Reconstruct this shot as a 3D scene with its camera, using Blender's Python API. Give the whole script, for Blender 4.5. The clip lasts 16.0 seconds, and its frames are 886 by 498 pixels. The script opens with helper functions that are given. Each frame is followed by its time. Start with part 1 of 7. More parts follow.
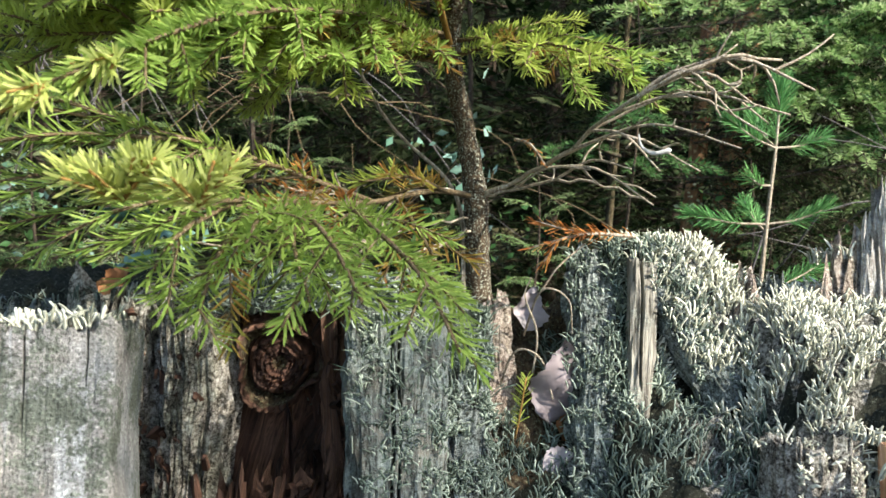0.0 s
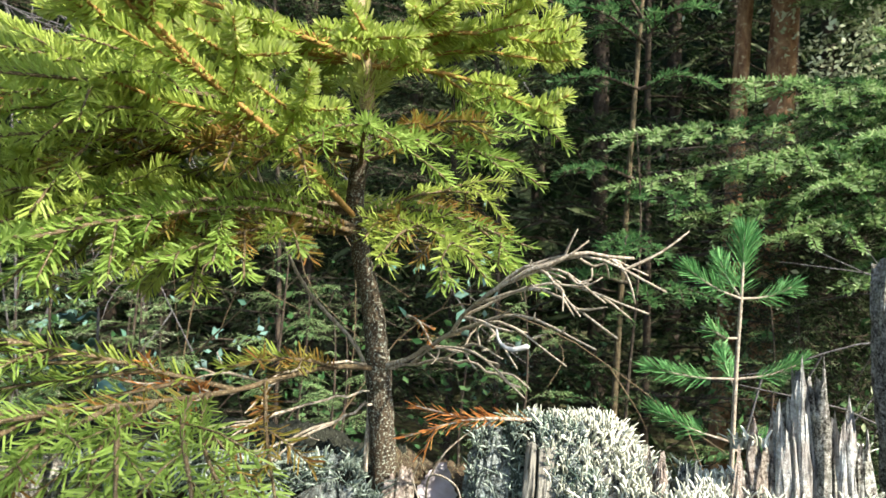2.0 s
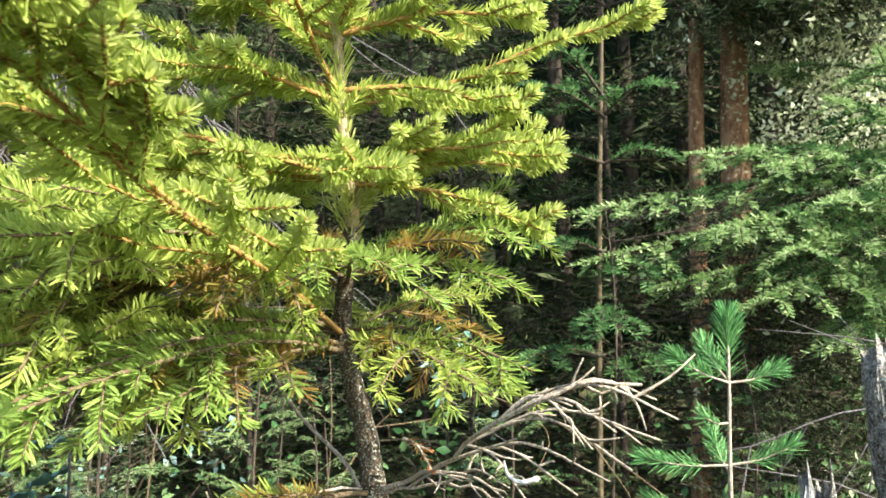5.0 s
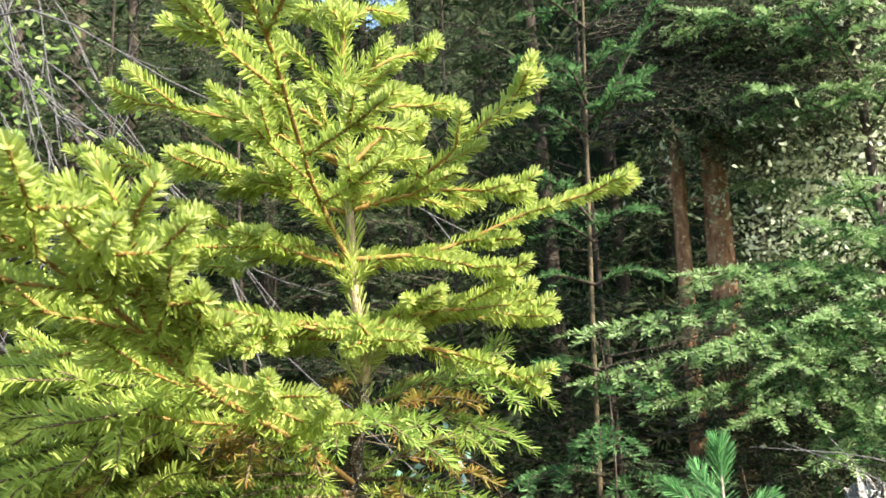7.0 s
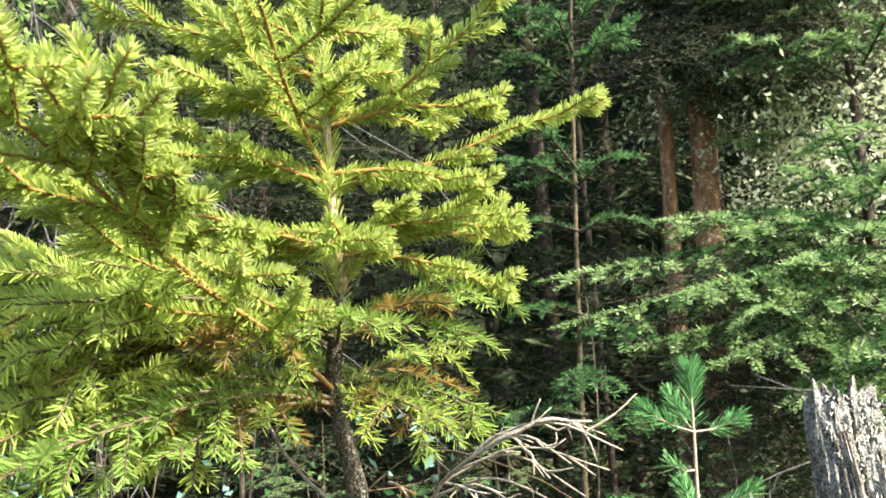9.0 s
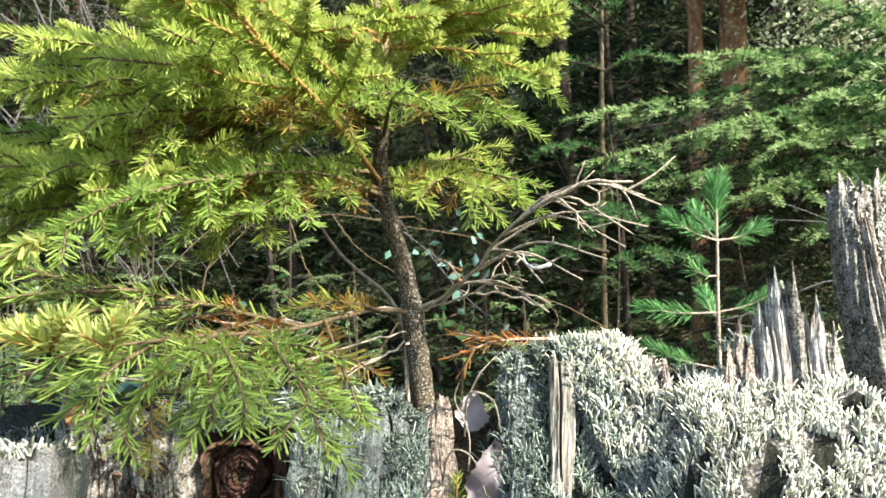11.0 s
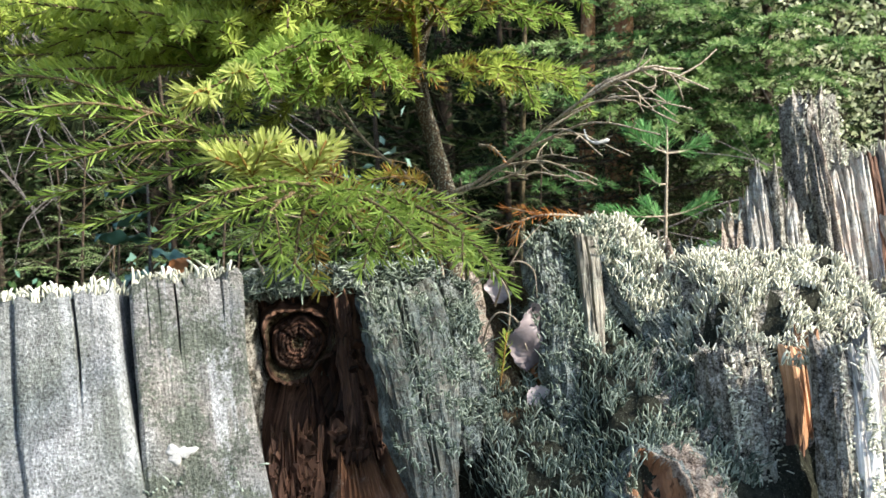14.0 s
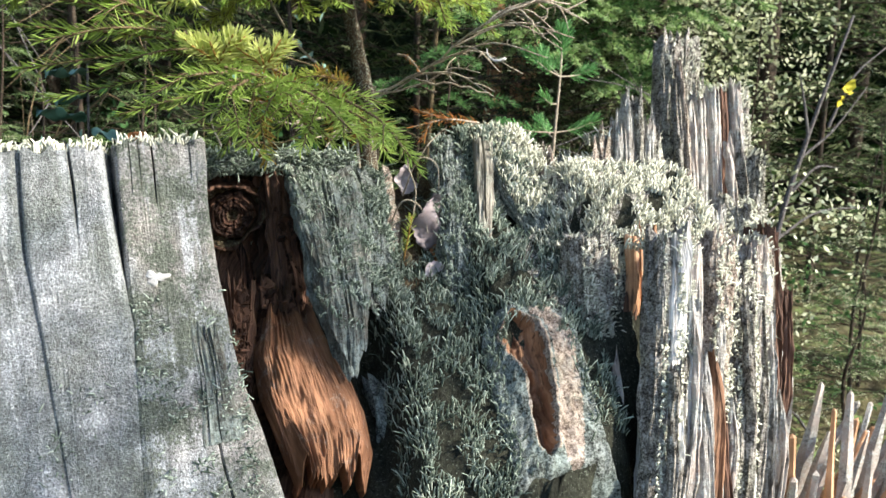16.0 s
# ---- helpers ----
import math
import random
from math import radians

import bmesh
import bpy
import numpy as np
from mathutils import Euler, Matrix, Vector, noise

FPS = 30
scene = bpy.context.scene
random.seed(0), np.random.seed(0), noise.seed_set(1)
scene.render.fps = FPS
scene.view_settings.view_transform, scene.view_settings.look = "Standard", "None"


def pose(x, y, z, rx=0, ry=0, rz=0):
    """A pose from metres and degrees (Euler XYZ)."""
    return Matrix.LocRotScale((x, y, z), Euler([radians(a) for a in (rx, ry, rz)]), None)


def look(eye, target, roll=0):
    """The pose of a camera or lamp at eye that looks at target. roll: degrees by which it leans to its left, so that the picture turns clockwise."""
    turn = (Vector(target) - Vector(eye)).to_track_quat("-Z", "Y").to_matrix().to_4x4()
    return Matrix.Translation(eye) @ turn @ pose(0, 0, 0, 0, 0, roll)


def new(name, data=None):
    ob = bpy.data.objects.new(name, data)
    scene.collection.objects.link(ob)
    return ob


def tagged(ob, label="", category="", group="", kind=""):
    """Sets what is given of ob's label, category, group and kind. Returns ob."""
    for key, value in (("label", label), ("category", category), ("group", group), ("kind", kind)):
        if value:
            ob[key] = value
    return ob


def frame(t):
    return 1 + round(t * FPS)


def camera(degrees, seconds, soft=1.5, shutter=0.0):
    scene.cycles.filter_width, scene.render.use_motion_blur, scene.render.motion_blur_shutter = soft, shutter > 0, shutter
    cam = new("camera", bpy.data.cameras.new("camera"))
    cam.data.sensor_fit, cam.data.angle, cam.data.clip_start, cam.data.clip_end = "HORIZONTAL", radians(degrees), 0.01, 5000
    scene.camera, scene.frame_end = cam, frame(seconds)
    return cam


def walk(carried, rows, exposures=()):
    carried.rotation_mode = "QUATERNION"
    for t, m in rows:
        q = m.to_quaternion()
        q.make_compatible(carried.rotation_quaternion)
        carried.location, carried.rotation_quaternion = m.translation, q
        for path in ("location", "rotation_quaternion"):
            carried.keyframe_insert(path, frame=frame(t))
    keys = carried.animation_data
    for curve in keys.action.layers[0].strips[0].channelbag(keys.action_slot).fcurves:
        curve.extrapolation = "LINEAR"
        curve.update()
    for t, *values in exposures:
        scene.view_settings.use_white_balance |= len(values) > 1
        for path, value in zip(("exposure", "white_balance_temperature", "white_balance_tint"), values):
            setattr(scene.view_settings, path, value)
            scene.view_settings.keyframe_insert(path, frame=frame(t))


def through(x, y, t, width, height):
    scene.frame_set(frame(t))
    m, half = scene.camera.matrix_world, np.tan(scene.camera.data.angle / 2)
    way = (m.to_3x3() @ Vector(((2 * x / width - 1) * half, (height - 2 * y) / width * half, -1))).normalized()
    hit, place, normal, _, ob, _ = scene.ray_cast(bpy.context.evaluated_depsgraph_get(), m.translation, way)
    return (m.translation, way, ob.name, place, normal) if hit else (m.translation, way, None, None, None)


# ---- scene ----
cam = camera(60.6, 16.0)
cam.data.dof.use_dof, cam.data.dof.focus_distance, cam.data.dof.aperture_fstop = True, 0.58, 22.0     # the small lens blurs what is near and far
PATH = [
    (0, (0.01, 0.03, 0.813), (-0.016, 2.012, 0.544), 1.1),
    (0.5, (0.056, 0.044, 0.821), (-0.062, 2.028, 0.595), 0.4),
    (1, (0.093, 0.053, 0.847), (-0.106, 2.037, 0.687), 0.6),
    (1.5, (0.134, 0.063, 0.859), (-0.076, 2.049, 0.754), 0.8),
    (2, (0.144, 0.057, 0.877), (-0.074, 2.045, 0.851), 1.1),
    (2.5, (0.141, 0.06, 0.889), (-0.076, 2.048, 0.922), 0.8),
    (3, (0.143, 0.057, 0.904), (-0.069, 2.044, 0.998), 0.6),
    (3.2, (0.142, 0.06, 0.908), (-0.05, 2.048, 1.016), 0.8),
    (5.3, (0.121, 0.065, 0.923), (0.013, 2.057, 1.06), -2.1),
    (5.5, (0.121, 0.058, 0.926), (0.019, 2.047, 1.108), -2.2),
    (6, (0.125, 0.034, 0.937), (0.024, 2.017, 1.183), -2.4),
    (6.5, (0.123, 0.016, 0.947), (0.031, 1.985, 1.289), -2.8),
    (7, (0.12, 0.006, 0.959), (0.029, 1.966, 1.348), -3.0),
    (7.5, (0.115, -0.008, 0.968), (0.032, 1.945, 1.391), -3.0),
    (8, (0.117, -0.017, 0.962), (0.043, 1.928, 1.42), -3.4),
    (8.5, (0.122, -0.009, 0.94), (0.038, 1.956, 1.302), -2.8),
    (9, (0.137, -0.009, 0.907), (0.051, 1.965, 1.218), -3.1),
    (9.5, (0.128, -0.014, 0.879), (0.017, 1.968, 1.125), -3.2),
    (10, (0.111, -0.015, 0.86), (0.012, 1.975, 1.037), -2.8),
    (10.2, (0.108, -0.021, 0.846), (0.008, 1.972, 0.984), -3.0),
    (12.3, (0.108, -0.047, 0.815), (-0.086, 1.939, 0.686), -3.5),
    (12.5, (0.097, -0.052, 0.803), (-0.073, 1.936, 0.67), -3.3),
    (13, (0.018, -0.068, 0.796), (0.033, 1.927, 0.648), -2.6),
    (13.5, (-0.044, -0.088, 0.785), (0.136, 1.899, 0.647), -2.8),
    (14, (-0.081, -0.098, 0.773), (0.189, 1.879, 0.63), -2.3),
    (14.5, (-0.074, -0.1, 0.754), (0.184, 1.872, 0.55), -2.1),
    (15, (-0.053, -0.1, 0.733), (0.201, 1.873, 0.52), -2.6),
    (15.5, (-0.07, -0.142, 0.716), (0.36, 1.787, 0.413), -1.3),
    (16, (-0.115, -0.228, 0.761), (0.401, 1.67, 0.399), 1.9),
]
walk(cam, [(t, look(eye, target, roll)) for t, eye, target, roll in PATH], [(0.0, 1.86, 6650, 8), (1.0, 1.82, 6650, 7), (2.0, 1.98, 6650, 7), (3.0, 2.38, 6650, 8), (10.0, 2.44, 6650, 8), (12.5, 1.88, 6650, 8), (16.0, 1.86, 6650, 9)])

# ---------------------------------------------------------------- light
SUN_WAY = Vector((0.66, -0.46, 0.60)).normalized()      # towards the sun
world = bpy.data.worlds.new("forest_sky")
scene.world = world
world.use_nodes = True
wn = world.node_tree.nodes
sky = wn.new("ShaderNodeTexSky")
sky.sky_type = "NISHITA"
sky.sun_disc = False
sky.sun_elevation = math.asin(SUN_WAY.z)
sky.sun_rotation = math.atan2(SUN_WAY.x, SUN_WAY.y)
wn["Background"].inputs["Strength"].default_value = 0.13
world.node_tree.links.new(sky.outputs["Color"], wn["Background"].inputs["Color"])
sun = bpy.data.lights.new("sun", "SUN")
sun.energy, sun.angle, sun.color = 3.7, radians(0.6), (1.0, 0.94, 0.84)
new("sun", sun).matrix_world = look(SUN_WAY * 12, (0, 0, 0))

rng = np.random.RandomState(7)

# ---------------------------------------------------------------- materials


def material(name):
    m = bpy.data.materials.new(name)
    m.use_nodes = True
    t = m.node_tree
    return m, t.nodes, t.links, t.nodes["Principled BSDF"]


def ramp(nodes, stops):
    r = nodes.new("ShaderNodeValToRGB")
    e = r.color_ramp.elements
    while len(e) < len(stops):
        e.new(0.5)
    for el, (p, c) in zip(e, stops):
        el.position, el.color = p, (*c, 1)
    return r


def noise_node(nodes, links, vector, scale, detail=4, rough=0.6):
    n = nodes.new("ShaderNodeTexNoise")
    n.inputs["Scale"].default_value = scale
    n.inputs["Detail"].default_value = detail
    n.inputs["Roughness"].default_value = rough
    links.new(vector, n.inputs["Vector"])
    return n.outputs["Fac"]


def mixed(nodes, links, fac, a, b, mode="MIX"):
    x = nodes.new("ShaderNodeMix")
    x.data_type, x.blend_type = "RGBA", mode
    for sock, v in ((x.inputs[0], fac), (x.inputs[6], a), (x.inputs[7], b)):
        if isinstance(v, (int, float)):
            sock.default_value = v
        elif isinstance(v, tuple):
            sock.default_value = (*v, 1)
        else:
            links.new(v, sock)
    return x.outputs[2]


def math_node(nodes, links, op, a, b=0.0):
    x = nodes.new("ShaderNodeMath")
    x.operation = op
    for sock, v in ((x.inputs[0], a), (x.inputs[1], b)):
        if isinstance(v, (int, float)):
            sock.default_value = v
        else:
            links.new(v, sock)
    return x.outputs[0]


def bump(nodes, links, shader, height, strength, distance=0.002):
    b = nodes.new("ShaderNodeBump")
    b.inputs["Strength"].default_value = strength
    b.inputs["Distance"].default_value = distance
    links.new(height, b.inputs["Height"])
    links.new(b.outputs["Normal"], shader.inputs["Normal"])


def wood_material(name, dark, mid, light, crust=(0.42, 0.47, 0.40), crust_amount=0.5, grain=320.0, rough=0.85, soft=0.0, cracked=0.75):
    """Weathered or rotten wood: grain along the piece (UV in metres), stains, and a crust of lichen in patches."""
    m, n, l, p = material(name)
    uv = n.new("ShaderNodeTexCoord").outputs["UV"]
    pos = n.new("ShaderNodeNewGeometry").outputs["Position"]
    mp = n.new("ShaderNodeMapping")
    mp.inputs["Scale"].default_value = (grain, grain * 0.035, 1)
    l.new(uv, mp.inputs["Vector"])
    fibre = noise_node(n, l, mp.outputs["Vector"], 1.0, 6, 0.65)
    mp2 = n.new("ShaderNodeMapping")
    mp2.inputs["Scale"].default_value = (grain * 0.22, grain * 0.012, 1)
    l.new(uv, mp2.inputs["Vector"])
    streak = noise_node(n, l, mp2.outputs["Vector"], 1.0, 4, 0.6)
    both = math_node(n, l, "ADD", math_node(n, l, "MULTIPLY", fibre, 0.55), math_node(n, l, "MULTIPLY", streak, 0.45))
    r = ramp(n, [(0.38 - soft, dark), (0.49, mid), (0.61 + soft, light)])
    l.new(both, r.inputs["Fac"])
    stain = noise_node(n, l, pos, 26.0, 5, 0.7)
    rs = ramp(n, [(0.35, (0.62, 0.60, 0.58)), (0.65, (1.12, 1.1, 1.06))])
    l.new(stain, rs.inputs["Fac"])
    colour = mixed(n, l, 0.8, r.outputs["Color"], rs.outputs["Color"], "MULTIPLY")
    mp3 = n.new("ShaderNodeMapping")                    # broad damp and bleached patches
    mp3.inputs["Scale"].default_value = (1, 1, 0.45)
    l.new(pos, mp3.inputs["Vector"])
    rb = ramp(n, [(0.36, (0.50, 0.48, 0.46)), (0.5, (0.95, 0.96, 0.97)), (0.60, (1.45, 1.48, 1.52))])
    l.new(noise_node(n, l, mp3.outputs["Vector"], 13.0, 3, 0.55), rb.inputs["Fac"])
    colour = mixed(n, l, 0.75, colour, rb.outputs["Color"], "MULTIPLY")
    patch = noise_node(n, l, pos, 38.0, 6, 0.75)
    grit = noise_node(n, l, pos, 700.0, 3, 0.7)
    pm = ramp(n, [(0.66 - 0.36 * crust_amount, (0, 0, 0)), (0.78 - 0.34 * crust_amount, (1, 1, 1))])
    l.new(math_node(n, l, "ADD", math_node(n, l, "MULTIPLY", patch, 0.7), math_node(n, l, "MULTIPLY", grit, 0.3)), pm.inputs["Fac"])
    tone = ramp(n, [(0.36, tuple(c * 0.22 for c in crust)), (0.5, tuple(c * 0.85 for c in crust)), (0.66, tuple(min(c * 1.4, 0.85) for c in crust))])
    l.new(noise_node(n, l, pos, 240.0, 6, 0.75), tone.inputs["Fac"])
    colour = mixed(n, l, math_node(n, l, "MULTIPLY", pm.outputs["Color"], 0.85), colour, tone.outputs["Color"])
    crack = ramp(n, [(0.40, (0.10, 0.09, 0.08)), (0.46, (1, 1, 1))])           # dark cracks along and across the grain
    mp4 = n.new("ShaderNodeMapping")
    mp4.inputs["Scale"].default_value = (150.0, 20.0, 1)
    l.new(uv, mp4.inputs["Vector"])
    split = noise_node(n, l, mp4.outputs["Vector"], 1.0, 5, 0.7)
    l.new(split, crack.inputs["Fac"])
    colour = mixed(n, l, cracked, colour, crack.outputs["Color"], "MULTIPLY")
    l.new(colour, p.inputs["Base Color"])
    p.inputs["Roughness"].default_value = rough
    p.inputs["Specular IOR Level"].default_value = 0.2
    both = math_node(n, l, "ADD", both, math_node(n, l, "MULTIPLY", split, cracked))
    h = math_node(n, l, "ADD", both, math_node(n, l, "MULTIPLY", math_node(n, l, "MULTIPLY", grit, pm.outputs["Color"]), 0.25))
    bump(n, l, p, h, 0.9, 0.004)
    return m


def leafy_material(name, a, b, c, through=0.3, rough=0.5, scale=9.0):
    """Needles, leaves: three tones by piece and by patch, with light through them."""
    m, n, l, p = material(name)
    isl = n.new("ShaderNodeNewGeometry")
    patch = noise_node(n, l, isl.outputs["Position"], scale, 3, 0.6)
    f = math_node(n, l, "ADD", math_node(n, l, "MULTIPLY", isl.outputs["Random Per Island"], 0.5), math_node(n, l, "MULTIPLY", patch, 0.55))
    r = ramp(n, [(0.25, a), (0.52, b), (0.85, c)])
    l.new(f, r.inputs["Fac"])
    l.new(r.outputs["Color"], p.inputs["Base Color"])
    p.inputs["Roughness"].default_value = rough
    p.inputs["Specular IOR Level"].default_value = 0.12
    tr = n.new("ShaderNodeBsdfTranslucent")
    l.new(r.outputs["Color"], tr.inputs["Color"])
    mx = n.new("ShaderNodeMixShader")
    mx.inputs[0].default_value = through
    l.new(p.outputs[0], mx.inputs[1])
    l.new(tr.outputs[0], mx.inputs[2])
    l.new(mx.outputs[0], n["Material Output"].inputs["Surface"])
    return m


def bark_material(name, dark, light, fleck=(0.35, 0.38, 0.33), scale=160.0, flecks=0.5):
    m, n, l, p = material(name)
    pos = n.new("ShaderNodeNewGeometry").outputs["Position"]
    mp = n.new("ShaderNodeMapping")
    mp.inputs["Scale"].default_value = (1, 1, 0.35)
    l.new(pos, mp.inputs["Vector"])
    a = noise_node(n, l, mp.outputs["Vector"], scale, 5, 0.7)
    r = ramp(n, [(0.35, dark), (0.65, light)])
    l.new(a, r.inputs["Fac"])
    b = noise_node(n, l, pos, scale * 1.7, 4, 0.7)
    rb = ramp(n, [(0.62 - 0.1 * flecks, (0, 0, 0)), (0.70 - 0.1 * flecks, (1, 1, 1))])
    l.new(b, rb.inputs["Fac"])
    col = mixed(n, l, rb.outputs["Color"], r.outputs["Color"], fleck)
    l.new(col, p.inputs["Base Color"])
    p.inputs["Roughness"].default_value = 0.9
    p.inputs["Specular IOR Level"].default_value = 0.15
    bump(n, l, p, a, 0.9, 0.6 / scale)
    return m


def lichen_material(name, a, b, c):
    m, n, l, p = material(name)
    g = n.new("ShaderNodeNewGeometry")
    patch = noise_node(n, l, g.outputs["Position"], 22.0, 4, 0.6)
    f = math_node(n, l, "ADD", math_node(n, l, "MULTIPLY", g.outputs["Random Per Island"], 0.5), math_node(n, l, "MULTIPLY", patch, 0.5))
    r = ramp(n, [(0.2, a), (0.5, b), (0.8, c)])
    l.new(f, r.inputs["Fac"])
    l.new(r.outputs["Color"], p.inputs["Base Color"])
    p.inputs["Roughness"].default_value = 0.95
    p.inputs["Specular IOR Level"].default_value = 0.1
    bump(n, l, p, noise_node(n, l, g.outputs["Position"], 900.0, 2), 0.5, 0.001)
    return m


def sawn_material(name, warm=0.35, scab=0.5, bleach=1.0):
    """Smooth weathered wood: bluish white, grey and greenish blotches, dark specks, faint grain."""
    m, n, l, p = material(name)
    pos = n.new("ShaderNodeNewGeometry").outputs["Position"]
    uv = n.new("ShaderNodeTexCoord").outputs["UV"]
    mp = n.new("ShaderNodeMapping")
    mp.inputs["Scale"].default_value = (1, 1, 0.5)
    l.new(pos, mp.inputs["Vector"])
    blotch = noise_node(n, l, mp.outputs["Vector"], 17.0, 7, 0.62)
    r = ramp(n, [(0.38, (0.085, 0.095, 0.092)), (0.46, (0.17, 0.188, 0.192)), (0.54, (0.30 * bleach, 0.325 * bleach, 0.345 * bleach)), (0.63, (0.56 * bleach, 0.59 * bleach, 0.62 * bleach))])
    l.new(blotch, r.inputs["Fac"])
    tint = ramp(n, [(0.40, (0, 0, 0)), (0.58, (1, 1, 1))])
    l.new(noise_node(n, l, pos, 13.0, 3, 0.6), tint.inputs["Fac"])
    colour = mixed(n, l, math_node(n, l, "MULTIPLY", tint.outputs["Color"], warm), r.outputs["Color"], (0.27, 0.235, 0.21))
    mpw = n.new("ShaderNodeMapping")                    # chalky runs along the grain
    mpw.inputs["Scale"].default_value = (60.0, 7.0, 1)
    l.new(uv, mpw.inputs["Vector"])
    rw = ramp(n, [(0.56, (0, 0, 0)), (0.62, (1, 1, 1))])
    l.new(noise_node(n, l, mpw.outputs["Vector"], 1.0, 5, 0.6), rw.inputs["Fac"])
    colour = mixed(n, l, math_node(n, l, "MULTIPLY", rw.outputs["Color"], 0.5), colour, (0.40, 0.42, 0.44))
    rc = ramp(n, [(0.49, (0, 0, 0)), (0.53, (1, 1, 1))])       # scabs of greyish green crust
    l.new(math_node(n, l, "ADD", math_node(n, l, "MULTIPLY", noise_node(n, l, pos, 34.0, 4, 0.6), 0.6), math_node(n, l, "MULTIPLY", noise_node(n, l, pos, 380.0, 4, 0.7), 0.4)), rc.inputs["Fac"])
    colour = mixed(n, l, math_node(n, l, "MULTIPLY", rc.outputs["Color"], scab), colour, (0.090, 0.102, 0.082))
    mp2 = n.new("ShaderNodeMapping")
    mp2.inputs["Scale"].default_value = (190.0, 9.0, 1)
    l.new(uv, mp2.inputs["Vector"])
    grain = noise_node(n, l, mp2.outputs["Vector"], 1.0, 5, 0.6)
    rg = ramp(n, [(0.36, (0.72, 0.72, 0.72)), (0.60, (1.08, 1.08, 1.08))])
    l.new(grain, rg.inputs["Fac"])
    colour = mixed(n, l, 0.22, colour, rg.outputs["Color"], "MULTIPLY")
    speck = noise_node(n, l, pos, 620.0, 4, 0.65)
    rs = ramp(n, [(0.36, (0.22, 0.22, 0.20)), (0.44, (0.9, 0.9, 0.9)), (0.56, (1.05, 1.05, 1.05)), (0.64, (2.0, 2.0, 1.96))])
    l.new(speck, rs.inputs["Fac"])
    colour = mixed(n, l, 0.8, colour, rs.outputs["Color"], "MULTIPLY")
    ru = ramp(n, [(0.40, (0.55, 0.56, 0.54)), (0.52, (1.0, 1.0, 1.0)), (0.62, (1.35, 1.35, 1.35))])
    l.new(noise_node(n, l, pos, 95.0, 4, 0.65), ru.inputs["Fac"])
    colour = mixed(n, l, 0.45, colour, ru.outputs["Color"], "MULTIPLY")
    l.new(colour, p.inputs["Base Color"])
    p.inputs["Roughness"].default_value = 0.85
    p.inputs["Specular IOR Level"].default_value = 0.2
    bump(n, l, p, math_node(n, l, "ADD", math_node(n, l, "MULTIPLY", grain, 0.25), math_node(n, l, "MULTIPLY", speck, 0.8)), 1.0, 0.0030)
    return m


def granular_material(name, dark, mid, light, tint):
    """Wood under a grainy crust of lichen: granules, blotches and dark pores."""
    m, n, l, p = material(name)
    pos = n.new("ShaderNodeNewGeometry").outputs["Position"]
    grit = noise_node(n, l, pos, 420.0, 6, 0.78)
    lump = noise_node(n, l, pos, 90.0, 5, 0.7)
    f = math_node(n, l, "ADD", math_node(n, l, "MULTIPLY", grit, 0.6), math_node(n, l, "MULTIPLY", lump, 0.4))
    r = ramp(n, [(0.41, dark), (0.49, mid), (0.58, light)])
    l.new(f, r.inputs["Fac"])
    blotch = ramp(n, [(0.45, (0, 0, 0)), (0.58, (1, 1, 1))])
    l.new(noise_node(n, l, pos, 24.0, 5, 0.7), blotch.inputs["Fac"])
    colour = mixed(n, l, math_node(n, l, "MULTIPLY", blotch.outputs["Color"], 0.55), r.outputs["Color"], mixed(n, l, 0.8, r.outputs["Color"], tint, "MULTIPLY"))
    l.new(colour, p.inputs["Base Color"])
    p.inputs["Roughness"].default_value = 0.95
    p.inputs["Specular IOR Level"].default_value = 0.1
    bump(n, l, p, f, 1.0, 0.005)
    return m


GREY = wood_material("grey_weathered_wood", (0.03, 0.027, 0.025), (0.28, 0.248, 0.225), (0.50, 0.465, 0.43), (0.47, 0.47, 0.44), 0.65)
SAWN = sawn_material("sawn_bluish_wood", 0.15, 0.38, 0.56)
SAWN_WARM = sawn_material("sawn_warm_grey_wood", 0.5, 0.95, 0.56)
CRUSTY = granular_material("lichened_wood", (0.012, 0.012, 0.010), (0.125, 0.14, 0.13), (0.31, 0.34, 0.325), (0.85, 1.0, 0.98))
RIM = granular_material("pinkish_grainy_wood", (0.05, 0.035, 0.028), (0.26, 0.205, 0.17), (0.48, 0.42, 0.365), (0.8, 0.9, 0.8))
PALECRUST = granular_material("pale_lichen_crust", (0.010, 0.009, 0.007), (0.10, 0.095, 0.08), (0.42, 0.40, 0.36), (0.85, 0.9, 0.85))
BROWN = wood_material("rotten_brown_wood", (0.016, 0.008, 0.006), (0.090, 0.047, 0.032), (0.25, 0.140, 0.095), (0.24, 0.19, 0.15), 0.22, 300.0, 0.75, 0.04)
# dark rotten wood, darkened further to paint the shade of the hollow
ROT = wood_material("shade_dark_rotten_wood", (0.006, 0.003, 0.002), (0.040, 0.020, 0.014), (0.15, 0.072, 0.045), (0.10, 0.075, 0.055), 0.15, 300.0, 0.7, 0.04)
LOBE = wood_material("reddish_rotten_wood", (0.085, 0.040, 0.026), (0.215, 0.103, 0.057), (0.37, 0.205, 0.118), (0.36, 0.29, 0.24), 0.35, 420.0, 0.75, 0.12, 0.15)
CAVEWOOD = wood_material("hollow_brown_wood", (0.03, 0.015, 0.01), (0.20, 0.105, 0.06), (0.44, 0.27, 0.165), (0.3, 0.26, 0.2), 0.25, 300.0, 0.75, 0.06)
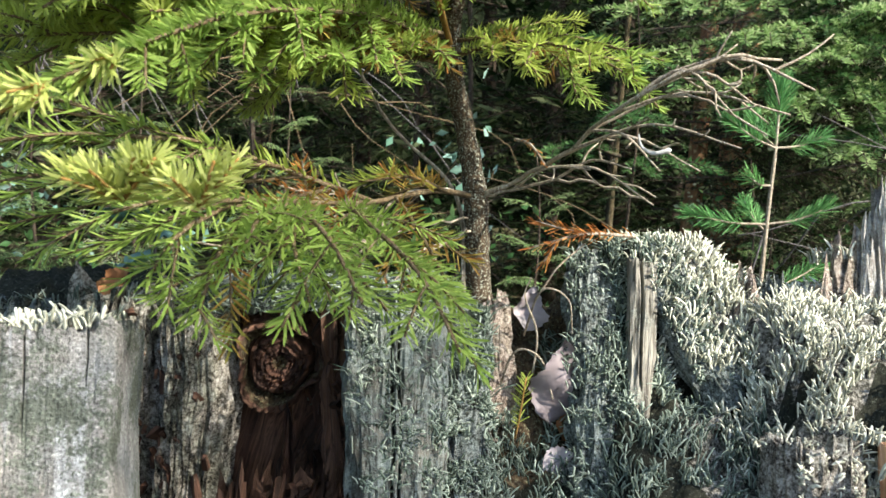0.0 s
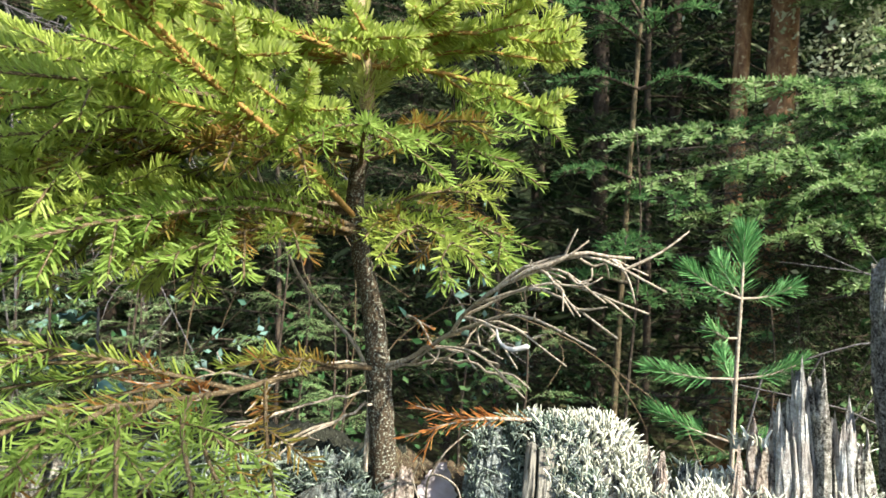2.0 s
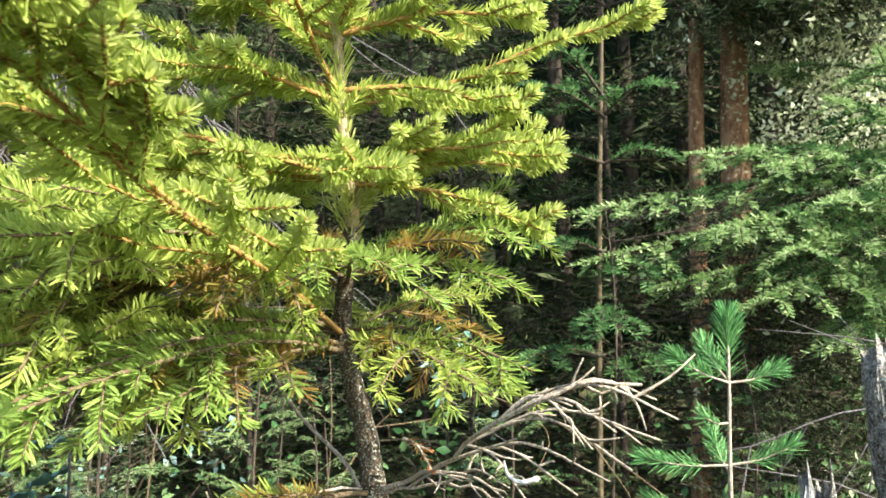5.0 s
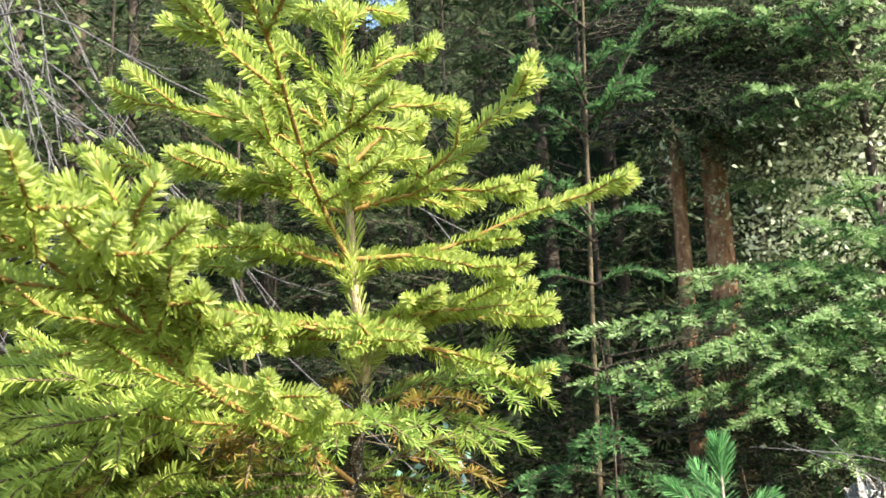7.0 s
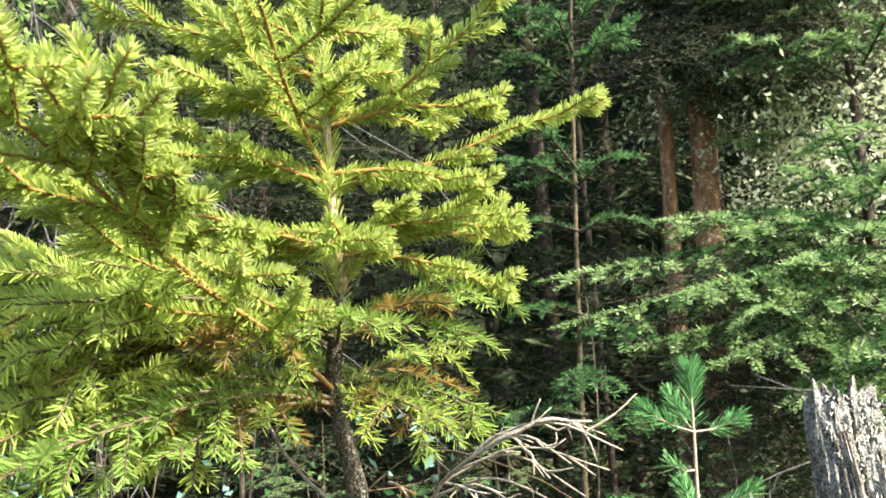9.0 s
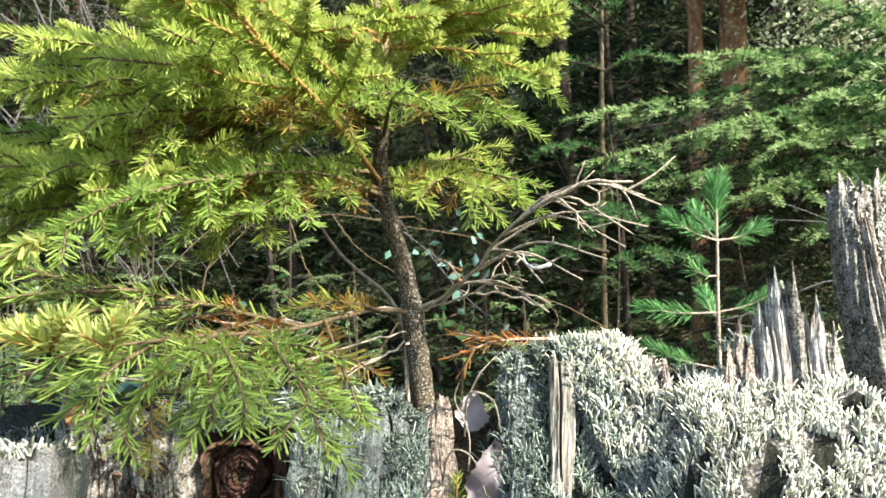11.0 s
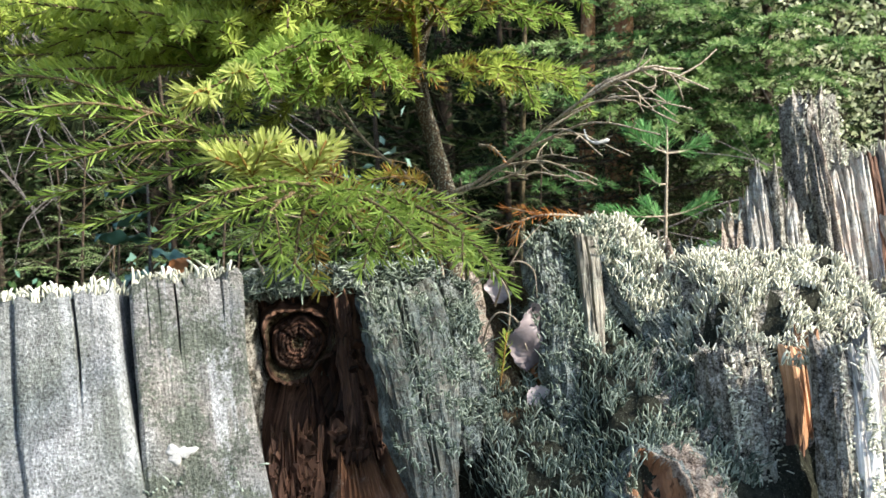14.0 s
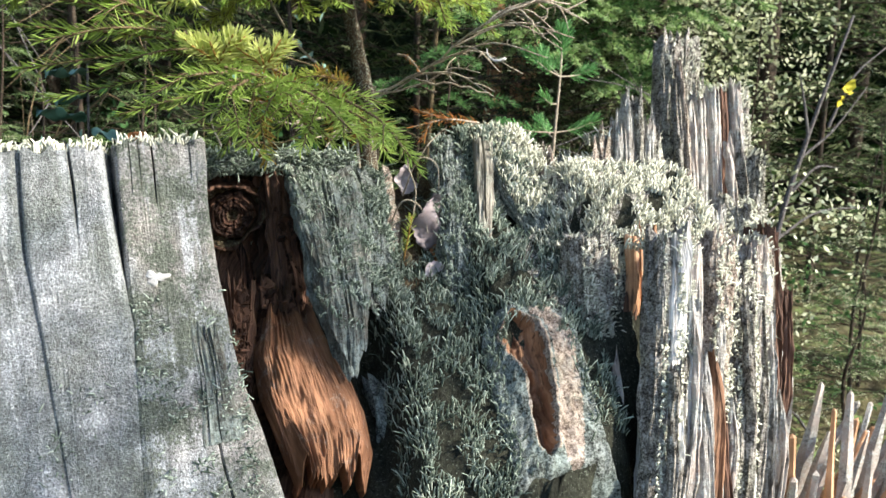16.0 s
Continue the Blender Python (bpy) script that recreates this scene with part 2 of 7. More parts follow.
ORANGE = wood_material("broken_orange_wood", (0.14, 0.060, 0.03), (0.44, 0.245, 0.14), (0.70, 0.50, 0.36), (0.4, 0.38, 0.32), 0.05, 300.0, 0.7, 0.06)
BLEACHED = wood_material("bleached_wood", (0.10, 0.085, 0.075), (0.46, 0.44, 0.42), (0.74, 0.72, 0.69), (0.58, 0.58, 0.55), 0.35)
BROWNGREY = granular_material("brownish_grey_wood", (0.016, 0.013, 0.010), (0.20, 0.178, 0.150), (0.52, 0.49, 0.44), (0.75, 0.9, 0.8))
PALE = wood_material("pale_pinkish_wood", (0.06, 0.038, 0.03), (0.36, 0.30, 0.265), (0.58, 0.52, 0.47), (0.46, 0.48, 0.45), 0.6)
DARKPOST = granular_material("dark_grey_wood", (0.014, 0.011, 0.009), (0.17, 0.152, 0.130), (0.46, 0.43, 0.39), (0.8, 0.9, 0.8))
LICHEN = lichen_material("pale_lichen", (0.19, 0.20, 0.15), (0.50, 0.50, 0.405), (0.76, 0.755, 0.645))
FLAPWOOD = wood_material("lichened_grey_wood", (0.022, 0.020, 0.017), (0.105, 0.10, 0.086), (0.22, 0.212, 0.187), (0.185, 0.22, 0.208), 0.72)
BLADEWOOD = wood_material("bare_grey_brown_wood", (0.06, 0.05, 0.042), (0.19, 0.178, 0.15), (0.30, 0.285, 0.245), (0.34, 0.36, 0.31), 0.4)
LICHEN_GREEN = lichen_material("green_lichen", (0.024, 0.038, 0.028), (0.150, 0.188, 0.150), (0.42, 0.48, 0.40))
NEEDLE = leafy_material("spruce_needles", (0.24, 0.32, 0.06), (0.33, 0.41, 0.085), (0.40, 0.47, 0.12), 0.55)
# greener, darker copy of the needles: the shade low down is put in
NEEDLE_GREEN = leafy_material("shade_tinted_needles", (0.175, 0.275, 0.055), (0.25, 0.36, 0.08), (0.33, 0.43, 0.12), 0.5, 0.5, 16.0)
NEEDLE_YOUNG = leafy_material("young_spruce_needles", (0.31, 0.39, 0.08), (0.38, 0.46, 0.105), (0.45, 0.52, 0.15), 0.55)
NEEDLE_BROWN = leafy_material("dry_spruce_needles", (0.21, 0.095, 0.03), (0.25, 0.18, 0.045), (0.20, 0.22, 0.045), 0.45, 0.5, 26.0)
NEEDLE_RUST = leafy_material("rusty_dry_needles", (0.30, 0.11, 0.035), (0.40, 0.17, 0.05), (0.42, 0.24, 0.08), 0.4, 0.5, 40.0)
# pale young tips, made paler still by sunlight put into the tone
NEEDLE_TIP = leafy_material("sun_tinted_pale_needles", (0.39, 0.44, 0.12), (0.46, 0.51, 0.17), (0.54, 0.57, 0.24), 0.5)
NEEDLE_BLUE = leafy_material("pine_needles", (0.05, 0.16, 0.05), (0.11, 0.27, 0.09), (0.22, 0.40, 0.15), 0.35)
NEEDLE_FIR = leafy_material("fir_needles", (0.03, 0.085, 0.03), (0.065, 0.15, 0.05), (0.17, 0.28, 0.11), 0.45, 0.45, 14.0)
NEEDLE_FIR_TIP = leafy_material("pale_fir_tips", (0.10, 0.19, 0.06), (0.21, 0.33, 0.115), (0.46, 0.54, 0.30), 0.45, 0.4, 14.0)
# the wood's shade and its sun flecks are put into these tones
NEEDLE_FAR = leafy_material("far_needles_in_shade", (0.006, 0.014, 0.005), (0.023, 0.048, 0.014), (0.23, 0.27, 0.135), 0.45, 0.5, 4.5)
# very pale, so that the colour itself gives the flecks of sun
LEAF_SUN_TINTED = leafy_material("sun_tinted_leaves", (0.28, 0.32, 0.16), (0.52, 0.56, 0.36), (0.74, 0.76, 0.58), 0.45, 0.5, 3.0)
LEAF_FRESH = leafy_material("fresh_leaves", (0.14, 0.24, 0.05), (0.25, 0.37, 0.10), (0.38, 0.48, 0.18), 0.45, 0.5, 6.0)
LEAF_BLUE = leafy_material("bluish_leaves", (0.09, 0.19, 0.13), (0.16, 0.28, 0.23), (0.27, 0.38, 0.34), 0.25, 0.5, 6.0)
LEAF_YELLOW = leafy_material("yellow_leaf", (0.5, 0.42, 0.03), (0.62, 0.55, 0.05), (0.7, 0.62, 0.1), 0.4)
LEAF_DEAD = leafy_material("dead_grey_leaf", (0.20, 0.165, 0.17), (0.33, 0.29, 0.30), (0.52, 0.48, 0.49), 0.15, 0.4, 60.0)
LEAF_BROWN = leafy_material("dead_brown_leaf", (0.12, 0.05, 0.025), (0.25, 0.11, 0.05), (0.36, 0.19, 0.09), 0.2, 0.5, 20.0)
BARK = bark_material("spruce_bark", (0.016, 0.012, 0.008), (0.085, 0.06, 0.037), (0.27, 0.29, 0.24), 330.0, 0.8)
TWIG = bark_material("orange_twig_bark", (0.20, 0.105, 0.03), (0.33, 0.20, 0.065), (0.38, 0.31, 0.12), 500.0, 0.4)
STEM = bark_material("pale_stem_bark", (0.17, 0.12, 0.06), (0.38, 0.30, 0.18), (0.48, 0.44, 0.30), 420.0, 0.5)
OLDTWIG = bark_material("olive_twig_bark", (0.055, 0.04, 0.022), (0.15, 0.105, 0.058), (0.28, 0.26, 0.18), 500.0, 0.5)
DEADTWIG = bark_material("dead_twig_bark", (0.13, 0.10, 0.075), (0.40, 0.34, 0.26), (0.50, 0.48, 0.42), 420.0, 0.6)
# near-black crust: the shade between the lichen stalks is put into it
UNDER = bark_material("shade_dark_lichen_crust", (0.006, 0.006, 0.004), (0.030, 0.032, 0.022), (0.13, 0.145, 0.115), 300.0, 0.3)
GREYTWIG = bark_material("grey_twig_bark", (0.04, 0.036, 0.034), (0.125, 0.115, 0.112), (0.24, 0.24, 0.23), 200.0, 0.5)
PINEBARK = bark_material("red_pine_bark", (0.10, 0.04, 0.02), (0.33, 0.19, 0.10), (0.45, 0.33, 0.20), 45.0, 0.5)
FARBARK = bark_material("far_bark", (0.02, 0.016, 0.012), (0.075, 0.055, 0.04), (0.12, 0.12, 0.09), 80.0, 0.4)
SLIMBARK = bark_material("olive_fir_bark", (0.04, 0.03, 0.017), (0.12, 0.09, 0.052), (0.16, 0.16, 0.10), 200.0, 0.5)
# humus in the stump's hollow; painted shade in the holes of the knot
HUMUS_SHADE = bark_material("dark_humus_and_shade", (0.018, 0.012, 0.008), (0.10, 0.07, 0.04), (0.16, 0.16, 0.10), 260.0, 0.7)
SOIL = bark_material("forest_soil", (0.03, 0.025, 0.015), (0.10, 0.09, 0.045), (0.10, 0.14, 0.05), 9.0, 0.9)
# near-black: the shade of the deep wood is put into this colour
SHADEWOOD = bark_material("distant_wood_shade", (0.004, 0.007, 0.003), (0.015, 0.024, 0.009), (0.04, 0.05, 0.02), 6.0, 0.6)
FLUFF = lichen_material("white_cocoon", (0.24, 0.24, 0.235), (0.32, 0.32, 0.315), (0.42, 0.42, 0.415))

# ---------------------------------------------------------------- mesh tools


def mesh_from(name, verts, faces, mats, slots=None, uvs=None, smooth=True):
    """A mesh from arrays: verts (n, 3), faces (m, 3) or (m, 4)."""
    verts, faces = np.asarray(verts, np.float32), np.asarray(faces, np.int32)
    me = bpy.data.meshes.new(name)
    k = faces.shape[1]
    me.vertices.add(len(verts))
    me.vertices.foreach_set("co", verts.ravel())
    me.loops.add(faces.size)
    me.loops.foreach_set("vertex_index", faces.ravel())
    me.polygons.add(len(faces))
    me.polygons.foreach_set("loop_start", np.arange(0, faces.size, k, dtype=np.int32))
    for m in mats:
        me.materials.append(m)
    if slots is not None:
        me.polygons.foreach_set("material_index", np.asarray(slots, np.int32))
    me.polygons.foreach_set("use_smooth", np.full(len(faces), smooth))
    if uvs is not None:
        layer = me.uv_layers.new(name="UVMap")
        layer.data.foreach_set("uv", np.asarray(uvs, np.float32)[faces.ravel()].ravel())
    me.update(calc_edges=True)
    me.validate()
    return me


def part(name, me, parent, label="", kind=""):
    ob = new(name, me)
    if parent is not None:
        ob.parent = parent
    return tagged(ob, label, kind=kind)


def thing(name, label, category, at=(0, 0, 0), group="", kind=""):
    ob = new(name)
    ob.empty_display_size = 0.05
    ob.location = at
    return tagged(ob, label, category, group, kind)


class Pile:
    """Collects triangles, with a material slot for each."""

    def __init__(self):
        self.v, self.f, self.s, self.n = [], [], [], 0

    def add(self, v, f, slot=0):
        self.v.append(v)
        self.f.append(np.asarray(f) + self.n)
        self.s.append(np.full(len(f), slot))
        self.n += len(v)

    def mesh(self, name, mats, origin=(0, 0, 0), smooth=True):
        v = np.concatenate(self.v) - np.asarray(origin)
        return mesh_from(name, v, np.concatenate(self.f), mats, np.concatenate(self.s), None, smooth)


def unit(a):
    a = np.asarray(a, float)
    return a / (np.linalg.norm(a, axis=-1, keepdims=True) + 1e-12)


def curve_points(pts, n):
    """n points along a smooth curve through pts."""
    pts = np.asarray(pts, float)
    if len(pts) == 2:
        return pts[0] + (pts[1] - pts[0]) * np.linspace(0, 1, n)[:, None]
    ext = np.vstack([2 * pts[0] - pts[1], pts, 2 * pts[-1] - pts[-2]])
    out = []
    for t in np.linspace(0, len(pts) - 1 - 1e-9, n):
        i = int(t)
        u = t - i
        a, b, c, d = ext[i:i + 4]
        out.append(0.5 * (2 * b + (c - a) * u + (2 * a - 5 * b + 4 * c - d) * u * u + (3 * b - a - 3 * c + d) * u ** 3))
    return np.array(out)


def tube(pile, pts, r0, r1, sides=6, slot=0, wobble=0.0):
    """A tapered tube along pts, closed at its tip."""
    pts = np.asarray(pts, float)
    n = len(pts)
    tan = unit(np.gradient(pts, axis=0))
    ref = np.array([0.31, 0.17, 0.93]) if abs(tan[0] @ np.array([0.31, 0.17, 0.93])) < 0.95 else np.array([1.0, 0, 0])
    a = unit(np.cross(tan, ref))
    b = np.cross(tan, a)
    ang = np.linspace(0, 2 * np.pi, sides, endpoint=False)
    r = (r0 + (r1 - r0) * np.linspace(0, 1, n))[:, None] * (1 + wobble * (rng.rand(n, sides) - 0.5))
    v = pts[:, None] + r[..., None] * (np.cos(ang)[None, :, None] * a[:, None] + np.sin(ang)[None, :, None] * b[:, None])
    v = np.vstack([v.reshape(-1, 3), pts[-1] + tan[-1] * r1])
    f = []
    for i in range(n - 1):
        for j in range(sides):
            k, q = i * sides + j, i * sides + (j + 1) % sides
            f += [(k, q, q + sides), (k, q + sides, k + sides)]
    top = (n - 1) * sides
    f += [(top + j, top + (j + 1) % sides, len(v) - 1) for j in range(sides)]
    pile.add(v, f, slot)


def needles(pile, base, way, length, width, slot=0, fine=True):
    """Needles: blunt slim blades, the fine ones of even width, all at once."""
    n = len(base)
    if n == 0:
        return
    way = unit(way)
    side = unit(np.cross(way, np.array([0.0, 0.0, 1.0]) + rng.normal(size=(n, 3)) * 0.55))
    up = np.cross(way, side)
    length = np.broadcast_to(length, n)[:, None]
    w = np.broadcast_to(width, n)[:, None] * 0.5
    if fine:
        near, far, tip = base + way * length * 0.18 + up * w * 0.5, base + way * length * 0.82, base + way * length
        v = np.stack([base, near + side * w, near - side * w, far + side * w * 0.9, far - side * w * 0.9, tip], 1)
        f = np.array([(0, 1, 2), (1, 3, 4), (1, 4, 2), (3, 5, 4)])
    else:
        mid, tip = base + way * length * 0.45, base + way * length
        v = np.stack([base, mid + side * w + up * w * 0.5, tip, mid - side * w + up * w * 0.5], 1)
        f = np.array([(0, 1, 2), (0, 2, 3)])
    k = v.shape[1]
    faces = (f[None] + (np.arange(n) * k)[:, None, None]).reshape(-1, 3)
    pile.add(v.reshape(-1, 3), faces, slot)


def shoot(pile, pts, per_metre, length, slot=0, width=0.0011, spread=52.0, upward=0.35, fine=True, radius=0.0, comb=True, flat=26):
    """Needles along a shoot: in a comb to both sides, or all round it; they lean forward, more so at its tip."""
    pts = np.asarray(pts, float)
    seg = np.linalg.norm(np.diff(pts, axis=0), axis=1)
    total = seg.sum()
    n = max(int(total * per_metre), 3)
    s = (np.arange(n) + rng.rand(n)) / n * total
    cum = np.concatenate([[0], np.cumsum(seg)])
    base = np.stack([np.interp(s, cum, pts[:, i]) for i in range(3)], 1)
    tan = unit(np.gradient(pts, axis=0))
    t = unit(np.stack([np.interp(s, cum, tan[:, i]) for i in range(3)], 1))
    ref = unit(np.cross(t, np.array([0.0, 0.0, 1.0]) + 1e-3))
    up = np.cross(ref, t)
    if comb:
        sgn = np.where(rng.rand(n) < 0.5, 1.0, -1.0)
        lift = np.radians(rng.normal(size=n) * flat + 60 * upward)
        rad = ref * (sgn * np.cos(lift))[:, None] + up * np.sin(lift)[:, None]
    else:
        ang = rng.rand(n) * 2 * np.pi
        rad = ref * np.cos(ang)[:, None] + up * np.sin(ang)[:, None] + np.array([0, 0, upward])
    rad = unit(rad - t * (rad * t).sum(1)[:, None])
    frac = s / total
    sp = np.radians(spread * (1 - 0.5 * frac ** 4) + rng.normal(size=n) * 4)
    way = t * np.cos(sp)[:, None] + rad * np.sin(sp)[:, None]
    ln = length * (0.88 + 0.2 * rng.rand(n)) * (0.8 + 0.2 * np.minimum(frac * 6, 1)) * (1 - 0.3 * frac ** 5)
    needles(pile, base + rad * radius, way, ln, width, slot, fine)


def spray(wood, green, pts, reach, slots, per_metre=1300, length=0.014, gap=0.016, start=0.2, droop=0.15, width=0.0012,
          fine=True, levels=2, r0=0.003, bare=0.0, spread=52.0, young=0.75, fork=0.055, brown=0.2, loose=1.0):
    """A flat spruce branch along pts: side shoots left and right, these with shoots of their own.
    slots: needle slots for old, middle and young wood."""
    axis = curve_points(pts, 14)
    tube(wood, axis if fine else axis[[0, 6, 13]], r0, 0.0009, 5 if fine else 3)
    total = np.linalg.norm(np.diff(axis, axis=0), axis=1).sum()
    cut = max(int(14 * bare), 0)
    nd = axis[cut:]
    half = max(len(nd) * 2 // 3, 2)

    def dress(run, dens, slot, upward):
        bushy = fine and slot in (2, 3)          # young shoots carry needles all round, older ones in a loose comb
        shoot(green, run, dens * (1.25 if bushy else 1.0), length, slot, width, spread + (6 if bushy else 0), upward, fine, 0.0004 if fine else 0.0, not bushy, 26 + 18 * loose if fine else 26)

    dress(nd[:half + 1], per_metre * 0.8, slots[1] if bare < 0.3 else slots[0], 0.4)
    dress(nd[half:] if len(nd[half:]) > 1 else nd[-2:], per_metre, slots[2], 0.3)
    if levels < 1:
        return
    s, sgn = start, 1
    while s < 0.93:
        i = s * 13
        k = int(i)
        p = axis[k] + (axis[min(k + 1, 13)] - axis[k]) * (i - k)
        t = unit(axis[min(k + 1, 13)] - axis[max(k - 1, 0)])
        side = unit(np.cross(t, [0, 0, 1.0])) * sgn
        ang = math.radians(42 + rng.normal() * 7)
        lean = np.array([0, 0, -droop + rng.normal() * (0.10 + 0.16 * loose if fine else 0.10)])
        d = unit(t * math.cos(ang) + side * math.sin(ang) + lean)
        ln = min(reach * (0.5 + 0.6 * (1 - s)) * (0.75 + 0.5 * rng.rand()), reach * 1.1) * min(1, 0.45 + 1.6 * (1 - s))
        end = p + d * ln + np.array([0, 0, -0.12 * ln * droop * 4])
        mid = (p + end) / 2 + np.array([0, 0, 0.06 * ln])
        slot3 = (slots[0], slots[1], slots[2] if slots[2] != 3 else slots[1]) if s < young else (slots[1], slots[2], slots[2])
        if fine and slots[0] == 0 and s < 0.40 and rng.rand() < brown:
            slot3 = (0, 0, 0)
        if levels > 1 and ln > fork:
            spray(wood, green, [p, mid, end], ln * 0.40, slot3, per_metre, length, gap * (1.15 if fine else 0.9), 0.3, droop, width, fine, levels - 1, r0 * 0.5, 0.0, spread, young, fork, brown, loose)
        else:
            ax = curve_points([p, mid, end], 5)
            if fine:
                tube(wood, ax, r0 * 0.4, 0.0006, 4)
            dress(ax, per_metre, slot3[2] if rng.rand() < 0.6 else slot3[1], 0.3)
        s += gap / total * (0.7 + 0.6 * rng.rand())
        sgn = -sgn

# ---------------------------------------------------------------- ground


def ground_height(x, y):
    return 0.03 * np.sin(x * 1.3 + 0.4) * np.cos(y * 1.1) + 0.02 * np.sin(x * 4.1 + y * 3.3)


def make_ground():
    r = np.concatenate([np.linspace(0.05, 6, 60), np.geomspace(6.5, 400, 24)])
    a = np.linspace(0, 2 * np.pi, 97)
    rr, aa = np.meshgrid(r, a, indexing="ij")
    x, y = rr * np.cos(aa), 0.8 + rr * np.sin(aa)
    z = ground_height(x, y) * np.clip(1.5 - rr / 8, 0, 1) + 0.01 * rng.normal(size=x.shape) * (rr < 6)
    z[:, -1] = z[:, 0]
    v = np.stack([x, y, z], -1).reshape(-1, 3)
    f = [(i * 97 + j, (i + 1) * 97 + j, (i + 1) * 97 + j + 1, i * 97 + j + 1) for i in range(len(r) - 1) for j in range(96)]
    ob = part("ground", mesh_from("ground", v, f, [SOIL]), None)
    tagged(ob, "dark forest soil with needle litter and moss", "ground", kind="structure")


make_ground()

# ---------------------------------------------------------------- the stump
stump = thing("tree_stump", "old rotten grey tree stump, split and overgrown with pale lichen", "tree stump")
CX, CY = 0.05, 0.80          # the middle of the stump

Y_STEPS = (0.24, 0.32, 0.38, 0.42, 0.47, 0.52, 0.57, 0.60, 0.64, 0.70, 0.90, 1.25)
H_KNOT = (0.30, 0.36, 0.41, 0.42, 0.42, 0.41, 0.43, 0.56, 0.685, 0.69, 0.66, 0.50)
H_MIDDLE = (0.36, 0.42, 0.475, 0.515, 0.545, 0.563, 0.582, 0.605, 0.635, 0.66, 0.62, 0.50)
H_RIDGE = (0.30, 0.36, 0.40, 0.43, 0.46, 0.49, 0.57, 0.65, 0.69, 0.69, 0.64, 0.50)
H_HUMP = (0.38, 0.44, 0.50, 0.545, 0.58, 0.605, 0.632, 0.668, 0.735, 0.725, 0.62, 0.50)
H_RIGHT = (0.32, 0.40, 0.46, 0.52, 0.60, 0.665, 0.695, 0.698, 0.695, 0.67, 0.60, 0.50)
H_EDGE = (0.20, 0.27, 0.33, 0.38, 0.43, 0.50, 0.55, 0.58, 0.61, 0.62, 0.58, 0.48)
COLUMNS = ((-0.60, H_KNOT), (-0.08, H_KNOT), (-0.045, H_RIDGE), (0.01, H_RIDGE), (0.04, H_MIDDLE), (0.105, H_MIDDLE),
           (0.14, H_HUMP), (0.205, H_HUMP), (0.26, H_RIGHT), (0.38, H_RIGHT), (0.46, H_EDGE), (0.8, H_EDGE))


def fold(x, y, scale, seed=0.0):
    """Noise at many places."""
    x, y = np.broadcast_arrays(x, y)
    return np.array([noise.fractal(Vector((a * scale, b * scale, seed)), 0.8, 2.0, 4) for a, b in zip(x.ravel(), y.ravel())]).reshape(x.shape)


def stump_height(x, y):
    """The height of the rotten heart of the stump."""
    x, y = np.asarray(x, float), np.asarray(y, float)
    hs = np.stack([np.interp(y, Y_STEPS, h) for _, h in COLUMNS], -1)
    xs = np.array([c for c, _ in COLUMNS])
    k = np.clip(np.searchsorted(xs, x) - 1, 0, len(xs) - 2)
    w = np.clip((x - xs[k]) / (xs[k + 1] - xs[k]), 0, 1)
    w = w * w * (3 - 2 * w)
    a = np.take_along_axis(hs, k[..., None], -1)[..., 0]
    b = np.take_along_axis(hs, k[..., None] + 1, -1)[..., 0]
    dent = np.exp(-((x - 0.184) / 0.012) ** 2 - ((y - 0.600) / 0.026) ** 2)
    return a + (b - a) * w - 0.045 * dent


PITS = ((0.254, 0.632, 0.015, 0.013), (0.195, 0.592, 0.011, 0.020), (0.332, 0.529, 0.014, 0.012), (0.285, 0.505, 0.010, 0.016), (0.240, 0.525, 0.014, 0.009), (0.370, 0.562, 0.012, 0.012),
        (0.300, 0.585, 0.010, 0.009), (0.215, 0.560, 0.008, 0.012), (0.402, 0.530, 0.011, 0.010))      # dark pits in the crust: place and reach


def in_pit(x, y):
    """1 in the middle of a pit, 0 outside all of them."""
    return np.max([np.clip(1.4 - ((x - a) / rx) ** 2 - ((y - b) / ry) ** 2, 0, 1) for a, b, rx, ry in PITS], axis=0)


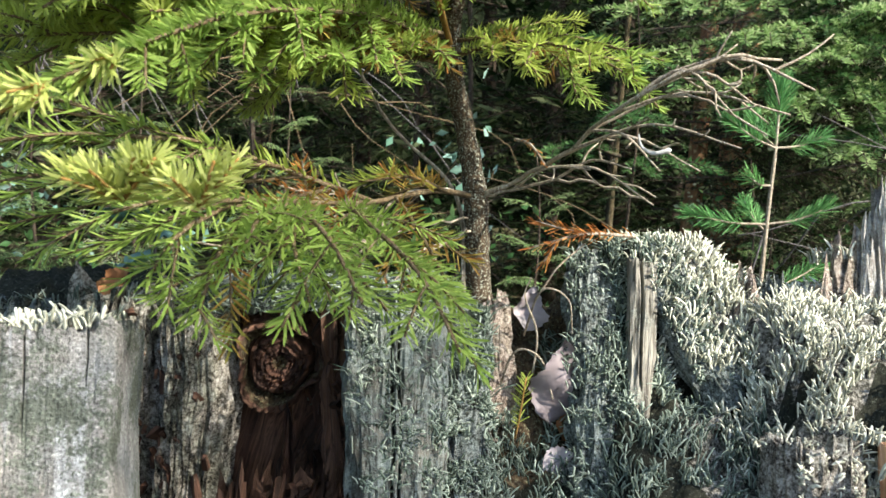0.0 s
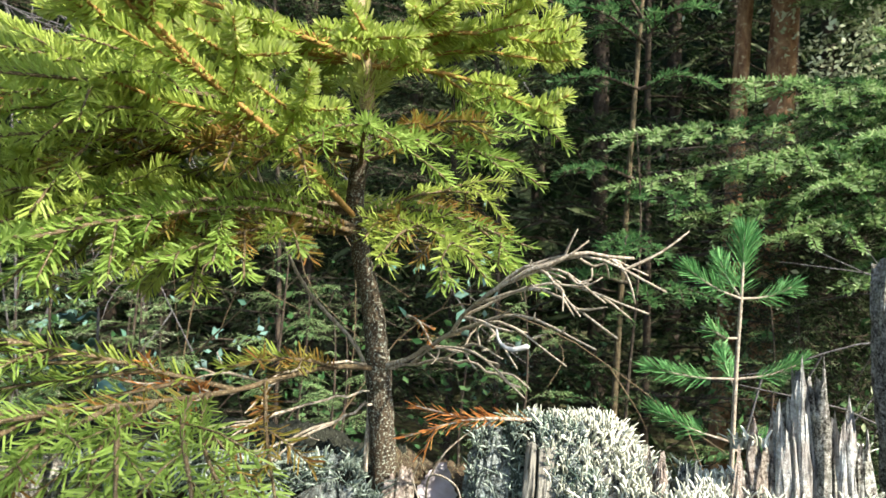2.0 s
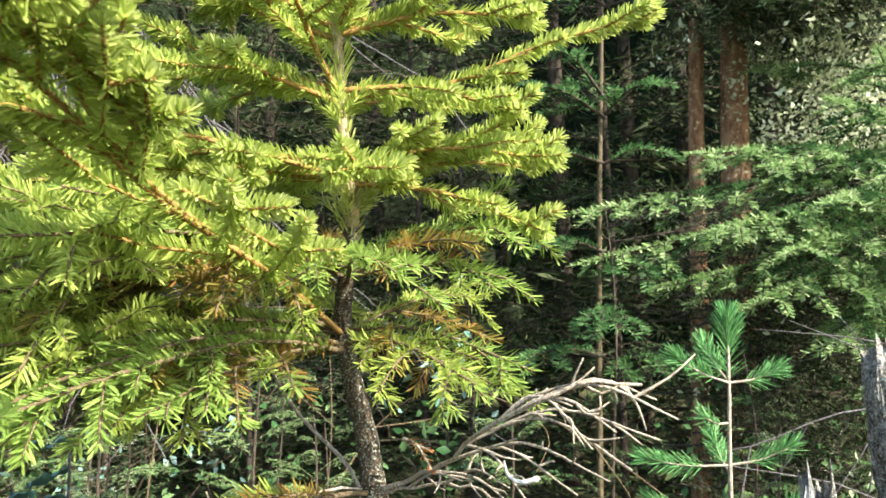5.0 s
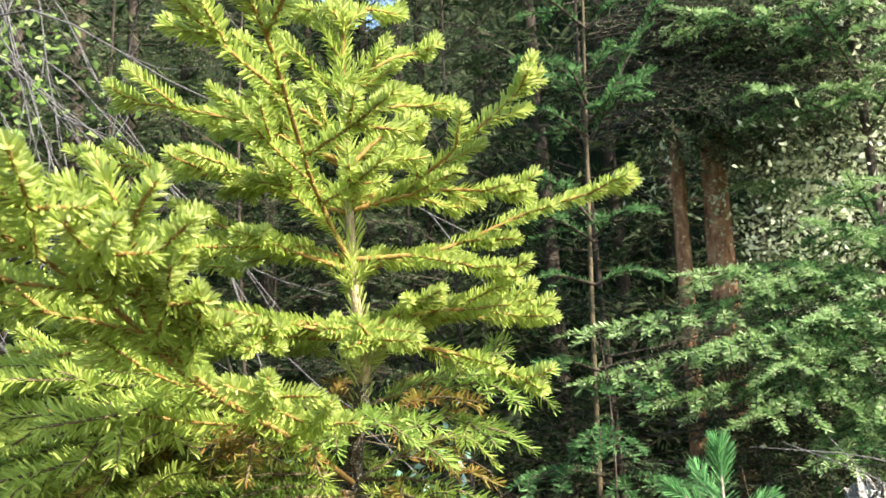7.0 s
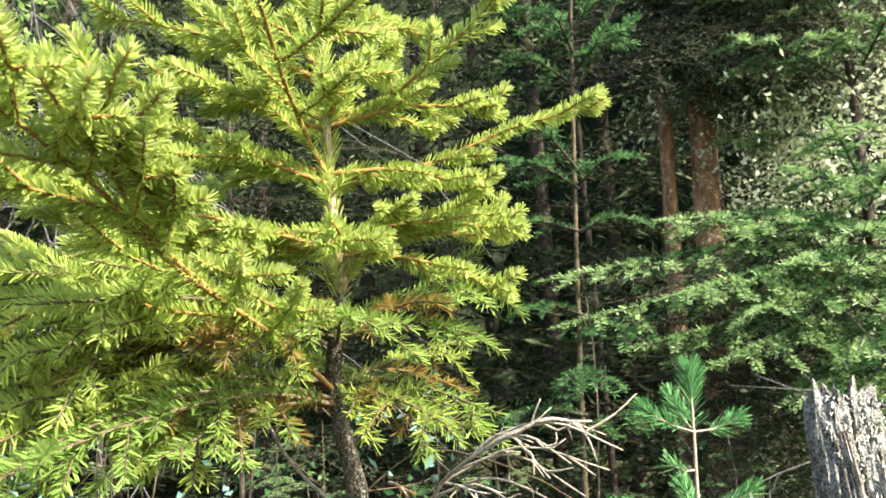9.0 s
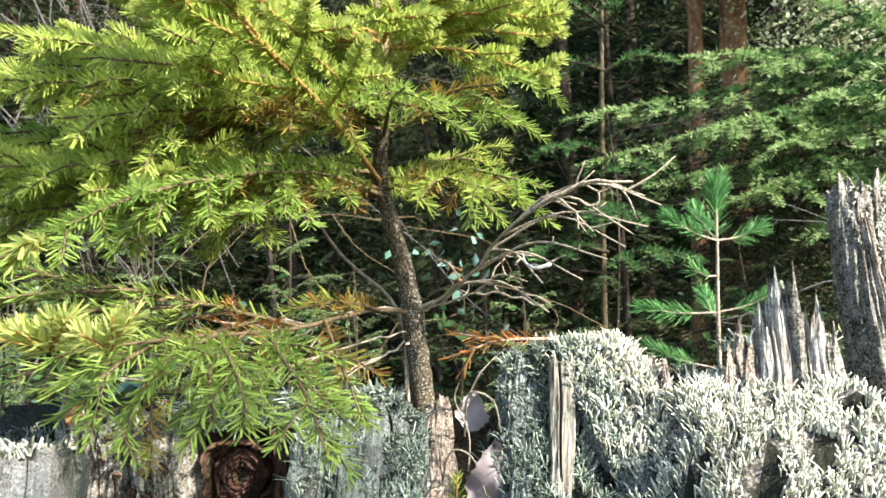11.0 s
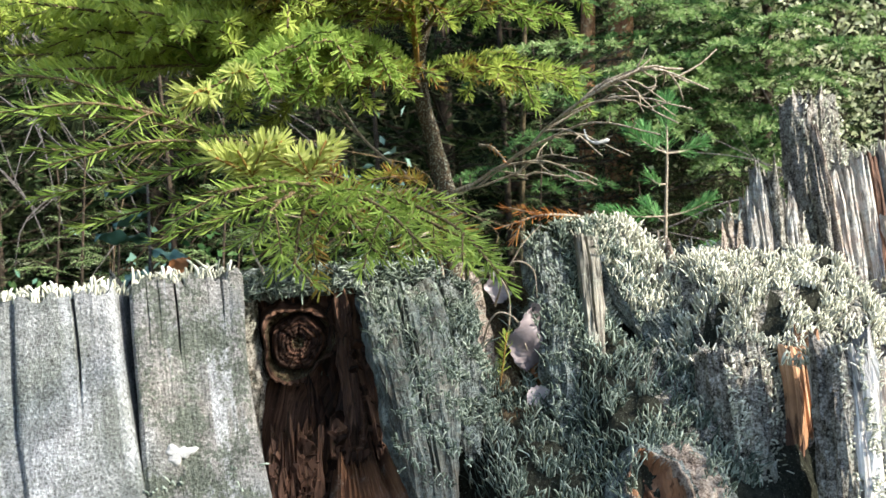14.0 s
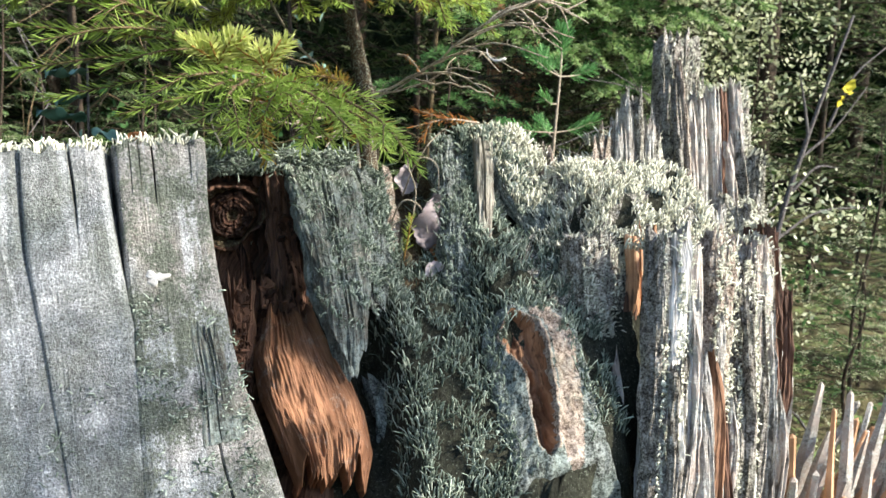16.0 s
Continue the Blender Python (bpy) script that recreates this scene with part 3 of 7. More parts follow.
def make_core():
    rings, n = 84, 260
    a = np.linspace(0, 2 * np.pi, n + 1)
    rim = 0.50 + 0.03 * np.sin(3 * a + 1) + 0.02 * np.sin(7 * a)
    rr = np.linspace(0.01, 1, rings)[:, None] * rim[None]
    x, y = CX + rr * np.cos(a), CY + rr * np.sin(a)
    z = stump_height(x, y) + 0.012 * fold(x, y, 45.0) + 0.005 * fold(x, y, 160.0, 3.0)
    z -= 0.055 * np.clip(1.25 - ((x - 0.148) / 0.030) ** 2 - ((y - 0.398) / 0.058) ** 2, 0, 1)     # room for the cave
    z -= 0.022 * in_pit(x, y)
    x[:, -1], y[:, -1], z[:, -1] = x[:, 0], y[:, 0], z[:, 0]
    rows = [np.stack([x, y, z], -1)]
    for k in np.linspace(0.06, 1, 16):           # the flared foot, down to the ground
        out = rim * (1 + 0.30 * k ** 1.5)
        groove = 1 + 0.035 * np.sin(17 * a + 2) * k + 0.02 * np.sin(41 * a)
        zz = z[-1] * (1 - k) - 0.03 * k
        rows.append(np.stack([CX + out * groove * np.cos(a), CY + out * groove * np.sin(a), zz], -1)[None])
    v = np.concatenate(rows)
    m = v.shape[0]
    uv = np.stack([np.broadcast_to(a * 0.5, v.shape[:2]), v[..., 2] + v[..., 1]], -1)
    f = [(i * (n + 1) + j, (i + 1) * (n + 1) + j, (i + 1) * (n + 1) + j + 1, i * (n + 1) + j + 1) for i in range(m - 1) for j in range(n)]
    slots = []
    for i in range(m - 1):
        for j in range(n):
            p = v[i, j]
            brown = -0.19 < p[0] < -0.045 and p[1] < 0.66
            hollow = 0.02 < p[0] < 0.125 and p[1] > 0.55
            # pits keep the near-black tone, so their shade is coloured in too
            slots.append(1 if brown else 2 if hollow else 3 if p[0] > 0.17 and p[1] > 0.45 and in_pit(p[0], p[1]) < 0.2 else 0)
    return mesh_from("heartwood", v.reshape(-1, 3), f, [UNDER, BROWN, HUMUS_SHADE, PALECRUST], slots, uv.reshape(-1, 2))


part("heartwood", make_core(), stump, "crumbling heartwood under lichen")

SLABS, SLAB_PARTS = [], []


def slab(name, foot, head, w0, w1, thick, mat, side=(1, 0, 0), jag=0.012, relief=0.004, bow=0.0, cracks=3, taper=1.0, label="", round_=3.0, fibres=1.0, ragged=0.06, tongue=0.0, edges=None, clefts=()):
    """A standing piece of wood whose front runs from foot to head: grooves along the grain, cracks, a splintered top."""
    foot, head, side = np.array(foot, float), np.array(head, float), np.array(side, float)
    axis = unit(head - foot)
    side = unit(side - axis * (side @ axis))
    back = unit(np.cross(axis, side))
    if back[1] < 0:
        back = -back
    ln = np.linalg.norm(head - foot)
    per = 2 * (max(w0, w1) + thick)
    wide = max(w0, w1)
    n = int(np.clip(ln / 0.012, 10, 56))
    dense = np.linspace(0, 2 * np.pi, 721)
    cx = np.sign(np.cos(dense)) * np.abs(np.cos(dense)) ** (2 / round_)
    cy = np.sign(np.sin(dense)) * np.abs(np.sin(dense)) ** (2 / round_)
    run = np.concatenate([[0], np.cumsum(np.hypot(np.diff(cx * wide / 2), np.diff(cy * thick / 2)))])
    at = np.linspace(0, run[-1], int(np.clip(per / 0.0024, 20, 170)) + 1)
    seed = rng.rand() * 90
    splits = rng.uniform(run[-1] * 0.5 + thick * 0.7, run[-1] - thick * 0.7, cracks)     # cracks lie in the front
    if clefts:                   # cracks at given parts of the width: (where, from, to, depth)
        splits, cracks = np.array([run[-1] * 0.5 + thick / 2 + c[0] * wide for c in clefts]), len(clefts)
    keep = np.all(np.abs(at[:, None] - splits[None]) > 0.0016, 1) if cracks else np.full(len(at), True)
    at = np.sort(np.concatenate([at[keep]] + [c + np.array([-0.0014, -0.0005, 0.0, 0.0005, 0.0014]) for c in splits]))
    m = len(at) - 1
    cx, cy = np.interp(at, run, cx), np.interp(at, run, cy)
    top = np.array([noise.fractal(Vector((c * 3.5 * wide / 0.06, s * 2, seed)), 0.7, 2.2, 4) + 0.6 * noise.noise(Vector((c * 14, s * 9, seed + 5))) for c, s in zip(cx, cy)])
    saw = np.repeat(rng.rand(m // 3 + 2), 3)[:m + 1] - 0.5
    top[-1], saw[-1] = top[0], saw[0]
    reach = 1 + jag / ln * (top * 1.2 + (0.9 * saw if jag > 0.009 else 0))
    v = np.linspace(0, 1, n)
    grain = 230 * fibres
    lumps = mat in (CRUSTY, RIM)

    def surface(c, s, k):
        a, b, h = c * wide / 2, s * thick / 2, k * ln
        if lumps:
            return 1.2 * noise.fractal(Vector((a * 70, b * 70 + seed, h * 45)), 0.8, 2.0, 4) + 0.5 * noise.noise(Vector((a * 300, b * 300, h * 260 + seed)))
        bend = 0.0025 * noise.noise(Vector((h * 14, a * 12, seed + 11))) + 0.0016 * noise.noise(Vector((h * 60, a * 40, seed + 17)))
        return 0.9 - 2.2 * abs(noise.noise(Vector(((a + bend) * grain, b * grain, seed + h * 9)))) + 0.9 * noise.noise(Vector((a * 60, b * 60, seed + 3 + h * 16))) + (2.0 if mat is ROT else 0.9) * noise.fractal(Vector((a * 90, b * 90 + seed, h * 60)), 0.75, 2.0, 4)

    ridges = np.array([[surface(c, s, k) for c, s in zip(cx, cy)] for k in v])
    ridges[:, -1] = ridges[:, 0]
    cut = np.zeros((n, m + 1))
    drift = np.zeros((n, m + 1))
    for q, c in enumerate(splits):
        lo, hi = sorted(rng.rand(2))
        long = ((v > lo * 0.5) & (v < 0.45 + hi))[:, None]
        if clefts:
            long = np.clip((v - clefts[q][1]) * 30, 0, 1)[:, None] * (v <= clefts[q][2])[:, None] * clefts[q][3]
        cut -= rng.uniform(0.6, 1.2) * np.exp(-((at[None] - c) / 0.0006) ** 2) * long
        drift += (0.0016 * np.sin(v * ln * 23 + seed) + 0.0008 * np.sin(v * ln * 71 + seed))[:, None] * np.exp(-((at[None] - c) / 0.003) ** 2)
    v = np.linspace(0, 1, n)[:, None]
    w = (w0 + (w1 - w0) * v ** taper) / 2
    disp = relief * 0.8 * ridges + 0.013 * cut
    sway = (0.003 if jag > 0.009 else 0.001) * np.array([noise.noise(Vector((seed, k * ln / 0.10, 1.5))) for k in np.linspace(0, 1, n)])[:, None]
    low = tongue * np.abs(cx) ** 1.4 + (0.12 * tongue * saw)
    pos = foot + (head - foot) * (low[None] + v * (reach - low)[None])[..., None]
    pos = pos + back * (thick / 2) - (back * bow)[None, None] * (4 * v * (1 - v))[..., None]
    edge = np.array([[1 + ragged * noise.fractal(Vector((seed + 7, k * ln / 0.05, sg)), 0.8, 2, 3) for sg in (0.0, 9.0)] for k in np.linspace(0, 1, n)])
    w = w * np.where(cx[None] > 0, edge[:, :1], edge[:, 1:])
    if edges is not None:        # the two rims, by height
        zs, xl, xr = (np.array(e) for e in edges)
        zv, xv = foot[2] + (head[2] - foot[2]) * v, foot[0] + (head[0] - foot[0]) * v
        w = np.where(cx[None] > 0, np.interp(zv, zs, xr) - xv, xv - np.interp(zv, zs, xl)) / side[0] * np.where(cx[None] > 0, edge[:, :1], edge[:, 1:])
    px = cx[None] * (w + disp * np.abs(cx)) + sway + drift
    py = cy[None] * (thick / 2 + disp)
    pos = pos + px[..., None] * side + py[..., None] * back
    uv = np.stack([np.broadcast_to(at + seed, (n, m + 1)), v * ln * np.ones((1, m + 1)) + seed], -1).reshape(-1, 2)
    f = [(i * (m + 1) + j, i * (m + 1) + j + 1, (i + 1) * (m + 1) + j + 1, (i + 1) * (m + 1) + j) for i in range(n - 1) for j in range(m)]
    # the broken top: rings that sink towards the middle
    verts, uvs = [pos.reshape(-1, 3)], [uv]
    last, base = pos[-1], (n - 1) * (m + 1)
    total = n * (m + 1)
    middle = last.mean(0)
    for k, sink in ((0.72, 0.3), (0.4, 0.6), (0.02, 0.8)):
        ring = middle + (last - middle) * k - axis * jag * sink * 0.6 + axis * (rng.rand(m + 1, 1) - 0.5) * jag * 0.7
        ring[-1] = ring[0]
        verts.append(ring)
        uvs.append(np.stack([ring[:, 0], ring[:, 1] * 8], -1))
        f += [(base + j, base + j + 1, total + j + 1, total + j) for j in range(m)]
        base, total = total, total + m + 1
    me = mesh_from(name, np.concatenate(verts), f, [mat], None, np.concatenate(uvs), False)
    SLABS.append((foot, head, side, back, w0, w1, bow))
    SLAB_PARTS.append(part(name, me, stump, label))
    return SLAB_PARTS[-1]


# the sawn left side, split by long cracks
RIM_Z = (-0.02, 0.45, 0.478, 0.528, 0.557, 0.588, 0.606, 0.631, 0.650, 0.684, 0.727, 0.74)
RIM_RIGHT = (0.030, -0.079, -0.088, -0.103, -0.114, -0.122, -0.1255, -0.130, -0.133, -0.137, -0.137, -0.138)
SLIT_RIGHT = (-0.150, -0.178, -0.180, -0.184, -0.186, -0.188, -0.1885, -0.191, -0.1925, -0.195, -0.1985, -0.199)
SLIT_LEFT = (-0.146, -0.174, -0.176, -0.178, -0.180, -0.183, -0.185, -0.190, -0.1945, -0.2005, -0.2065, -0.207)
CRACK = (-0.200, -0.218, -0.221, -0.229, -0.235, -0.240, -0.243, -0.248, -0.252, -0.255, -0.258, -0.259)
slab("plank", (-0.080, 0.150, -0.02), (-0.170, 0.350, 0.731), 0.12, 0.058, 0.07, SAWN_WARM, (0.96, 0.22, 0), 0.004, 0.0004, 0.012, 0, label="warm grey sawn plank with short black cracks and lichen", round_=14, ragged=0.012,
     edges=(RIM_Z, SLIT_RIGHT, RIM_RIGHT), clefts=((0.10, 0.945, 1.0, 0.6), (0.20, 0.96, 1.0, 0.4), (0.35, 0.945, 1.0, 1.2), (0.75, 0.96, 1.0, 0.6), (0.62, 0.60, 0.80, 0.25)))
slab("plank", (-0.180, 0.150, -0.02), (-0.233, 0.338, 0.726), 0.06, 0.053, 0.07, SAWN, (1, 0.03, 0), 0.005, 0.0004, 0.012, 0, label="bluish grey sawn plank with fine cracks", round_=14, ragged=0.012,
     edges=(RIM_Z, CRACK, SLIT_LEFT), clefts=((0.60, 0.92, 1.0, 0.4),))
slab("plank", (-0.290, 0.154, -0.02), (-0.318, 0.344, 0.722), 0.175, 0.112, 0.08, SAWN, (0.99, -0.08, 0), 0.006, 0.0004, 0.012, 0, label="bluish grey sawn plank with fine cracks", round_=14, ragged=0.012,
     edges=(RIM_Z, tuple(x - 0.125 for x in CRACK), tuple(x + (0.004 if z < 0.64 else 0.0) for x, z in zip(CRACK, RIM_Z))), clefts=((0.55, 0.90, 1.0, 0.4),))
slab("plank", (-0.47, 0.24, -0.02), (-0.45, 0.43, 0.715), 0.22, 0.16, 0.08, SAWN, (0.8, -0.55, 0), 0.008, 0.0, 0.012, 3, label="smooth grey sawn plank with fine cracks", round_=14, ragged=0.012)
slab("plank_chip", (-0.128, 0.288, 0.528), (-0.140, 0.311, 0.603), 0.036, 0.024, 0.016, FLAPWOOD, (0.96, 0.22, 0), 0.010, 0.0016, 0.0, 3, label="split grey wood chip", round_=2.6, ragged=0.2)
# the wall round the knot
slab("rot_slab", (-0.200, 0.550, 0.40), (-0.192, 0.588, 0.695), 0.055, 0.050, 0.05, BROWNGREY, (1, -0.3, 0), 0.014, 0.007, 0.0, 3, round_=2.4, ragged=0.15)
slab("rot_slab", (-0.262, 0.570, 0.40), (-0.256, 0.60, 0.690), 0.070, 0.070, 0.05, BROWNGREY, (1, -0.1, 0), 0.016, 0.008, 0.0, 4, round_=2.4, ragged=0.15)
slab("rot_slab", (-0.345, 0.585, 0.40), (-0.338, 0.61, 0.680), 0.080, 0.075, 0.05, CRUSTY, (1, 0.1, 0), 0.016, 0.008, 0.0, 3, round_=2.4, ragged=0.15)
slab("rot_slab", (-0.125, 0.610, 0.42), (-0.135, 0.620, 0.695), 0.09, 0.07, 0.05, ROT, (1, 0, 0), 0.012, 0.009, -0.006, 3)
slab("rot_slab", (-0.070, 0.585, 0.44), (-0.072, 0.600, 0.692), 0.030, 0.036, 0.04, ROT, (1, 0.2, 0), 0.012, 0.008, 0.004, 3)
slab("rot_slab", (-0.052, 0.580, 0.44), (-0.056, 0.602, 0.690), 0.022, 0.028, 0.04, ROT, (1, 0.3, 0), 0.014, 0.008, 0.0, 3)
slab("rot_slab", (-0.056, 0.540, 0.50), (-0.076, 0.588, 0.688), 0.028, 0.018, 0.03, BROWN, (1, 0.2, 0), 0.012, 0.006, 0.004, 3, label="reddish brown rotten fibres")
slab("rot_splinter", (-0.128, 0.430, 0.42), (-0.124, 0.505, 0.583), 0.040, 0.036, 0.022, BROWN, (1, 0.1, 0), 0.022, 0.006, 0.006, 3, label="broken reddish brown piece of rotten wood", ragged=0.2)
slab("rot_splinter", (-0.118, 0.445, 0.46), (-0.112, 0.512, 0.588), 0.014, 0.016, 0.014, BROWN, (1, 0.1, 0), 0.018, 0.005, 0.004, 2, ragged=0.2)
slab("rot_splinter", (-0.100, 0.470, 0.49), (-0.088, 0.522, 0.586), 0.018, 0.012, 0.016, BROWN, (1, 0.1, 0), 0.016, 0.005, 0.002, 2, ragged=0.2)
slab("rot_splinter", (-0.082, 0.480, 0.50), (-0.072, 0.522, 0.580), 0.014, 0.009, 0.014, BROWN, (1, 0.1, 0), 0.016, 0.005, 0.002, 2, ragged=0.2)


def make_lobe():
    """A bulging fan of rotten wood: fibres that spread downward from a broken ledge."""
    nu, nv = 150, 80
    u, v = np.meshgrid(np.linspace(0, 1, nu), np.linspace(-0.12, 1.12, nv), indexing="ij")
    t = np.clip(v, 0, 1)
    steps = np.linspace(0, 1, 5)
    left = np.stack([np.interp(t, steps, c) for c in ((-0.098, -0.106, -0.101, -0.088, -0.074), (0.500, 0.472, 0.436, 0.402, 0.374), (0.560, 0.533, 0.507, 0.480, 0.450))], -1)
    right = np.stack([np.interp(t, steps, c) for c in ((-0.042, -0.020, -0.006, -0.002, -0.010), (0.497, 0.455, 0.424, 0.396, 0.380), (0.556, 0.518, 0.490, 0.462, 0.444))], -1)
    p = left + (right - left) * u[..., None]
    grain = np.array([[noise.noise(Vector((a * 26 + 0.5 * noise.noise(Vector((b * 3, a * 4, 2.0))), b * 1.6, 5.0))) for a, b in zip(ra, rb)] for ra, rb in zip(u, v)])
    fine_ = np.array([[noise.fractal(Vector((a * 90, b * 9, 9.0)), 0.8, 2.0, 3) for a, b in zip(ra, rb)] for ra, rb in zip(u, v)])
    lump = np.array([[noise.fractal(Vector((a * 5, b * 4, 1.0)), 0.8, 2.0, 4) for a, b in zip(ra, rb)] for ra, rb in zip(u, v)])
    out = 0.024 * np.sin(np.pi * u) ** 0.6 * (0.35 + 0.65 * np.sin(np.pi * np.clip(t * 0.8, 0, 1))) + 0.006 * lump - 0.0028 * np.maximum(np.abs(grain) * -9 + 1, 0) * (lump > -0.1) + 0.0012 * grain + 0.0004 * fine_
    out -= 0.012 * np.exp(-(u / 0.05) ** 2) + 0.012 * np.exp(-((1 - u) / 0.05) ** 2)
    p = p + out[..., None] * np.array([0, -0.72, 0.69])
    top, low = np.clip(-v, 0, 1) / 0.12, np.clip(v - 1, 0, 1) / 0.12
    jag = 0.012 * np.array([noise.fractal(Vector((a * 9, 3.0, 3.0)), 0.8, 2.0, 4) for a in u[:, 0]])[:, None]
    p[..., 1] += 0.040 * top + 0.040 * low
    p[..., 2] += -0.006 * top - 0.030 * low + jag * np.clip(1 - t * 3, 0, 1) + 2.2 * jag * np.clip(t * 3 - 2, 0, 1)
    uv = np.stack([u * 0.11, v * 0.15], -1).reshape(-1, 2)
    f = [(i * nv + j, (i + 1) * nv + j, (i + 1) * nv + j + 1, i * nv + j + 1) for i in range(nu - 1) for j in range(nv - 1)]
    return mesh_from("rot_lobe", p.reshape(-1, 3), f, [LOBE], None, uv)


part("rot_lobe", make_lobe(), stump, "bulging reddish brown rotten wood")
slab("rot_lobe", (0.055, 0.40, 0.40), (0.030, 0.47, 0.50), 0.07, 0.05, 0.06, CRUSTY, (1, 0, 0), 0.014, 0.006, 0.006, 3)
# the lintel over the hollow
slab("rim_slab", (-0.185, 0.582, 0.697), (0.005, 0.598, 0.700), 0.026, 0.024, 0.035, CRUSTY, (0, 0, 1), 0.006, 0.007, 0.0, 0, label="lichen covered rim over the hollow", round_=2.4, ragged=0.3)
RIM_SLAB = len(SLABS) - 1
# the grey flap beside it
slab("grey_flap", (-0.016, 0.404, 0.534), (-0.030, 0.580, 0.692), 0.062, 0.072, 0.022, FLAPWOOD, (1, 0.12, 0), 0.010, 0.0030, 0.012, 2, 1.0, label="grey wooden flap that hangs forward to a point", round_=3.5, ragged=0.08, tongue=0.42)
slab("grey_flap", (0.026, 0.500, 0.560), (0.018, 0.605, 0.692), 0.036, 0.046, 0.025, CRUSTY, (1, 0.15, 0), 0.010, 0.004, 0.008, 1, round_=2.4, ragged=0.2, tongue=0.4)
# the hollow
slab("pale_splinter", (0.052, 0.585, 0.590), (0.048, 0.650, 0.684), 0.030, 0.022, 0.016, RIM, (1, 0.3, 0), 0.014, 0.005, 0.0, 0, ragged=0.3)
slab("pale_splinter", (0.036, 0.590, 0.600), (0.034, 0.660, 0.676), 0.016, 0.014, 0.016, PALE, (1, 0.3, 0), 0.014, 0.006, 0.0, 1)
# the hump with its pale blade
slab("blade", (0.146, 0.552, 0.612), (0.160, 0.612, 0.728), 0.015, 0.020, 0.016, BLADEWOOD, (1, 0.1, 0), 0.004, 0.002, 0.003, 1, label="bare pale grey wooden blade", round_=4)
slab("hump_slab", (0.214, 0.555, 0.630), (0.166, 0.628, 0.738), 0.034, 0.036, 0.030, CRUSTY, (1, 0.2, 0.4), 0.012, 0.007, 0.006, 0, ragged=0.25)
slab("hump_slab", (0.105, 0.470, 0.50), (0.128, 0.645, 0.730), 0.045, 0.05, 0.05, CRUSTY, (1, -0.3, 0), 0.014, 0.007, 0.004, 0, round_=2.2, ragged=0.2)
# the small cave in front: a pinkish rim round an orange brown hollow


def make_cave():
    nx, ny = 84, 120
    x, s = np.meshgrid(np.linspace(CAVE[0], CAVE[1], nx), np.linspace(0, 1, ny), indexing="ij")
    y = CAVE[2] + (CAVE[3] - CAVE[2]) * s
    mid = np.interp(s, *CAVE_LINE)
    half = np.interp(s, (0.0, 0.16, 0.20, 0.34, 0.50, 0.66, 0.78, 0.86, 1.0), (0.0, 0.0, 0.007, 0.010, 0.011, 0.018, 0.018, 0.0, 0.0)) + 1e-5
    d = (x - mid) / half
    inside = np.clip(1.15 - np.abs(d) ** 1.5, 0, 1) * (half > 0.001)
    off = np.abs(x - mid) - half
    strip = np.exp(-((x - mid - np.maximum(half, 0.008) - 0.013 - 0.008 * s) / 0.011) ** 2) * np.clip(s * 4, 0, 1) * np.clip((1 - s) * 8, 0, 1)
    rim = np.exp(-(off / 0.005) ** 2)
    edge = np.clip(np.minimum.reduce([x - CAVE[0], CAVE[1] - x, (y - CAVE[2]) * 0.8, (CAVE[3] - y) * 0.8]) / 0.015, 0, 1)
    grain = fold(x * 3.0, s * 0.5, 60.0, 12.0)
    up = 0.004 + 0.003 * rim + 0.001 * strip - 0.026 * inside ** 0.6 + 0.009 * inside * fold(x * 1.6, y, 75.0, 21.0) + 0.004 * rim * fold(x, y, 90.0, 23.0) + 0.003 * fold(x, y, 120.0, 4.0) + 0.0012 * grain * (strip + inside + rim) - 0.03 * (1 - edge)
    z = stump_height(x, y)
    n = np.array([0, -0.74, 0.67])
    p = np.stack([x, y, z], -1) + up[..., None] * n
    slots = []
    for i in range(nx - 1):
        for j in range(ny - 1):
            slots.append(1 if inside[i, j] > 0.25 else 2 if strip[i, j] > 0.35 or (rim[i, j] > 0.5 and half[i, j] > 0.004) else 0)
    f = [(i * ny + j, (i + 1) * ny + j, (i + 1) * ny + j + 1, i * ny + j + 1) for i in range(nx - 1) for j in range(ny - 1)]
    uv = np.stack([x, s * 0.2], -1).reshape(-1, 2)
    return mesh_from("cave", p.reshape(-1, 3), f, [CRUSTY, CAVEWOOD, RIM], slots, uv)


CAVE = (0.098, 0.215, 0.320, 0.474)
CAVE_LINE = ((0.0, 0.16, 0.30, 0.48, 0.65, 0.85, 1.0), (0.142, 0.144, 0.147, 0.151, 0.147, 0.141, 0.14))
part("cave", make_cave(), stump, "small cave of orange brown wood with a pinkish rim")
# the broken right side
GRAINY, CRUSTED, TUFTED = [], [], []


def post(foot, head, w0, w1, thick, mat, grains="", label="", side=(0.93, 0.37, 0), name="splinter", jag=0.014, relief=0.005, cracks=3, bow=0.008, clefts=(), ragged=0.12, round_=2.8):
    """A standing splinter of the broken side; grains: heavy, light or top lichen."""
    slab(name, foot, head, w0, w1, thick, mat, side, jag, relief * (0.4 if max(w0, w1) < 0.03 else 0.65), bow, cracks, label=label, ragged=ragged, clefts=clefts, round_=round_)
    for word, list_ in (("heavy", GRAINY), ("light", CRUSTED), ("top", TUFTED)):
        if word in grains:
            list_.append(len(SLABS) - 1)


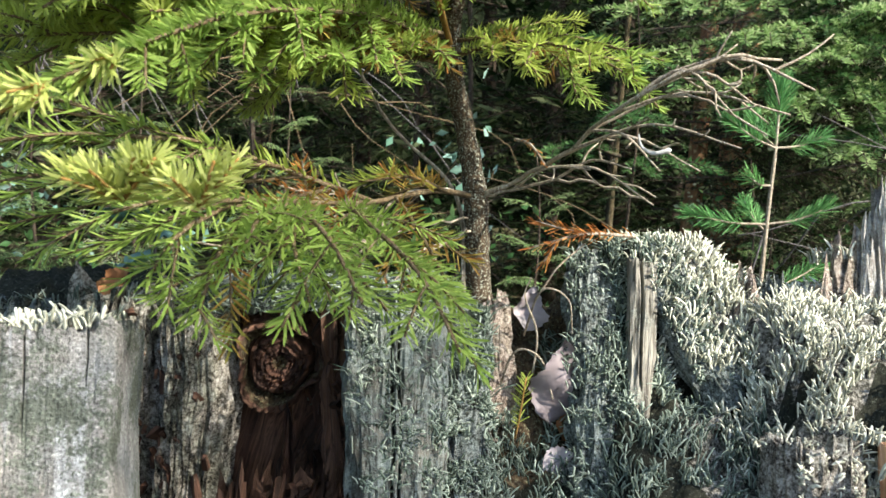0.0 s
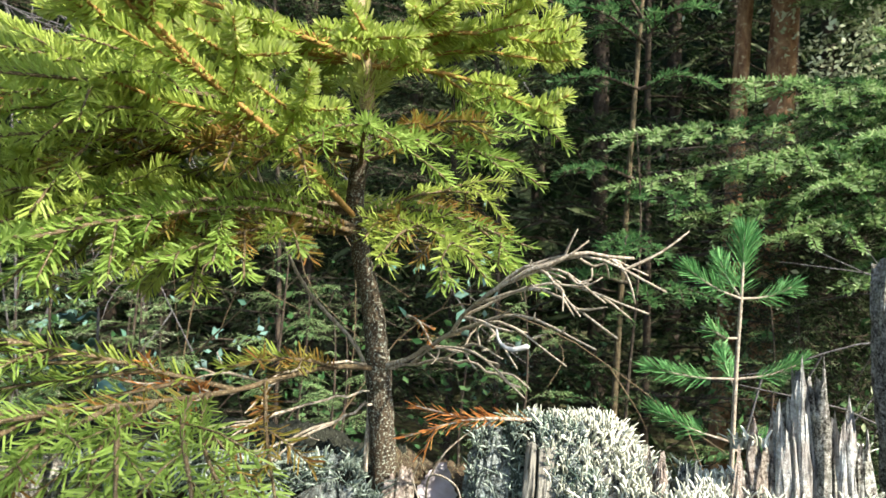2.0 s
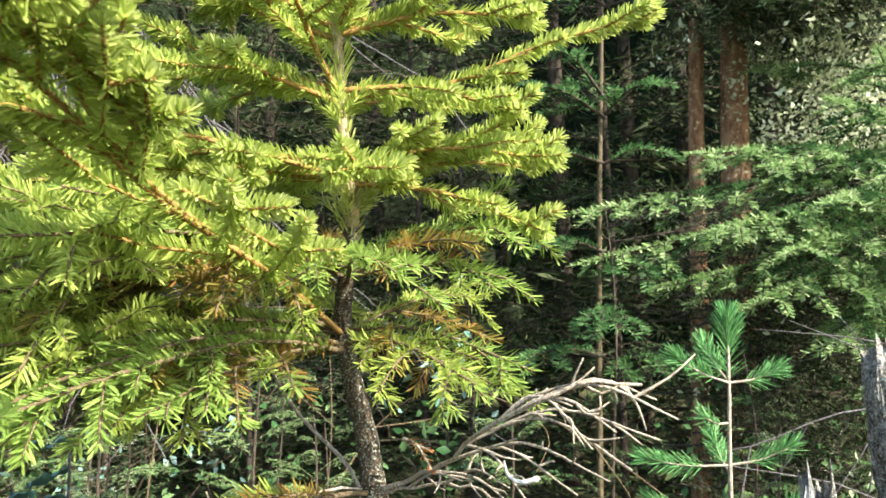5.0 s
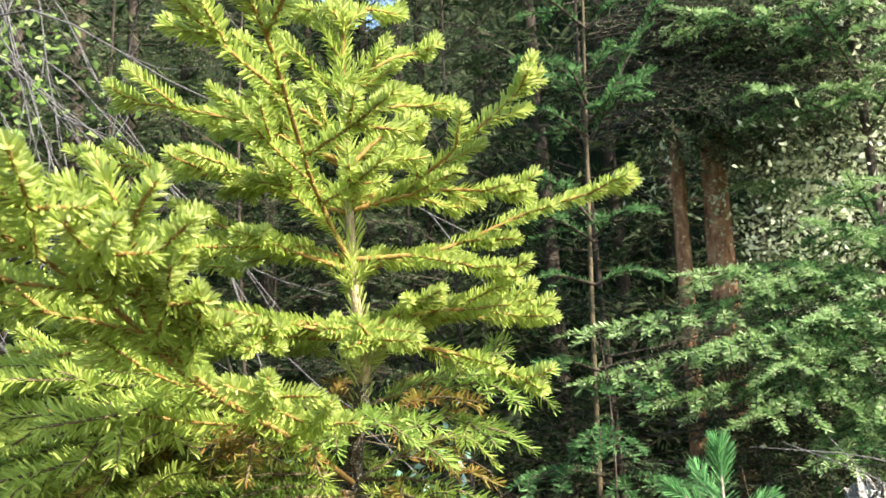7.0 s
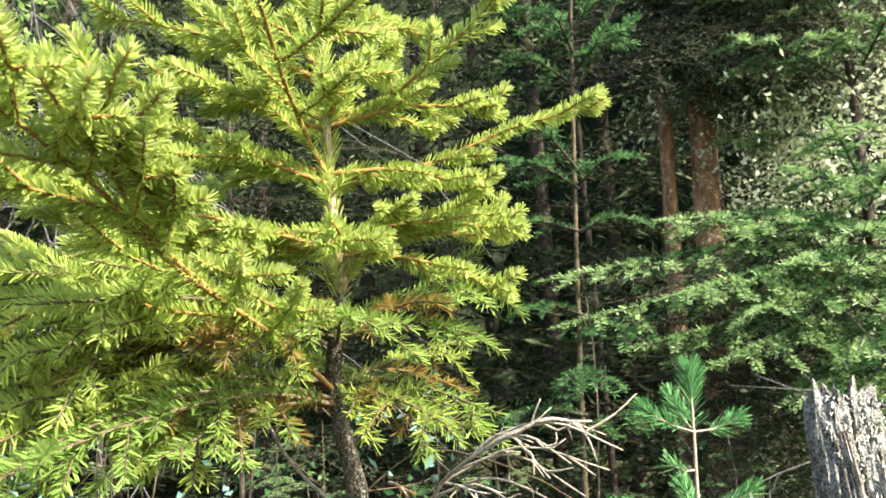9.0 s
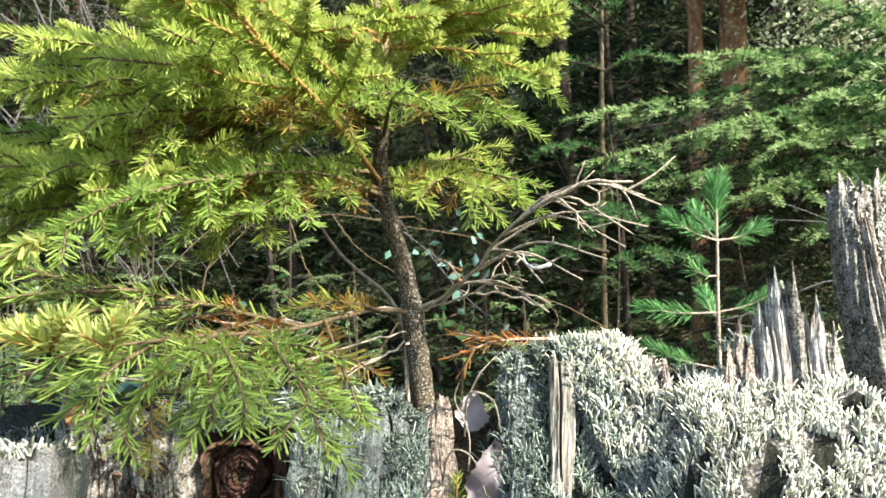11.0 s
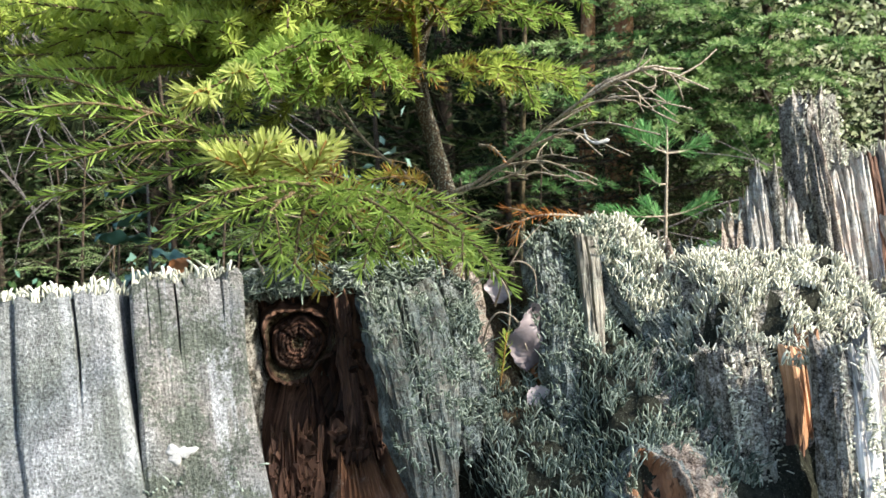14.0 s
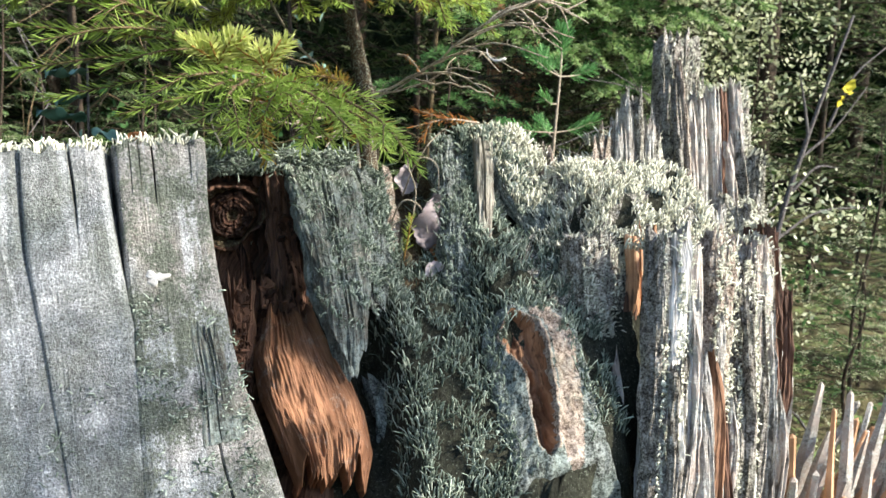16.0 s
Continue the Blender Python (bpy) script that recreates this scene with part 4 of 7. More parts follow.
post((0.2136, 0.348, 0.27), (0.247, 0.470, 0.632), 0.026, 0.052, 0.05, BROWNGREY, "light top", "grey brown weathered splinter", relief=0.006)
post((0.196, 0.352, 0.30), (0.226, 0.466, 0.625), 0.012, 0.014, 0.03, DARKPOST, "light", relief=0.004)
post((0.250, 0.385, 0.30), (0.281, 0.452, 0.572), 0.022, 0.024, 0.020, BROWN, relief=0.005, jag=0.022)
post((0.272, 0.438, 0.44), (0.287, 0.468, 0.637), 0.022, 0.024, 0.014, ORANGE, "top", "freshly broken orange wood", jag=0.004, relief=0.002, cracks=2, round_=5)
post((0.296, 0.448, 0.45), (0.303, 0.472, 0.636), 0.014, 0.013, 0.016, CAVEWOOD, jag=0.016)
post((0.207, 0.259, 0.27), (0.281, 0.401, 0.642), 0.032, 0.022, 0.026, DARKPOST, "heavy top", "dark splinter full of white lichen grains", relief=0.006)
post((0.222, 0.260, 0.27), (0.294, 0.397, 0.648), 0.032, 0.024, 0.045, BLEACHED, "light top", "bleached white splinter", relief=0.005)
post((0.246, 0.268, 0.27), (0.312, 0.403, 0.634), 0.026, 0.018, 0.040, PALE, "top", relief=0.005)
post((0.262, 0.262, 0.27), (0.296, 0.352, 0.545), 0.026, 0.008, 0.020, GREY, "", relief=0.004)
post((0.276, 0.300, 0.27), (0.334, 0.430, 0.622), 0.020, 0.022, 0.030, BROWN, relief=0.006)
post((0.284, 0.300, 0.40), (0.322, 0.372, 0.535), 0.014, 0.017, 0.016, CAVEWOOD, "", "orange brown rot between the splinters")
post((0.290, 0.296, 0.28), (0.334, 0.388, 0.565), 0.014, 0.005, 0.014, GREY, "", jag=0.018)
post((0.271, 0.297, 0.27), (0.362, 0.425, 0.640), 0.040, 0.038, 0.045, RIM, "light top", "pinkish grey splinter", relief=0.006)
post((0.316, 0.298, 0.27), (0.388, 0.424, 0.588), 0.052, 0.030, 0.040, DARKPOST, "heavy top", "dark splinter full of white lichen grains", relief=0.006)
post((0.380, 0.363, 0.27), (0.441, 0.475, 0.630), 0.050, 0.032, 0.045, PALE, "light top", relief=0.006)
post((0.356, 0.345, 0.27), (0.414, 0.460, 0.610), 0.026, 0.016, 0.030, BROWNGREY, "light")
post((0.412, 0.385, 0.27), (0.468, 0.492, 0.615), 0.026, 0.020, 0.040, RIM, "top")
post((0.436, 0.410, 0.27), (0.486, 0.512, 0.640), 0.030, 0.018, 0.040, BROWN, "top", relief=0.007)
post((0.462, 0.430, 0.27), (0.507, 0.520, 0.572), 0.024, 0.014, 0.035, BLEACHED, "", "bleached white edge of the stump")
post((0.470, 0.450, 0.25), (0.515, 0.540, 0.600), 0.034, 0.020, 0.040, PALE, "light")
post((0.420, 0.500, 0.40), (0.448, 0.575, 0.650), 0.090, 0.070, 0.060, GREY, "light top")
post((0.505, 0.520, 0.36), (0.528, 0.600, 0.655), 0.060, 0.045, 0.050, BROWNGREY, "light top")
# thin broken fibres in front of the larger splinters
for fx, fy, hx, hy, hz, wide, count in ((0.196, 0.300, 0.240, 0.455, 0.620, 0.030, 3), (0.225, 0.258, 0.300, 0.396, 0.630, 0.060, 4), (0.300, 0.292, 0.365, 0.420, 0.610, 0.060, 4), (0.375, 0.350, 0.440, 0.466, 0.610, 0.070, 5),
                                        (0.455, 0.425, 0.505, 0.518, 0.600, 0.040, 3), (0.448, 0.600, 0.455, 0.690, 0.830, 0.040, 4), (0.520, 0.600, 0.534, 0.684, 0.780, 0.050, 3)):
    for k in range(count):
        o = (k + rng.uniform(0.1, 0.9)) / count - 0.5
        cut, low = rng.uniform(0.55, 1.0), rng.uniform(0.0, 0.45)
        foot, head = np.array([fx + o * wide, fy + 0.35 * o * wide, 0.27 if hz < 0.65 else 0.46]), np.array([hx + o * wide, hy + 0.35 * o * wide, hz])
        a, b = foot + (head - foot) * low, foot + (head - foot) * cut
        b = b + rng.normal(size=3) * 0.003
        slab("splinter", a + np.array([0, -rng.uniform(0.0, 0.010), 0]), b + np.array([0, -rng.uniform(0.002, 0.010), 0]), rng.uniform(0.005, 0.011), rng.uniform(0.002, 0.006), rng.uniform(0.006, 0.012),
             ((GREY, PALE, DARKPOST, BROWN) if hz < 0.65 else (DARKPOST, PALE, BROWN, RIM))[rng.randint(4)], (1, 0.4, 0), 0.016, 0.003, 0.008, 1)
# the tall remains at the back
post((0.452, 0.612, 0.46), (0.466, 0.704, 0.862), 0.062, 0.058, 0.040, DARKPOST, "light", "tall dark grey splinter of the old trunk", (1, 0.1, 0), "tall_splinter", 0.014, 0.006, 0, 0.0, ((0.30, 0.2, 1.0, 1.0), (0.62, 0.1, 0.9, 0.8), (0.8, 0.4, 1.0, 0.6)))
for hx, hy, hz, w, mat, grains in ((0.464, 0.672, 0.780, 0.013, PALE, ""), (0.479, 0.674, 0.788, 0.012, PALE, "top"), (0.486, 0.700, 0.806, 0.026, DARKPOST, "top"), (0.512, 0.690, 0.800, 0.014, PALE, "top"),
                                   (0.530, 0.698, 0.796, 0.015, BROWN, "top"), (0.546, 0.692, 0.806, 0.014, PALE, "top"), (0.561, 0.698, 0.800, 0.016, DARKPOST, "light top")):
    post((hx - 0.006, hy - 0.085, 0.46), (hx, hy, hz), w * 1.2, w, 0.022, mat, grains, "", (1, 0.15, 0), "tall_splinter", 0.012, 0.005, 1, 0.0)
post((0.506, 0.640, 0.46), (0.516, 0.722, 0.798), 0.110, 0.100, 0.030, ROT, "top", "dark rotten back of the tall remains", (1, 0.1, 0), "tall_splinter", 0.012, 0.006, 2, 0.0)
post((0.552, 0.595, 0.36), (0.568, 0.655, 0.715), 0.040, 0.022, 0.040, PALECRUST, "light top", "pale lichened outer edge", (0.8, 0.6, 0), "tall_splinter", 0.016, 0.006, 0, 0.0)
for x, z, w, mat in ((0.298, 0.712, 0.020, RIM), (0.312, 0.738, 0.020, RIM), (0.327, 0.752, 0.018, GREY), (0.340, 0.776, 0.016, GREY), (0.352, 0.778, 0.014, DARKPOST), (0.365, 0.755, 0.016, GREY), (0.379, 0.732, 0.018, BROWNGREY), (0.346, 0.745, 0.040, DARKPOST)):
    post((x - 0.008, 0.560, 0.60), (x, 0.604 + (0.012 if w > 0.03 else rng.uniform(-0.004, 0.004)), z), w * 1.3, w * 0.7, 0.020, mat, "top" if z < 0.74 else "", "pointed bleached splinter" if z > 0.77 else "", (1, 0.15, 0), "peak_splinter", 0.022, 0.006, 1, 0.0)
slab("rim_splinter", (0.236, 0.580, 0.62), (0.240, 0.618, 0.712), 0.030, 0.014, 0.018, RIM, (1, 0, 0), 0.016, 0.005, 0.0, 0, ragged=0.3)
slab("rim_splinter", (0.262, 0.580, 0.62), (0.266, 0.622, 0.716), 0.024, 0.010, 0.016, CRUSTY, (1, 0, 0), 0.016, 0.005, 0.0, 0, ragged=0.3)


def make_knot():
    """The end of a branch in the wood: rings round a dark hollow."""
    n, rings = 96, 40
    a = np.linspace(0, 2 * np.pi, n + 1)
    rr = np.linspace(0.02, 1, rings)
    v, uv = [], []
    for k in rr:
        depth = 0.009 * math.exp(-(k / 0.16) ** 2) + 0.0016 * math.sin(k * 70) * (k < 0.6) + 0.018 * math.exp(-((k - 0.66) / 0.05) ** 2) - 0.010 * math.exp(-((k - 0.80) / 0.07) ** 2) * (0.35 + 0.65 * np.clip(np.cos(a - 3.3) + 0.4 * np.sin(5 * a), 0, 1)) + 0.030 * max(k - 0.84, 0) / 0.16
        wob = 1 + 0.07 * np.sin(2 * a + 0.6) + 0.04 * np.sin(5 * a + 2 * k) + (0.12 * np.sin(3 * a + 1) if k > 0.72 else 0)
        rough = np.array([noise.fractal(Vector((math.cos(t) * 6 * k, math.sin(t) * 6 * k, 4)) * (1 if k < 0.66 else 1.8), 0.7, 2, 4) for t in a]) * (0.004 if k < 0.66 else 0.010)
        split = 0.006 * (0.1 < k < 0.62) * np.exp(-((np.mod(a * 8 / (2 * np.pi) + 0.4 * np.sin(3 * a), 1) - 0.5) / 0.07) ** 2)
        r = 0.042 * k * wob
        v.append(np.stack([-0.123 + r * 0.92 * np.cos(a), 0.598 + depth + rough + split, 0.643 + r * 1.02 * np.sin(a)], -1))
        uv.append(np.stack([np.full(n + 1, k * 0.05), a * 0.05], -1))
    v, uv = np.concatenate(v), np.concatenate(uv)
    v = v.reshape(rings, n + 1, 3)
    v[:, -1] = v[:, 0]
    f = [(i * (n + 1) + j, (i + 1) * (n + 1) + j, (i + 1) * (n + 1) + j + 1, i * (n + 1) + j + 1) for i in range(rings - 1) for j in range(n)]
    # centre and groove take the dark tone, shade put into the colour
    return mesh_from("knot", v.reshape(-1, 3), f, [ROT, HUMUS_SHADE, BROWN], [1 if i < rings * 0.12 or 0.60 < i / rings < 0.72 else 2 if i / rings > 0.72 else 0 for i in range(rings - 1) for _ in range(n)], uv)


for _ in range(22):              # ragged slivers in the rotten hollow
    x, z = rng.uniform(-0.165, -0.055), rng.uniform(0.44, 0.66)
    if (x + 0.123) ** 2 + (z - 0.643) ** 2 < 0.052 ** 2 or z < 0.56:
        continue
    y = np.interp(z, (0.42, 0.50, 0.56, 0.66), (0.45, 0.54, 0.580, 0.588)) + rng.uniform(-0.012, 0.01)
    h = rng.uniform(0.03, 0.085)
    slab("sliver", (x, y - 0.25 * h, z - h / 2), (x + rng.normal() * 0.006, y, z + h / 2), rng.uniform(0.005, 0.013), rng.uniform(0.002, 0.007), rng.uniform(0.003, 0.008),
         (ROT, ROT, BROWN, BROWN)[rng.randint(4)], (1, rng.normal() * 0.4, 0), 0.012, 0.003, rng.normal() * 0.003, 1)


part("knot", make_knot(), stump, "dark ringed knot of a rotten branch")

# ---------------------------------------------------------------- lichen on the stump


def lichen_stalks(name, base, way, tall, thick, mat, label, wander=0.35):
    """Pale upright stalks, bent and blunt, some forked."""
    n = len(base)
    way = unit(way + rng.normal(size=(n, 3)) * 0.15)
    side = unit(np.cross(way, rng.normal(size=(n, 3))))
    up = np.cross(way, side)
    h = tall * (0.45 + 0.9 * rng.rand(n) ** 1.5)
    th = thick * (0.7 + 0.7 * rng.rand(n))
    bend = rng.normal(size=(n, 2)) * wander
    rows = []
    for k, r in ((-0.15, 1.0), (0.5, 0.9), (0.86, 1.1), (1.0, 0.6)):
        c = base + way * (h * k)[:, None] + (side * bend[:, :1] + up * bend[:, 1:]) * (h * k * k)[:, None]
        for q in range(3):
            an = q * np.pi / 1.5 + 0.4 * k
            rows.append(c + (side * math.cos(an) + up * math.sin(an)) * (th * 0.5 * r)[:, None])
    v = np.stack(rows, 1)
    f = []
    for i in range(3):
        for j in range(3):
            a, b = i * 3 + j, i * 3 + (j + 1) % 3
            f += [(a, b, b + 3), (a, b + 3, a + 3)]
    f += [(9, 10, 11)]
    faces = (np.array(f)[None] + (np.arange(n) * 12)[:, None, None]).reshape(-1, 3)
    return part(name, mesh_from(name, v.reshape(-1, 3), faces, [mat]), stump, label, "stuff")


def on_core(x0, x1, y0, y1, n, clump=30.0, keep=-0.15):
    """Places on the heartwood within a stretch of the plan, in clumps, with the way that they grow."""
    x, y = rng.uniform(x0, x1, n), rng.uniform(y0, y1, n)
    ok = (fold(x, y, clump, 8.0) > keep) & ((x - CX) ** 2 + (y - CY) ** 2 < 0.47 ** 2) & (((x - 0.155) / 0.034) ** 2 + ((y - 0.385) / 0.065) ** 2 > 1)
    ok &= in_pit(x, y) < 0.25
    x, y = x[ok], y[ok]
    e = 0.004
    z = stump_height(x, y)
    gx, gy = (stump_height(x + e, y) - z) / e, (stump_height(x, y + e) - z) / e
    nrm = unit(np.stack([-gx, -gy, np.ones_like(gx)], -1))
    return np.stack([x, y, z], -1), unit(nrm * 0.35 + np.array([0, -0.06, 0.8]))


def on_slab(k, n, v0=0.3, v1=1.0, top=False):
    """Places on the front (or along the top) of slab k."""
    foot, head, side, back, w0, w1, bow = SLABS[k]
    v = np.full(n, 1.0) if top else rng.uniform(v0, v1, n)
    u = rng.uniform(-0.48, 0.48, n) * (w0 + (w1 - w0) * v)
    p = foot + (head - foot) * v[:, None] + side * u[:, None] + back * (rng.uniform(0.002, 0.05, n)[:, None] if top else (0.001 - bow * 4 * v * (1 - v))[:, None])
    way = np.array([0, 0, 1.0]) + (rng.normal(size=(n, 3)) * 0.1 if top else -back * 0.7)
    return p, np.broadcast_to(way, p.shape)


def slabs_named(*names):
    return [k for k, ob in enumerate(SLAB_PARTS) if ob.name.split(".")[0] in names]


def join_places(*sets):
    return np.concatenate([s[0] for s in sets]), np.concatenate([s[1] for s in sets])


b, w = join_places(on_slab(0, 300, top=True), on_slab(1, 260, top=True), on_slab(2, 500, top=True), on_slab(3, 360, top=True))
lichen_stalks("plank_lichen", b, w, 0.0080, 0.0016, LICHEN, "short pale lichen along the sawn top", 0.3)
b, w = join_places(on_core(0.20, 0.44, 0.47, 0.66, 15000, 60.0, -0.02), on_core(0.15, 0.24, 0.585, 0.68, 2300, 60.0, -0.1), on_slab(slabs_named("hump_slab")[0], 260, 0.2, 1.0))
lichen_stalks("pale_lichen", b, w, 0.0115, 0.0016, LICHEN, "dense pale grey lichen stalks", 0.3)
b, w = on_core(0.02, 0.23, 0.33, 0.60, 10500, 40.0, -0.12)
lichen_stalks("green_lichen", b, w, 0.0110, 0.0013, LICHEN_GREEN, "greyish green lichen stalks", 0.35)
b, w = join_places(on_slab(RIM_SLAB, 900, 0.0, 1.0), on_core(0.085, 0.19, 0.56, 0.67, 2200, 34.0, -0.2), on_core(-0.20, 0.03, 0.615, 0.68, 2200, 34.0, -0.3))
lichen_stalks("rim_lichen", b, w, 0.0085, 0.0016, LICHEN_GREEN, "greyish green lichen along the rim", 0.8)


def clumped(places, scale, keep):
    ok = fold(places[0][:, 0] + places[0][:, 1], places[0][:, 2], scale, 6.0) > keep
    return places[0][ok], places[1][ok]


sets = [on_slab(k, 2600, 0.15, 1.0) for k in slabs_named("grey_flap")] + [on_slab(k, 1100, 0.1, 1.0) for k in slabs_named("hump_slab")]
b, w = clumped(join_places(*sets), 45.0, 0.03)
lichen_stalks("crust_lichen", b, w, 0.0040, 0.0015, LICHEN_GREEN, "granular greyish lichen crust on grey wood", 0.8)
sets = [on_slab(k, 120, top=True) for k in slabs_named("rot_slab", "grey_flap", "hump_slab", "rim_splinter")] + [on_slab(k, 260, 0.5, 1.0) for k in slabs_named("grey_flap", "hump_slab")]
b, w = clumped(join_places(*sets), 40.0, -0.1)
lichen_stalks("slab_lichen", b, w, 0.009, 0.0013, LICHEN_GREEN, "short greyish lichen stalks on grey wood", 0.7)
b, w = clumped(join_places(*[on_slab(k, 800, 0.2, 1.0) for k in CRUSTED]), 50.0, 0.0)
lichen_stalks("splinter_lichen", b, w, 0.0042, 0.0016, LICHEN, "short white lichen on the splinters", 0.8)
b, w = join_places(*[on_slab(k, 60, top=True) for k in TUFTED])
lichen_stalks("tip_lichen", b, w, 0.009, 0.0017, LICHEN, "white lichen stalks on the broken tips", 0.6)
b, w = on_core(0.44, 0.60, 0.50, 0.70, 1500, 34.0, -0.2)
lichen_stalks("edge_lichen", b, w, 0.011, 0.0026, LICHEN, "pale lichen tufts behind the splinters", 0.6)
b, w = join_places(on_slab(0, 5200, 0.45, 0.86), on_slab(1, 600, 0.5, 0.8))
ok = fold(b[:, 0], b[:, 2], 24.0, 2.0) + 0.5 * fold(b[:, 0], b[:, 2], 90.0, 2.0) > 0.16 + 1.6 * np.maximum(b[:, 2] - 0.58, 0)
lichen_stalks("plank_tuft", b[ok], w[ok], 0.0036, 0.0013, LICHEN_GREEN, "tufts of green lichen low on the plank", 0.9)
b, w = clumped(join_places(*[on_slab(k, 1700, 0.25, 1.0) for k in GRAINY], *[on_slab(k, 900, 0.3, 1.0) for k in CRUSTED]), 60.0, -0.16)
lichen_stalks("lichen_crumb", b, w, 0.0026, 0.0021, LICHEN, "white grains of lichen on the splinters", 0.5)


def rot_crumbs(name, places, size, mat, label):
    """Loose broken bits of rotten wood: small skewed blocks that cling to the hollow."""
    base, way = places
    n = len(base)
    a = unit(np.array([0.1, -0.35, 0.9]) + rng.normal(size=(n, 3)) * 0.45)
    b_ = unit(np.cross(a, rng.normal(size=(n, 3))))
    c = np.cross(a, b_)
    s1 = size * (0.5 + rng.rand(n) ** 2 * 1.8)[:, None]
    rows = []
    for i, j, k in [(i, j, k) for i in (-1, 1) for j in (-1, 1) for k in (-1, 1)]:
        rows.append(base + a * s1 * k * rng.uniform(0.6, 1.6, (n, 1)) + b_ * s1 * 0.55 * i * rng.uniform(0.4, 1.1, (n, 1)) + c * s1 * 0.4 * j * rng.uniform(0.4, 1.1, (n, 1)))
    v = np.stack(rows, 1)
    f = np.array([(0, 1, 3), (0, 3, 2), (4, 6, 7), (4, 7, 5), (0, 4, 5), (0, 5, 1), (2, 3, 7), (2, 7, 6), (0, 2, 6), (0, 6, 4), (1, 5, 7), (1, 7, 3)])
    faces = (f[None] + (np.arange(n) * 8)[:, None, None]).reshape(-1, 3)
    uvs = np.tile(np.array([(0, 0), (0, 0.01), (0.004, 0), (0.004, 0.01)] * 2), (n, 1)) + np.repeat(rng.rand(n, 2), 8, 0)
    return part(name, mesh_from(name, v.reshape(-1, 3), faces, [mat], None, uvs, smooth=False), stump, label, "stuff")


rot = slabs_named("rot_slab", "rot_splinter")
rot_crumbs("rot_crumb", clumped(join_places(*[on_slab(k, 90, 0.15, 0.98) for k in rot]), 40.0, -0.05), 0.0030, BROWN, "loose reddish brown crumbs of rotten wood")
rot_crumbs("rot_crumb", clumped(join_places(*[on_slab(k, 60, 0.1, 0.9) for k in rot]), 55.0, 0.05), 0.0040, ROT, "dark crumbs of rotten wood")

# ---------------------------------------------------------------- the young spruce on the stump
spruce = thing("young_spruce", "young yellowish green spruce rooted in the rotten stump", "spruce tree", (0.036, 0.66, 0.64))
TRUNK = ((0.037, 0.660, 0.62), (0.032, 0.662, 0.70), (0.028, 0.657, 0.772), (0.020, 0.667, 0.818), (0.005, 0.664, 0.896),
         (0.016, 0.640, 0.955), (0.022, 0.624, 1.000), (0.018, 0.608, 1.060), (0.016, 0.602, 1.20), (0.010, 0.600, 1.33))


def trunk_at(z):
    t = np.array(TRUNK)
    return np.array([np.interp(z, t[:, 2], t[:, 0]), np.interp(z, t[:, 2], t[:, 1]), z])


def own(ob, base):
    """Set a part that was made in world places under a thing that stands at base."""
    ob.matrix_parent_inverse = Matrix.Translation(-Vector(base))
    return ob


SPRUCE_AT = (0.036, 0.66, 0.64)
pile = Pile()
stem_line = curve_points(TRUNK, 70)
tube(pile, stem_line[:43], 0.0115, 0.0060, 14, 0, 0.22)
own(part("trunk", pile.mesh("trunk", [BARK]), spruce, "thin dark scaly trunk with grey flecks"), SPRUCE_AT)
pile = Pile()
tube(pile, stem_line[42:], 0.0060, 0.0018, 12, 0, 0.2)
own(part("leader", pile.mesh("leader", [STEM]), spruce, "pale beige upper stem"), SPRUCE_AT)
pile = Pile()
for za, zb, slot, dens in ((0.955, 1.05, 1, 1800), (1.05, 1.20, 0, 2200), (1.20, 1.345, 0, 2200)):
    shoot(pile, curve_points([trunk_at(za), trunk_at((za + zb) / 2), trunk_at(zb)], 8), dens, 0.014, slot, 0.0012, 34, 0.1, True, 0.004, False)
for z, n, slot in ((0.985, 9, 3), (1.052, 8, 2), (1.115, 6, 2), (1.215, 6, 2)):        # tufts round the nodes of the stem
    for k in range(n):
        c, ang = trunk_at(z + rng.uniform(-0.008, 0.008)), k * 2.4
        d = unit(np.array([math.cos(ang), math.sin(ang), 0.75]))
        shoot(pile, [c, c + d * 0.014, c + d * 0.028 + np.array([0, 0, 0.003])], 1500, 0.0115, slot - 2, 0.0012, 40, 0.2, True, 0.0, False)
own(part("stem_needles", pile.mesh("stem_needles", [NEEDLE_YOUNG, NEEDLE_TIP]), spruce, "needles along the upper stem"), SPRUCE_AT)

SPRUCE_NEEDLES = [NEEDLE_BROWN, NEEDLE, NEEDLE_YOUNG, NEEDLE_TIP, NEEDLE_GREEN]


def brush(wood, green, pts, dens=3400, length=0.0105, core=2):
    """One thick young shoot: dense blunt needles all round an orange twig, paler towards the tip."""
    ax = curve_points(pts, 9)
    tube(wood, ax, 0.0015, 0.0008, 5)
    shoot(green, ax, dens, length, core, 0.00135, 60, 0.22, True, 0.0006, False)
    shoot(green, ax[5:], dens * 0.8, length * 0.92, 3, 0.00135, 50, 0.2, True, 0.0006, False)


